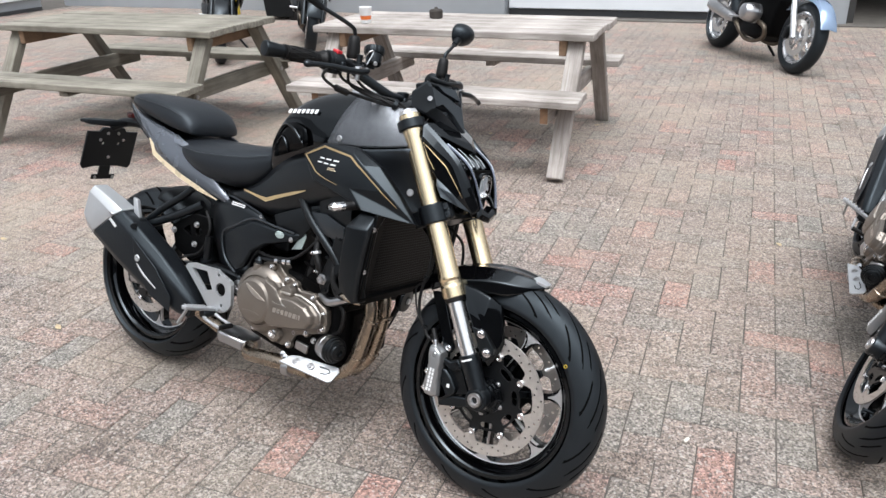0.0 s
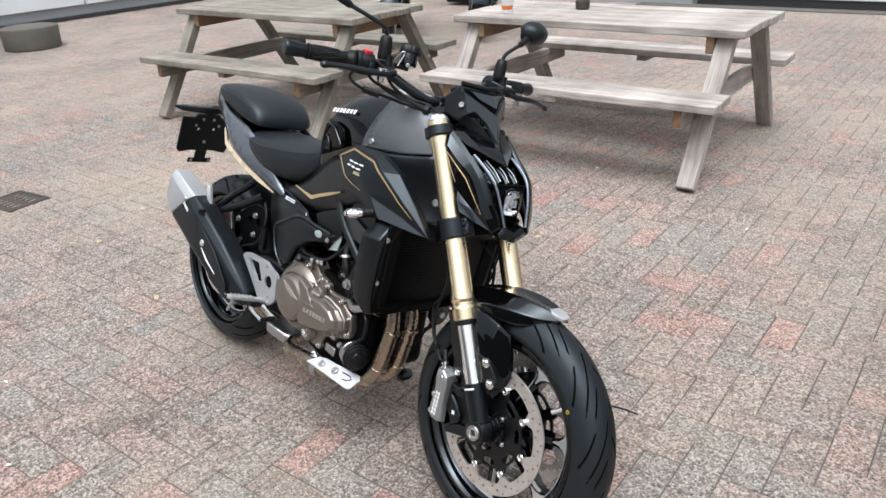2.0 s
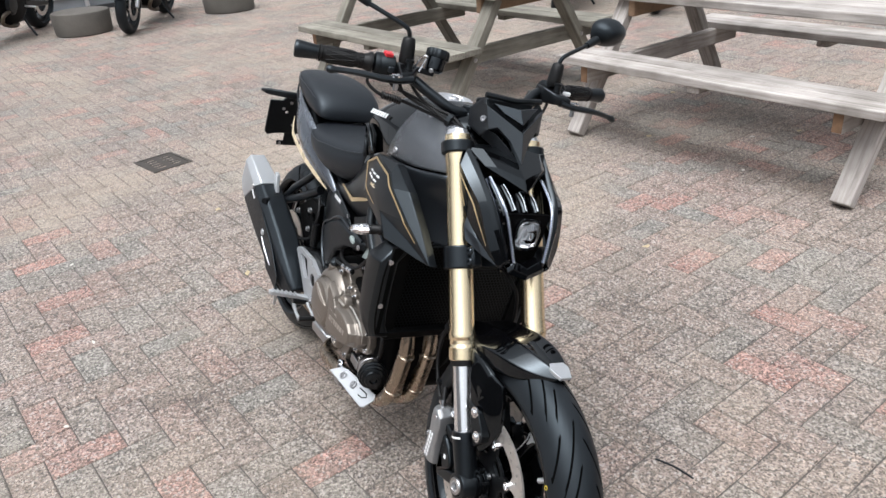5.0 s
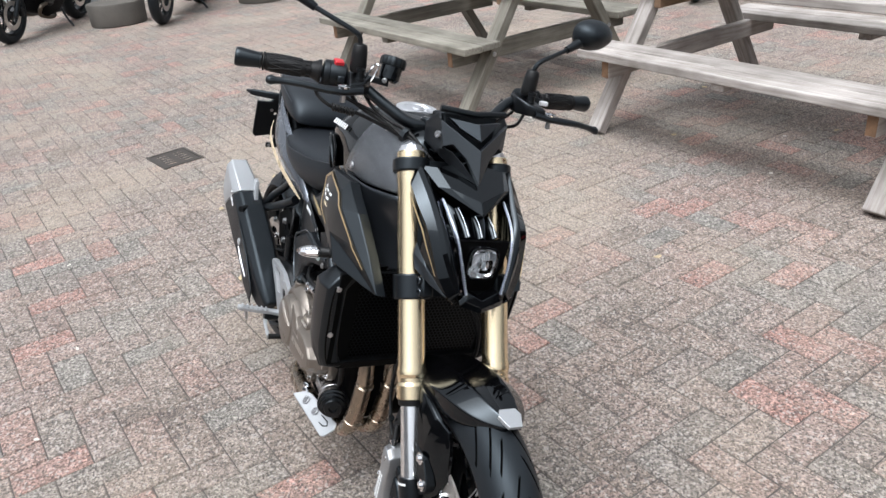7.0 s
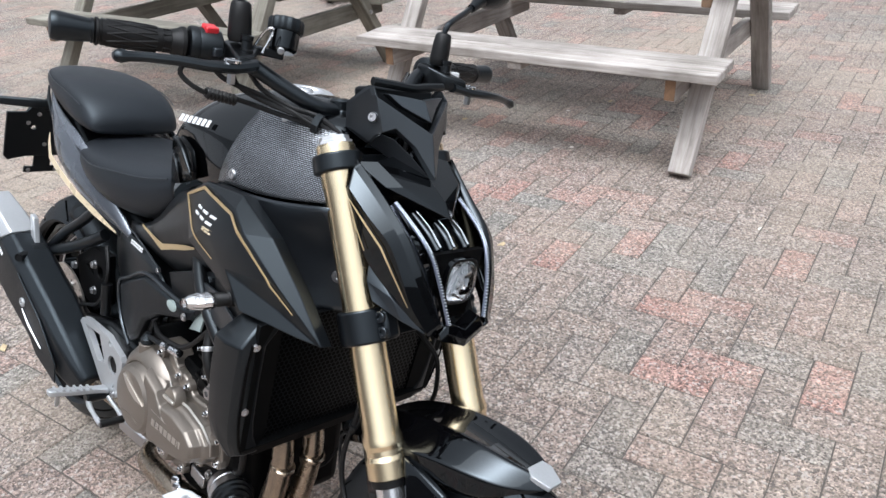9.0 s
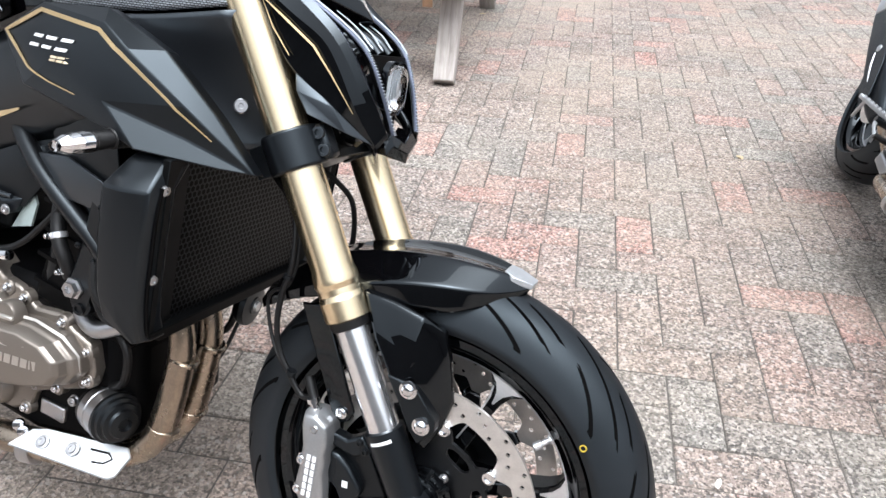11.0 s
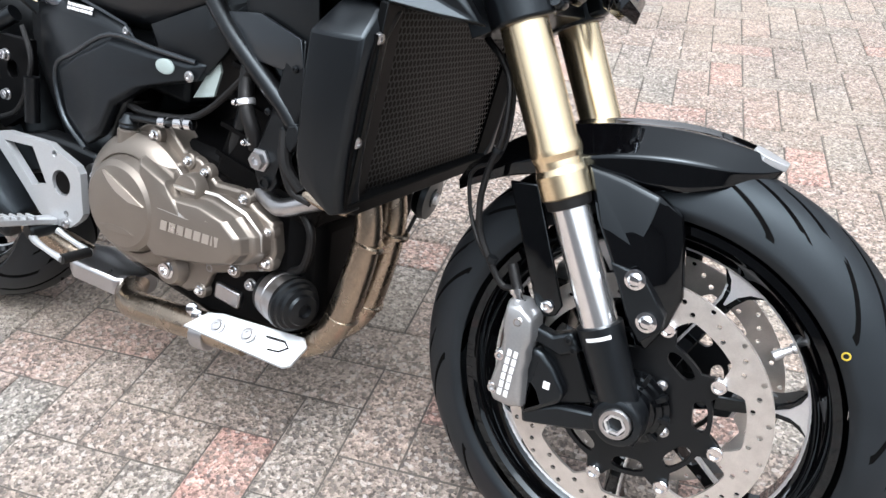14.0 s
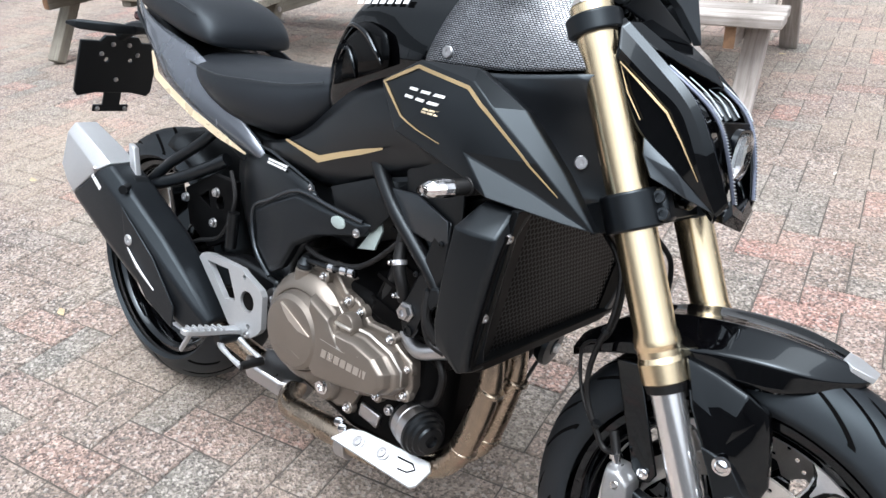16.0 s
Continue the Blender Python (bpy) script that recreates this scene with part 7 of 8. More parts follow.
outer = [(-0.204, 0.700), (-0.200, 0.478), (-0.170, 0.458), (0.170, 0.458), (0.200, 0.478), (0.204, 0.700)]
hole = [(-0.158, 0.697), (-0.152, 0.482), (0.152, 0.482), (0.158, 0.697)]
part("guard_frame", pierced(outer, [hole], 0.010, lambda a, b, d: (XM(b) + 0.004 - d + 0.009 * min(1.0, max(0.0, (abs(a) - 0.155) / 0.045)), a, b)), MESHBLACK, rad, m=BODY, bevel=0.0015)
part("radiator_neck", turned((-0.345, -0.165, 0.704), (0.3, -0.4, 1), [(0, 0.012), (0.010, 0.016), (0.013, 0.014)], 18), WHITEALU, rad, m=BODY)
for s in (-1, 1):
    rings = []
    for h, dx, du, back in ((0.699, -0.026, 0.034, -0.052), (0.691, -0.003, 0.024, -0.056), (0.663, 0.0, 0.0, -0.066), (0.60, 0.0, 0.0, -0.064), (0.53, 0.0, 0.003, -0.058), (0.497, 0.0, 0.008, -0.050), (0.466, 0.0, 0.020, -0.012)):
        x = XF(h)
        rings.append([(x + 0.002 + dx, s * (0.186 - du), h), (x + 0.002 + dx, s * (0.210 - du), h), (x - 0.005 + dx, s * (0.224 - du), h), (x + back * 0.55 + dx * 0.5, s * (0.231 - du), h), (x + back, s * (0.229 - du), h), (x + back, s * (0.170 - du), h)])
    side = part("radiator_cover", loft(rings), SATIN, rad, "satin black radiator side cover", m=BODY, bevel=0.003)
    part("cover_groove", tube([(XF(h) + 0.002, s * (0.2125 - du), h) for h, du in ((0.668, 0.003), (0.63, 0.0), (0.58, 0.001), (0.53, 0.003), (0.49, 0.010), (0.474, 0.016))], 0.0022, 6), DEEP, rad, m=BODY)
    for h in (0.664, 0.553):
        part("guard_screw", bolt((XF(h) + 0.001, s * 0.2035, h), (1, s * 0.4, -0.1), 0.0052, 0.004), STEEL, rad, m=BODY)
    # front indicators
    ind = [[], []]
    a, b = Vector((-0.377, s * 0.198, 0.712)), Vector((-0.407, s * 0.270, 0.704))
    d = (b - a).normalized()
    e1 = Vector((0.97, s * 0.06, 0.2)).normalized()
    e2 = d.cross(e1).normalized()
    sec = lambda t, w, hh: [a + d * t + e1 * w * math.cos(q) + e2 * hh * math.sin(q) for q in (2 * math.pi * i / 20 for i in range(20))]
    stem = part("indicator", loft([sec(-0.030, 0.009, 0.009), sec(0.005, 0.010, 0.010), sec(0.026, 0.011, 0.011), sec(0.032, 0.009, 0.010)]), RUBBER, bike, "clear front indicator on a black rubber stalk", m=BODY)
    part("indicator_lens", loft([sec(0.028, 0.010, 0.009), sec(0.034, 0.0150, 0.0125), sec(0.052, 0.0160, 0.0125), sec(0.064, 0.013, 0.010), sec(0.074, 0.006, 0.005)]), LENS, stem, m=BODY).visible_shadow = False
    part("indicator_reflector", loft([[p for k, p in enumerate(sec(t, w, hh)) if k % 2 == 0] for t, w, hh in ((0.030, 0.008, 0.007), (0.036, 0.0132, 0.0105), (0.048, 0.0138, 0.0105), (0.058, 0.0118, 0.0090), (0.068, 0.006, 0.0045))]), REFLECT, stem, m=BODY, smooth=False)
    for k in range(6):
        part("stalk_rib", loft([sec(-0.022 + 0.006 * k, 0.0115, 0.0115), sec(-0.020 + 0.006 * k, 0.0125, 0.0125), sec(-0.018 + 0.006 * k, 0.0115, 0.0115)]), RUBBER, stem, m=BODY)
part("lower_hose", tube([(-0.52, -0.115, 0.43), (-0.475, -0.135, 0.425), (-0.435, -0.135, 0.44), (-0.39, -0.13, 0.458)], 0.012, 12), STEEL, rad, "bright coolant pipe", m=BODY)
part("sensor", tube([(-0.425, -0.15, 0.458), (-0.395, -0.152, 0.452), (-0.365, -0.145, 0.450)], 0.006, 10), PIPE, rad, m=BODY)
part("sensor_loom", tube([(-0.46, -0.15, 0.53), (-0.452, -0.156, 0.49), (-0.43, -0.152, 0.462)], 0.008, 10), RUBBER, rad, m=BODY)
horn = part("horn", turned((-0.385, 0.075, 0.425), (1, 0.1, -0.15), [(0, 0.030), (0.012, 0.036), (0.020, 0.034), (0.022, 0.015), (0.024, 0.014)], 28), SATIN, bike, "black disc horn", m=BODY)
part("horn_bolt", turned((-0.363, 0.077, 0.4215), (1, 0.1, -0.15), [(0, 0.009), (0.006, 0.008)], 14), ALU, horn, m=BODY)
part("horn_wire", tube([(-0.38, 0.06, 0.395), (-0.40, 0.03, 0.33), (-0.45, 0.0, 0.31)], 0.003, 6), RUBBER, horn, m=BODY)

# -- exhaust --
def header(u, first):
    pts = [(-0.405, u, 0.500), (-0.375, u, 0.465), (-0.366, u, 0.400), (-0.389, u - 0.002, 0.296), (-0.412, u - 0.004, 0.250), (-0.450, u - 0.006, 0.218), (-0.51, u - 0.012 if first else -0.085, 0.204), (-0.58, -0.115, 0.203)]
    p = part("header_pipe", tube(pts, 0.0175, 20, 8, radii=[0.0165, 0.0165, 0.0185, 0.0215, 0.020, 0.0175, 0.018, 0.020]), PIPE, bike, "heat-tinted steel header pipe", m=BODY)
    for h, x, r in ((0.400, -0.3595, 0.0205), (0.287, -0.391, 0.0235)):
        part("pipe_joint", turned((x, u - 0.001, h), (-0.28, 0, -1), [(0, r - 0.003), (0.002, r), (0.006, r), (0.008, r - 0.003)], 24), PIPE, p, m=BODY)
    return p


first = header(-0.092, True)
header(-0.030, False)
part("collector", tube([(-0.53, -0.122, 0.206), (-0.60, -0.134, 0.208), (-0.68, -0.132, 0.200), (-0.755, -0.122, 0.189), (-0.790, -0.100, 0.187), (-0.815, -0.065, 0.189)], 0.0225, 20, 8), PIPE, bike, "heat-tinted collector pipe", m=BODY)
silent = part("exhaust_box", loft([[(x, u + du, h + dh) for du, dh in ((-w, -0.016), (-w * 0.6, -0.022), (w * 0.6, -0.022), (w, -0.016), (w, 0.012), (w * 0.6, 0.018), (-w * 0.6, 0.018), (-w, 0.012))] for x, u, h, w in ((-0.795, -0.062, 0.192, 0.022), (-0.815, -0.064, 0.194, 0.044), (-0.895, -0.076, 0.206, 0.046), (-0.915, -0.084, 0.212, 0.028))]), STEEL, bike, "dull steel exhaust box under the engine", m=BODY, bevel=0.004)
part("link_pipe", tube([(-0.905, -0.084, 0.212), (-0.945, -0.105, 0.236), (-0.99, -0.148, 0.284)], 0.021, 18, 6), PIPE, silent, "heat-tinted link pipe", m=BODY)
part("pipe_clamp", turned((-0.585, -0.132, 0.202), (-1, -0.05, -0.08), [(0, 0.0245), (0.002, 0.026), (0.022, 0.026), (0.024, 0.0245)], 24), STEEL, bike, "steel pipe clamp", m=BODY)
for k in range(3):
    part("clamp_screw", turned((-0.588 - 0.016 * k, -0.148 + 0.006 * k, 0.228 + 0.003 * k), (0.6, -0.8, 0.2), [(-0.012, 0.004), (0.0, 0.0055), (0.001, 0.0085), (0.008, 0.0085), (0.009, 0.005)], 10), CHROME, bike, m=BODY)
guard = part("pipe_guard", plate([(-0.594, -0.181, 0.231), (-0.576, -0.150, 0.247), (-0.556, -0.142, 0.249), (-0.434, -0.117, 0.245), (-0.424, -0.124, 0.236), (-0.434, -0.146, 0.212), (-0.442, -0.152, 0.209)], (0, 0.003, -0.0035)), WHITEALU, bike, "bright aluminium pipe guard with two screws", m=BODY, bevel=0.0018)
UPOUT = Vector((0.05, -0.68, 0.72)).normalized()
for p in ((-0.551, -0.158, 0.2365), (-0.506, -0.1475, 0.2345)):
    part("guard_bolt", turned(p, UPOUT, [(0, 0.0105), (0.0015, 0.0105), (0.002, 0.0070), (0.005, 0.0066), (0.005, 0.0036), (0.003, 0.0034)], 16), STEEL, guard, m=BODY)
part("guard_slot", ribbon([Vector(p) + UPOUT * 0.0008 for p in ((-0.482, -0.1370, 0.2365), (-0.455, -0.1305, 0.2350), (-0.447, -0.1330, 0.2290), (-0.457, -0.1400, 0.2225), (-0.474, -0.1440, 0.2220))], 0.0028, UPOUT), DEEP, guard, m=BODY)

AX = (Vector((-1.40, -0.188, 0.512)) - Vector((-0.975, -0.152, 0.276)))
A0, AD = Vector((-0.975, -0.152, 0.276)), AX.normalized()
AU = (Vector((0, 0, 1)) - AD * AD.z).normalized()
AS = AD.cross(AU).normalized()


def can_ring(t, hw, hh, cut=0.35, slant=0.0):
    pts = []
    for a, b in ((-1, -1 + cut), (-1, 1 - cut), (-1 + cut, 1), (1 - cut, 1), (1, 1 - cut), (1, -1 + cut), (1 - cut, -1), (-1 + cut, -1)):
        pts.append(A0 + AD * (t + slant * b) + AS * hw * a + AU * hh * b)
    return pts


can = part("silencer", loft([can_ring(-0.01, 0.026, 0.028), can_ring(0.03, 0.036, 0.042), can_ring(0.09, 0.043, 0.056), can_ring(0.18, 0.047, 0.070), can_ring(0.30, 0.047, 0.075), can_ring(0.412, 0.045, 0.074, slant=-0.032)]), TEXTURED, bike, "matt black silencer with a bright end cap", m=BODY, bevel=0.006, seg=3)
part("end_cap", loft([can_ring(0.413, 0.0445, 0.0735, slant=-0.032), can_ring(0.46, 0.042, 0.069, slant=-0.018), can_ring(0.515, 0.036, 0.058, slant=0.012), can_ring(0.517, 0.028, 0.044, slant=0.010), can_ring(0.47, 0.022, 0.034)]), WHITEALU, can, "bright brushed end cap", m=BODY, bevel=0.003)
side = -1 if AS.y > 0 else 1
on_can = lambda t, b, k=0.0: A0 + AD * t + AS * side * (0.0475 + k) + AU * b
part("can_bolt", turned(on_can(0.232, 0.010), AS * side, [(0, 0.011), (0.004, 0.011), (0.006, 0.009), (0.006, 0.004), (0.003, 0.0035)], 16), WHITEALU, can, m=BODY)
part("can_facet", slab([on_can(t, b, 0.0025) for t, b in ((0.285, 0.050), (0.225, -0.020), (0.13, -0.052), (0.04, -0.040), (0.06, 0.0), (0.16, 0.035))], 0.003), TEXTURED, can, m=BODY, bevel=0.0015)
part("can_slot", tube([on_can(0.225, -0.004, 0.004), on_can(0.18, -0.014, 0.004), on_can(0.12, -0.016, 0.004)], 0.0030, 8, radii=[0.0014, 0.0034, 0.0012]), STEEL, can, m=BODY)
part("can_marking", glyphs(on_can(0.395, 0.030, 0.0), -AD - AU * 0.15, AU, 0.010, 5, AS * side, gap=0.15, fill=0.6), WHITE, can, "small white lettering bars", m=BODY)
part("can_rivet", turned(on_can(0.395, 0.050), AS * side, [(0, 0.006), (0.003, 0.004)], 12), STEEL, can, m=BODY)
part("can_bracket", slab([(-1.275, -0.165, 0.565), (-1.255, -0.165, 0.560), (-1.225, -0.170, 0.470), (-1.245, -0.172, 0.462)], 0.012), WHITEALU, can, "bright hanger bracket", m=BODY, bevel=0.003)
part("hanger_mount", turned((-1.235, -0.150, 0.487), (0, -1, 0), [(0, 0.018), (0.026, 0.018), (0.030, 0.012), (0.030, 0.006)], 20), PLASTIC, can, m=BODY)

# -- rear: subframe, swing arm, pegs, stand --
for s in (-1, 1):
    part("subframe_tube", tube([(-1.245, s * 0.130, 0.492), (-1.18, s * 0.125, 0.545), (-1.11, s * 0.112, 0.595), (-1.06, s * 0.100, 0.640)], 0.011, 12), SATIN, bike, "satin black pillion peg hanger tube", m=BODY)
    part("subframe_tube", tube([(-1.240, s * 0.130, 0.484), (-1.15, s * 0.125, 0.520), (-1.07, s * 0.112, 0.560), (-1.03, s * 0.10, 0.585)], 0.013, 12), SATIN, bike, "satin black pillion peg hanger tube", m=BODY)
    part("swing_arm", loft([[(x, s * (0.105 + y), h + z) for y, z in ((-0.016, -w), (0.016, -w), (0.016, w), (-0.016, w))] for x, h, w in ((-0.83, 0.375, 0.035), (-0.95, 0.385, 0.034), (-1.10, 0.345, 0.030), (-1.24, 0.300, 0.027), (-1.34, 0.290, 0.024))]), BLACKMETAL, bike, "black swing arm", m=BODY, bevel=0.008)
    part("arm_pivot", turned((-0.83, s * 0.118, 0.375), (0, s, 0), [(0, 0.022), (0.008, 0.022), (0.010, 0.016), (0.010, 0.009), (0.004, 0.008)], 20), STEEL, bike, m=BODY)
    part("rear_axle_nut", turned((-1.295, s * 0.12, 0.2945), (0, s, 0), [(0, 0.020), (0.004, 0.020), (0.005, 0.014), (0.016, 0.014), (0.016, 0.008)], 8), STEEL, bike, m=BODY)
    part("pillion_peg", tube([(-1.235, s * 0.16, 0.487), (-1.225, s * 0.185, 0.488), (-1.20, s * 0.215, 0.49)], 0.009, 10), BLACKMETAL, bike, m=BODY)
    # rider's peg plate
    peg = part("peg_plate", pierced([(-1.030, 0.396), (-1.020, 0.408), (-0.996, 0.414), (-0.896, 0.416), (-0.884, 0.410), (-0.838, 0.394), (-0.831, 0.384), (-0.828, 0.322), (-0.836, 0.310), (-0.858, 0.293), (-0.900, 0.286), (-0.926, 0.298), (-0.958, 0.330), (-0.974, 0.345)], [[(-1.002, 0.399), (-0.935, 0.403), (-0.908, 0.350), (-0.942, 0.341)], circle((-0.874, 0.360), 0.0200, 24), circle((-0.886, 0.403), 0.0055, 12), circle((-0.866, 0.313), 0.0055, 12)], 0.012 * -s, lambda a, b, d: (a, s * 0.150 + d, b)), WHITEALU, bike, "bright aluminium footpeg plate", m=BODY, bevel=0.003)
    part("plate_boss", turned((-0.874, s * 0.134, 0.360), (0, s, 0), [(0, 0.019), (0.012, 0.017), (0.012, 0.007)], 20), DEEP, peg, m=BODY)
    part("foot_peg", loft([[(x + dx, s * u, h + dz) for dx, dz in ((-w, -0.006), (w, -0.006), (w, 0.006), (-w, 0.006))] for x, u, h, w in ((-0.895, 0.150, 0.296, 0.012), (-0.895, 0.175, 0.301, 0.009), (-0.893, 0.235, 0.314, 0.0105), (-0.893, 0.262, 0.320, 0.010), (-0.893, 0.268, 0.321, 0.006))]), WHITEALU, peg, "bright ribbed footpeg", m=BODY, bevel=0.003)
    for k in range(6):
        part("peg_rib", block((-0.894, s * (0.188 + 0.013 * k), 0.3105 + 0.0027 * k), (0.020, 0.004, 0.005)), WHITEALU, peg, m=BODY)
    part("peg_feeler", tube([(-0.900, s * 0.245, 0.312), (-0.930, s * 0.235, 0.280), (-0.958, s * 0.226, 0.250)], 0.0046, 8), WHITEALU, peg, m=BODY)
    part("peg_bolt", bolt((-0.866, s * 0.151, 0.298), (0, s, 0), 0.006, 0.005), STEEL, peg, m=BODY)
    pedal = part("foot_lever", tube([(-0.900, s * 0.165, 0.292), (-0.892, s * 0.188, 0.279), (-0.855, s * 0.194, 0.271), (-0.819, s * 0.195, 0.266)], 0.006, 12, radii=[0.008, 0.0062, 0.0042, 0.0056]), WHITEALU, bike, "bright forked foot lever with a rubber toe piece", m=BODY)
    part("lever_arm", tube([(-0.890, s * 0.150, 0.282), (-0.855, s * 0.149, 0.272), (-0.817, s * 0.149, 0.265)], 0.0055, 12, radii=[0.006, 0.0040, 0.0056]), WHITEALU, pedal, m=BODY)
    part("lever_toe", rod((-0.8175, s * 0.150, 0.265), (-0.819, s * 0.196, 0.266), 0.0078), RUBBER, pedal, m=BODY)
    part("lever_pivot", turned((-0.898, s * 0.140, 0.286), (0, s, 0), [(0, 0.013), (0.050, 0.013), (0.053, 0.010), (0.053, 0.005)], 18), BLACKMETAL, pedal, m=BODY)
hug = []
for i in range(15):
    a = radians(18 + 112 * i / 14)
    hug.append([(RC[0] + r * math.cos(a), u, RC[2] + r * math.sin(a)) for u, r in ((-0.086, 0.268), (-0.080, 0.292), (-0.05, 0.304), (0, 0.308), (0.05, 0.304), (0.080, 0.292), (0.086, 0.268))])
skin("hugger", hug[:9], PLASTIC, bike, "matt black rear tyre hugger", sub=1)
part("caliper_rear", block((-1.19, -0.098, 0.335), (0.075, 0.05, 0.05), Matrix.Rotation(0.3, 4, "Y")), BLACKMETAL, bike, "small black rear brake caliper", m=BODY, bevel=0.01)
part("shock", turned((-0.93, 0.02, 0.36), (0.35, 0, 1), [(0, 0.02), (0.03, 0.03), (0.15, 0.03), (0.17, 0.022), (0.24, 0.022)], 20), BLACKMETAL, bike, m=BODY)
coil = [(-0.93 + 0.35 * 0.94 * t * 0.2 + 0.034 * math.cos(12 * math.pi * t), 0.02 + 0.034 * math.sin(12 * math.pi * t), 0.38 + 0.19 * t) for t in (i / 60 for i in range(61))]
part("shock_spring", tube(coil, 0.005, 8, 2), GREYSATIN, bike, m=BODY)
for k, (x, h) in enumerate(((-1.02, 0.525), (-1.03, 0.462), (-1.12, 0.49))):
    part("bracket_bolt", bolt((x, -0.125 + 0.004 * (k % 2), h), (0, -1, 0), 0.0075, 0.008), STEEL, bike, m=BODY)
part("rear_bracket", pierced([(-1.15, 0.50), (-1.06, 0.55), (-0.99, 0.55), (-0.99, 0.44), (-1.06, 0.40), (-1.13, 0.43)], [[(-1.10, 0.495), (-1.07, 0.515), (-1.06, 0.48)], circle((-1.03, 0.50), 0.014, 14)], 0.016, lambda a, b, d: (a, -0.110 + d, b)), DEEP, bike, m=BODY, bevel=0.003)
part("brake_line", tube([(-1.16, -0.115, 0.36), (-1.08, -0.125, 0.41), (-1.0, -0.125, 0.445), (-0.97, -0.12, 0.52), (-1.0, -0.11, 0.57)], 0.0042, 8), RUBBER, bike, m=BODY)
part("master_cylinder", rod((-0.972, -0.122, 0.43), (-0.968, -0.122, 0.50), 0.011), BLACKMETAL, bike, m=BODY)
part("chain_guard", block((-1.07, 0.125, 0.42), (0.36, 0.02, 0.05), Matrix.Rotation(-0.18, 4, "Y")), PLASTIC, bike, m=BODY, bevel=0.008)
stand = part("side_stand", tube([(-0.74, 0.10, 0.235), (-0.70, 0.17, 0.175), (-0.655, 0.262, 0.085)], 0.011, 12), BLACKMETAL, bike, "black side stand, swung down", m=BODY)
part("stand_foot", turned((-0.655, 0.262, 0.0775), (0, -0.267, 0.964), [(0, 0.026), (0.008, 0.026), (0.012, 0.014)], 18), BLACKMETAL, stand, m=BODY)

# the same model again, parked facing the yard
copy_thing(bike, pose(0.722, 0.80, 0, 0, 0, -85) @ pose(0, 0, 0, -23, 0, 0))

# ---- other parked motorcycles; front contact at the origin, x ahead ----
SILVER = mat("silver_wheel_paint", (0.58, 0.59, 0.61), 0.28, metal=0.8, var=0.06)
PALEBLUE = mat("pale_blue_metallic_paint", (0.24, 0.33, 0.47), 0.2, metal=0.4, var=0.06, coat=0.6)
REDPAINT = mat("red_gloss_paint", (0.42, 0.015, 0.02), 0.12, var=0.08, coat=0.6)


def plain_wheel(e, x, R, half, rim_paint, spokes):
    """Tyre on a cast rim with a hub, spokes and a disc."""
    c = (x, 0, R)
    rim = part("wheel", ring_mesh(c, [(-half * 0.72, R * 0.74), (-half * 0.72, R * 0.68), (-half * 0.4, R * 0.63), (half * 0.4, R * 0.63), (half * 0.72, R * 0.68), (half * 0.72, R * 0.74)], 56), rim_paint, e)
    rows = [(half * math.sin(a), R - half * 0.85 * (1 - math.cos(a))) for a in (radians(-90 + 15 * i) for i in range(13))]
    part("tyre", ring_mesh(c, [(-half * 0.80, R * 0.73)] + rows + [(half * 0.80, R * 0.73)], 72), TYRE, rim, angle=radians(60))
    part("hub", turned((x, -0.06, R), (0, 1, 0), [(0, 0.035), (0.01, 0.045), (0.06, 0.032), (0.11, 0.045), (0.12, 0.035)], 20), rim_paint, rim)
    for k in range(spokes):
        a = 2 * math.pi * k / spokes + 0.3
        for y in (-0.018, 0.018):
            part("spoke", rod((x + 0.03 * math.cos(a), y * 1.8, R + 0.03 * math.sin(a)), (x + R * 0.66 * math.cos(a + y * 6), y, R + R * 0.66 * math.sin(a + y * 6)), 0.011, 0.009, 8), rim_paint, rim)
    for y in (-0.062, 0.058):
        part("brake_disc", ring_mesh((x, y, R), [(0, 0.155), (0.004, 0.155), (0.004, 0.105), (0, 0.105)], 48), DISCSTEEL, rim)
    return rim


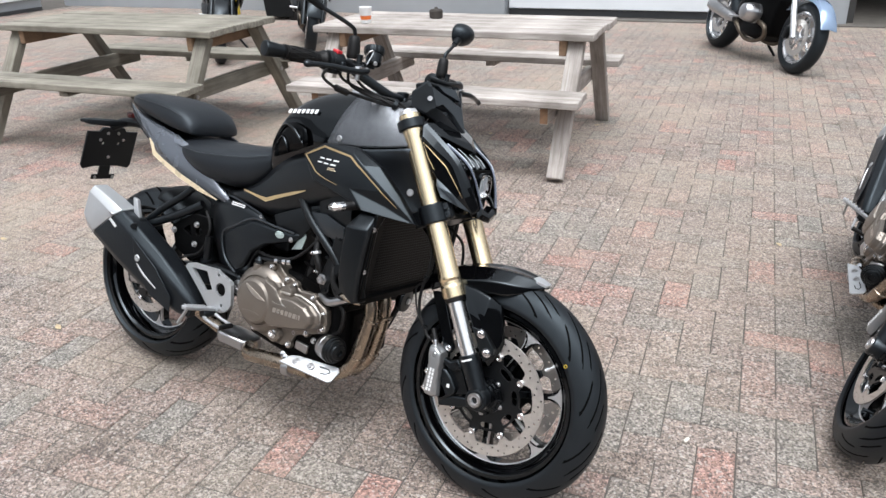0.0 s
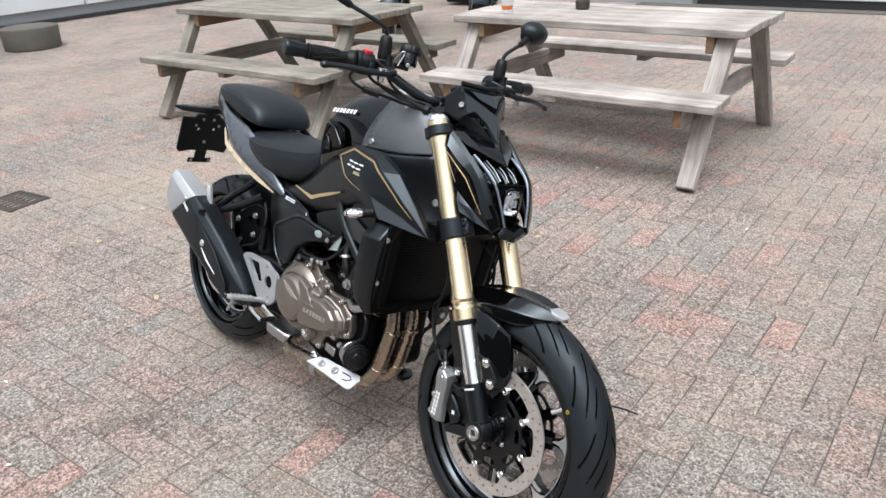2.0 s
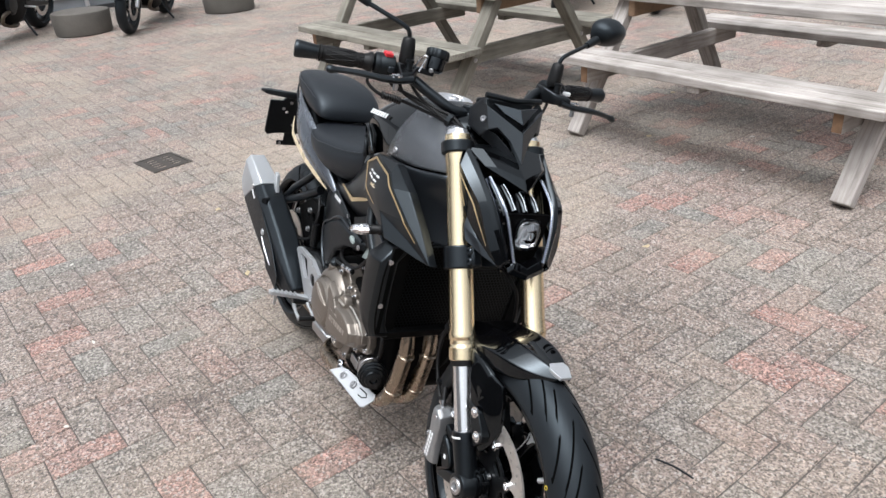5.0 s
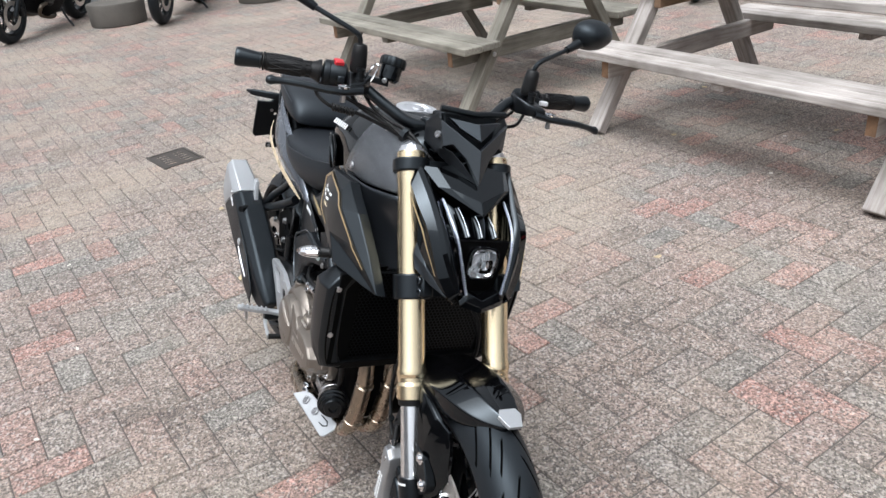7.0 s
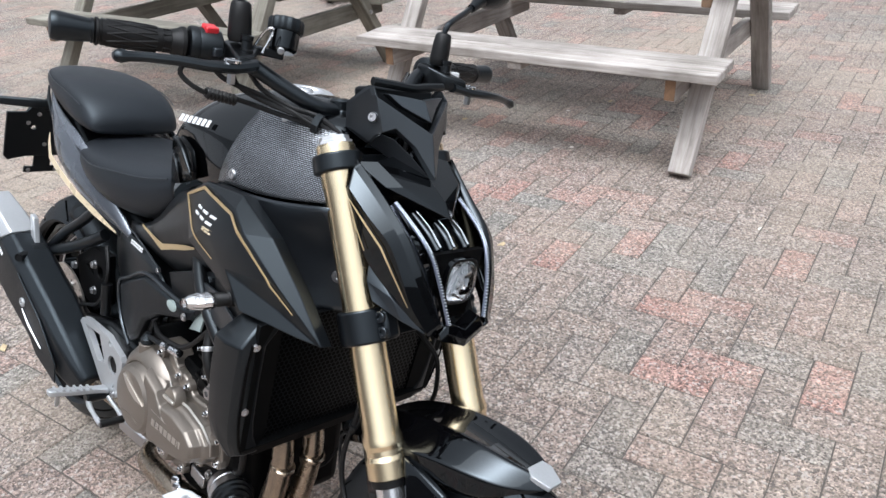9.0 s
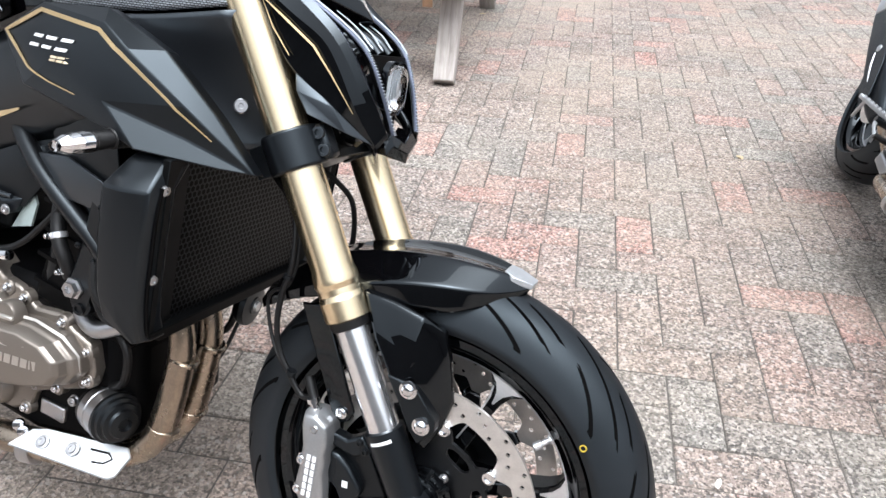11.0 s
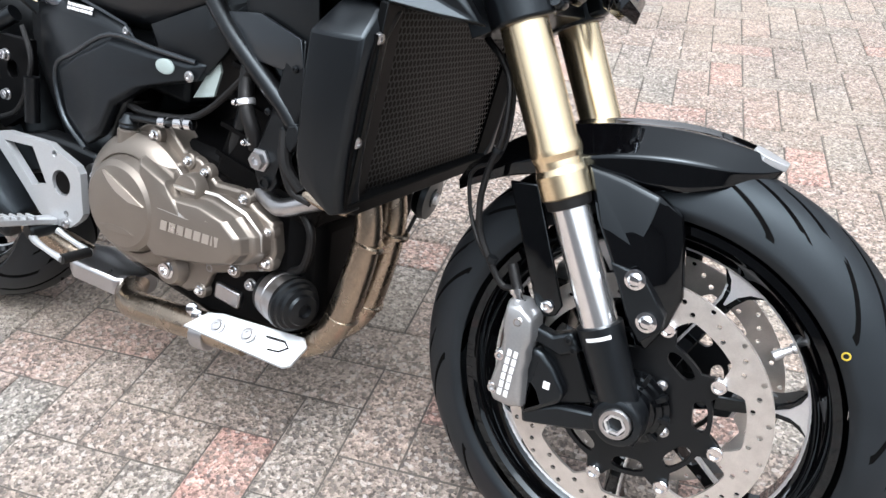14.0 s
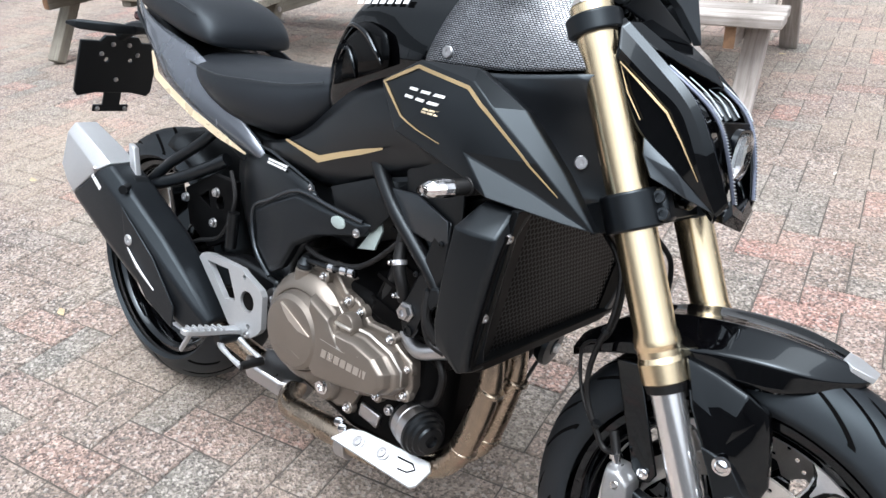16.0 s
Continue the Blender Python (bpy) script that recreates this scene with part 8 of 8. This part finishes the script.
def parked_motorcycle(m, label, paint, rim_paint, fork_paint, engine_paint, fairing=False, guard=None):
    e = thing("parked_motorcycle", m, label, "motorcycle", "parked motorcycles")
    base = 1.46
    plain_wheel(e, 0.0, 0.305, 0.060, rim_paint, 5)
    plain_wheel(e, -base, 0.310, 0.085, rim_paint, 5)
    for s in (-1, 1):
        part("fork_leg", turned((0.01, s * 0.10, 0.295), (-0.46, 0, 0.89), [(0, 0.026), (0.30, 0.027), (0.31, 0.022), (0.66, 0.022), (0.72, 0.027), (0.74, 0.02)], 16), fork_paint, e)
        part("brake_caliper", block((-0.13, s * 0.085, 0.33), (0.05, 0.05, 0.11), Matrix.Rotation(0.2, 4, "Y")), BLACKMETAL, e, bevel=0.01)
        part("handlebar", tube([(-0.42, s * 0.03, 1.03), (-0.44, s * 0.14, 1.06), (-0.50, s * 0.26, 1.07), (-0.54, s * 0.36, 1.06)], 0.012, 10), BLACKMETAL, e)
        part("grip", rod((-0.51, s * 0.27, 1.07), (-0.55, s * 0.39, 1.06), 0.018, n=12), RUBBER, e)
        part("mirror", turned((-0.50, s * 0.34, 1.25), (-1, 0, 0), [(-0.03, 0.01), (-0.015, 0.045), (0.0, 0.052), (0.004, 0.045)], 20), PLASTIC, e)
        part("mirror_stem", tube([(-0.48, s * 0.20, 1.07), (-0.47, s * 0.23, 1.17), (-0.49, s * 0.32, 1.24)], 0.006, 8), BLACKMETAL, e)
        part("cylinder_head", turned((-0.62, s * 0.10, 0.42), (0, s, 0.04), [(0, 0.085), (0.05, 0.088), (0.055, 0.075), (0.065, 0.088), (0.09, 0.09), (0.15, 0.085), (0.19, 0.068), (0.20, 0.04)] if not fairing else [(0, 0.12), (0.04, 0.115), (0.06, 0.09), (0.065, 0.03)], 28), engine_paint, e)
        part("frame_tube", tube([(-0.36, s * 0.05, 0.88), (-0.55, s * 0.15, 0.70), (-0.85, s * 0.16, 0.55), (-1.0, s * 0.13, 0.42)], 0.019, 12), BLACKMETAL, e)
        part("swing_arm", loft([[(x, s * 0.11 + y, h + z) for y, z in ((-0.02, -w), (0.02, -w), (0.02, w), (-0.02, w))] for x, h, w in ((-0.95, 0.38, 0.04), (-1.2, 0.35, 0.036), (-base - 0.04, 0.31, 0.026))]), BLACKMETAL, e, bevel=0.01)
        part("foot_peg", rod((-0.92, s * 0.13, 0.36), (-0.94, s * 0.25, 0.36), 0.011, n=10), ALU, e)
        side = [(-0.30, s * 0.10, 0.95), (-0.28, s * 0.17, 0.86), (-0.34, s * 0.20, 0.70), (-0.50, s * 0.21, 0.58 if fairing else 0.70), (-0.72, s * 0.20, 0.50 if fairing else 0.74), (-0.80, s * 0.18, 0.72), (-0.62, s * 0.18, 0.84)]
        part("side_panel", dome(side, s * 0.02, 0.02), paint, e, bevel=0.004)
    part("mudguard", loft([[(0.345 * math.cos(a), u, 0.305 + (r + 0.02) * math.sin(a)) for u, r in ((-0.075, 0.295), (-0.06, 0.325), (0, 0.338), (0.06, 0.325), (0.075, 0.295), (0.0, 0.318))] for a in (radians(20 + 11 * i) for i in range(12))]), guard or paint, e)
    part("engine", loft([[(x, -w, b), (x, w, b), (x, w * 0.9, t), (x, -w * 0.9, t)] for x, w, b, t in ((-1.0, 0.12, 0.30, 0.58), (-0.8, 0.15, 0.21, 0.64), (-0.55, 0.15, 0.20, 0.62), (-0.42, 0.10, 0.26, 0.60))]), DEEP, e, bevel=0.03, seg=3)
    part("tank", loft([[(x, u * w, h0 + (h1 - h0) * v) for u, v in ((-0.6, 0), (-1, 0.35), (-0.95, 0.7), (-0.5, 0.97), (0, 1), (0.5, 0.97), (0.95, 0.7), (1, 0.35), (0.6, 0))] for x, w, h0, h1 in ((-0.34, 0.07, 0.80, 0.95), (-0.42, 0.15, 0.74, 1.02), (-0.58, 0.18, 0.72, 1.04), (-0.76, 0.16, 0.72, 0.99), (-0.88, 0.10, 0.72, 0.90))]), paint, e, subsurf=1)
    part("seat", loft([[(x, u * w, h0 + 0.07 * v) for u, v in ((-0.8, 0), (-1, 0.5), (-0.8, 1), (0, 1.1), (0.8, 1), (1, 0.5), (0.8, 0))] for x, w, h0 in ((-0.86, 0.09, 0.80), (-1.05, 0.15, 0.77), (-1.22, 0.15, 0.80), (-1.34, 0.14, 0.85), (-1.58, 0.11, 0.88), (-1.66, 0.06, 0.90))]), SEAT, e, subsurf=1)
    part("tail", loft([[(x, -w, b), (x, w, b), (x, w * 0.8, t), (x, -w * 0.8, t)] for x, w, b, t in ((-1.0, 0.12, 0.66, 0.79), (-1.3, 0.13, 0.74, 0.86), (-1.62, 0.09, 0.82, 0.90), (-1.74, 0.05, 0.86, 0.90))]), paint, e, bevel=0.015)
    part("rear_guard", loft([[(x, -0.06, h), (x, 0.06, h), (x - 0.01, 0.06, h + 0.01), (x - 0.01, -0.06, h + 0.01)] for x, h in ((-1.66, 0.84), (-1.80, 0.66), (-1.84, 0.52))]), PLASTIC, e, bevel=0.003)
    part("headlamp", turned((-0.30, 0, 0.92), (1, 0, -0.08), [(-0.05, 0.05), (0.0, 0.085), (0.06, 0.095), (0.08, 0.09), (0.082, 0.07), (0.085, 0.02)], 28), paint if not fairing else PLASTIC, e)
    part("lamp_glass", turned((-0.222, 0, 0.914), (1, 0, -0.08), [(0, 0.078), (0.012, 0.06), (0.018, 0.02)], 28), FROST, e)
    part("screen", loft([[(x, -w, h), (x + 0.03, 0, h), (x, w, h), (x - 0.008, w, h), (x + 0.022, 0, h), (x - 0.008, -w, h)] for x, w, h in ((-0.26, 0.10, 0.98), (-0.34, 0.12, 1.12), (-0.40, 0.09, 1.24))]), PLASTIC, e)
    part("silencer", turned((-0.95, -0.17, 0.33), (-1, -0.06, 0.17), [(0, 0.028), (0.08, 0.05), (0.46, 0.055), (0.52, 0.046), (0.53, 0.03)], 24), STEEL if not fairing else BLACKMETAL, e)
    for s in (-1, 1):
        part("exhaust_pipe", tube([(-0.55, s * 0.14, 0.36), (-0.44, s * 0.13, 0.32), (-0.48, s * 0.10, 0.22), (-0.75, s * 0.11, 0.18), (-0.98, -0.15, 0.32)], 0.021, 12), DULLPIPE, e)
    part("side_stand", tube([(-0.86, 0.10, 0.30), (-0.84, 0.19, 0.16), (-0.82, 0.285, 0.058)], 0.013, 10), BLACKMETAL, e)
    return e


parked_motorcycle(pose(-0.66, 6.02, 0.002, 0, 0, -47) @ pose(0, 0, 0, -11, 0, 0), "dark touring motorcycle with silver wheels and pale blue mudguard", SATIN, SILVER, ALU, STEEL, False, PALEBLUE)
parked_motorcycle(pose(-5.72, 3.80, 0.002, 0, 0, -40) @ pose(0, 0, 0, -9, 0, 0), "black motorcycle parked close behind a picnic table", SATIN, BLACKMETAL, BLACKMETAL, BLACKMETAL, True)
parked_motorcycle(pose(-5.33, 4.70, 0.002, 0, 0, -44) @ pose(0, 0, 0, -11, 0, 0), "black motorcycle parked behind the picnic tables", SATIN, BLACKMETAL, BLACKMETAL, BLACKMETAL, True)
parked_motorcycle(pose(-8.50, -0.15, 0.002, 0, 0, -21) @ pose(0, 0, 0, -9, 0, 0), "black motorcycle parked between round concrete blocks", SATIN, BLACKMETAL, STEEL, BLACKMETAL, True)
parked_motorcycle(pose(-8.62, -1.75, 0.002, 0, 0, -25) @ pose(0, 0, 0, -10, 0, 0), "dark motorcycle parked by the pale panelled wall", PLASTIC, BLACKMETAL, BLACKMETAL, BLACKMETAL, True)
parked_motorcycle(SITE @ pose(2.55, 9.85, 0.002, 0, 0, 170) @ pose(0, 0, 0, -9, 0, 0), "red motorcycle standing inside the open workshop bay", REDPAINT, BLACKMETAL, BLACKMETAL, BLACKMETAL, True)

# ---- on the table and on the ground ----
ORANGE = mat("orange_print", (0.70, 0.16, 0.03), 0.5)
TOP = pose(-1.953, 2.815, 0.003, 0, 0, 14.6)
cup = thing("paper_cup", TOP @ pose(-0.60, -0.20, 0.756), "white paper cup with an orange band on a picnic table", "cup")
part("wall", turned((0, 0, 0), (0, 0, 1), [(0, 0.028), (0.001, 0.029), (0.092, 0.040), (0.095, 0.0415), (0.098, 0.040), (0.092, 0.0385), (0.004, 0.027)], 28), WHITE, cup)
part("band", turned((0, 0, 0.022), (0, 0, 1), [(0, 0.0324), (0.024, 0.0352)], 28, caps=False), ORANGE, cup, "orange printed band")
pot = thing("ash_pot", TOP @ pose(-0.24, 0.10, 0.756), "small dark metal ash pot on a picnic table", "ash pot")
part("bowl", turned((0, 0, 0), (0, 0, 1), [(0, 0.036), (0.004, 0.042), (0.045, 0.045), (0.05, 0.042), (0.046, 0.038), (0.012, 0.034)], 24), IRON, pot)
part("lid", turned((0, 0, 0.046), (0, 0, 1), [(0, 0.040), (0.008, 0.038), (0.014, 0.012), (0.022, 0.010), (0.024, 0.006)], 24), IRON, pot)
LEAF = mat("dry_leaf", (0.46, 0.36, 0.22), 0.8, var=0.3, scale=60)
PAPER = mat("pale_litter", (0.62, 0.58, 0.52), 0.85, var=0.15)
rng = random.Random(4)
for k in range(26):
    x, y = rng.uniform(-3.4, 1.3), rng.uniform(0.9, 4.2) if k % 3 else rng.uniform(-1.0, 0.9)
    leaf = k % 2
    bm = bmesh.new()
    n = 7
    pts = [(math.cos(2 * math.pi * i / n) * (0.020 if leaf else 0.013) * rng.uniform(0.6, 1.2), math.sin(2 * math.pi * i / n) * (0.013 if leaf else 0.006) * rng.uniform(0.6, 1.2), rng.uniform(0.001, 0.006)) for i in range(n)]
    top, low = [bm.verts.new(p) for p in pts], [bm.verts.new((p[0], p[1], p[2] - 0.001)) for p in pts]
    bm.faces.new(top)
    bm.faces.new(list(reversed(low)))
    for i in range(n):
        bm.faces.new((top[i], low[i], low[(i + 1) % n], top[(i + 1) % n]))
    ob = part("dry_leaf" if leaf else "paper_scrap", bm, LEAF if leaf else PAPER, None, smooth=False)
    ob.matrix_world = pose(x, y, 0.0045, 0, 0, rng.uniform(0, 360))
    tagged(ob, "small dry leaf lying on the paving" if leaf else "small pale scrap lying on the paving", "leaf" if leaf else "litter", "scraps on the paving")
stick = part("straw", tube([(-0.055, 0, 0.004), (0.0, 0.006, 0.0045), (0.055, 0, 0.004)], 0.003, 8), PLASTIC, None)
stick.matrix_world = pose(-0.087, 0.643, 0.0005, 0, 0, 20)
tagged(stick, "thin black straw lying on the paving", "straw")

# yellow post, bin and stacked pale boxes far behind the tables
post = part("bollard", turned((0, 0, 0), (0, 0, 1), [(0, 0.05), (0.9, 0.05), (0.95, 0.04), (0.97, 0.01)], 20), YELLOW, None)
post.matrix_world = pose(-8.9, 6.7, -0.004)
tagged(post, "yellow steel bollard by the workshop wall", "bollard")
bin_ = thing("waste_bin", pose(-7.8, 6.75, -0.004, 0, 0, 14), "black wheeled waste bin by the workshop wall", "waste bin")
part("body", loft([[(-w, -w, h), (w, -w, h), (w, w, h), (-w, w, h)] for h, w in ((0.05, 0.24), (0.95, 0.30))]), PLASTIC, bin_, bevel=0.02)
part("lid", block((0, 0, 0.98), (0.64, 0.64, 0.05)), PLASTIC, bin_, bevel=0.015)
for y in (-0.2, 0.2):
    part("wheel", rod((0.22, y - 0.03, 0.10), (0.22, y + 0.03, 0.10), 0.10), RUBBER, bin_)

# ---- paving bricks in herringbone bond, laid to the yard's lines ----
UNIT = 0.1035
BRICK_L, BRICK_W, CH = 2 * UNIT - 0.0036, UNIT - 0.0036, 0.0028


def brick_corners(lx, ly):
    top, low = [], []
    for sx, sy in ((-1, -1), (1, -1), (1, 1), (-1, 1)):
        top.append((sx * (lx / 2 - CH), sy * (ly / 2 - CH), 0.0))
        low.append((sx * lx / 2, sy * ly / 2, -CH))
    foot = [(x, y, -0.03) for x, y, _ in low]
    return top + low + foot


BRICK_FACES = [(0, 1, 2, 3)] + [(i, i + 4, (i + 1) % 4 + 4, (i + 1) % 4) for i in range(4)] + [(i + 4, i + 8, (i + 1) % 4 + 8, (i + 1) % 4 + 4) for i in range(4)]
rng = random.Random(11)
near, far = [], []
for i in range(-104, 101):
    for j in range(-76, 89):
        k = (i - j) % 4
        if k not in (0, 3):
            continue
        across = k == 0
        x, y = ((i + 1) * UNIT, (j + 0.5) * UNIT) if across else ((i + 0.5) * UNIT, (j + 1) * UNIT)
        dz, tip, turn = rng.gauss(0, 0.001), rng.gauss(0, 0.3), rng.gauss(0, 0.3)
        m = SITE @ pose(x, y, 0.004 + max(-0.0009, min(dz, 0.0)), tip, rng.gauss(0, 0.3), turn + (0 if across else 90))
        (near if -1.55 < x < 0.95 and -0.75 < y < 1.75 else far).append(m)
near.sort(key=lambda m: (m.translation - Vector((-0.35, 0.25, 0))).length)
far += near[300:]
brick_mesh = bpy.data.meshes.new("brick")
brick_mesh.from_pydata(brick_corners(BRICK_L, BRICK_W), [], BRICK_FACES)
brick_mesh.materials.append(PAVER)
for m in near[:300]:
    b = new("brick", brick_mesh)
    b.parent = ground
    b.matrix_parent_inverse = ground.matrix_world.inverted()
    b.matrix_basis = m
base = np.array([(*c, 1.0) for c in brick_corners(BRICK_L, BRICK_W)])
verts = np.concatenate([base @ np.array(m).T for m in far])[:, :3]
faces = (np.array(BRICK_FACES)[None] + 12 * np.arange(len(far))[:, None, None]).reshape(-1, 4)
me = bpy.data.meshes.new("bricks")
me.from_pydata(verts.tolist(), [], faces.tolist())
me.materials.append(PAVERS)
rest = new("bricks", me)
rest.parent = ground
rest.matrix_parent_inverse = ground.matrix_world.inverted()
tagged(rest, "grey, buff and pink paving bricks in herringbone bond", kind="stuff")
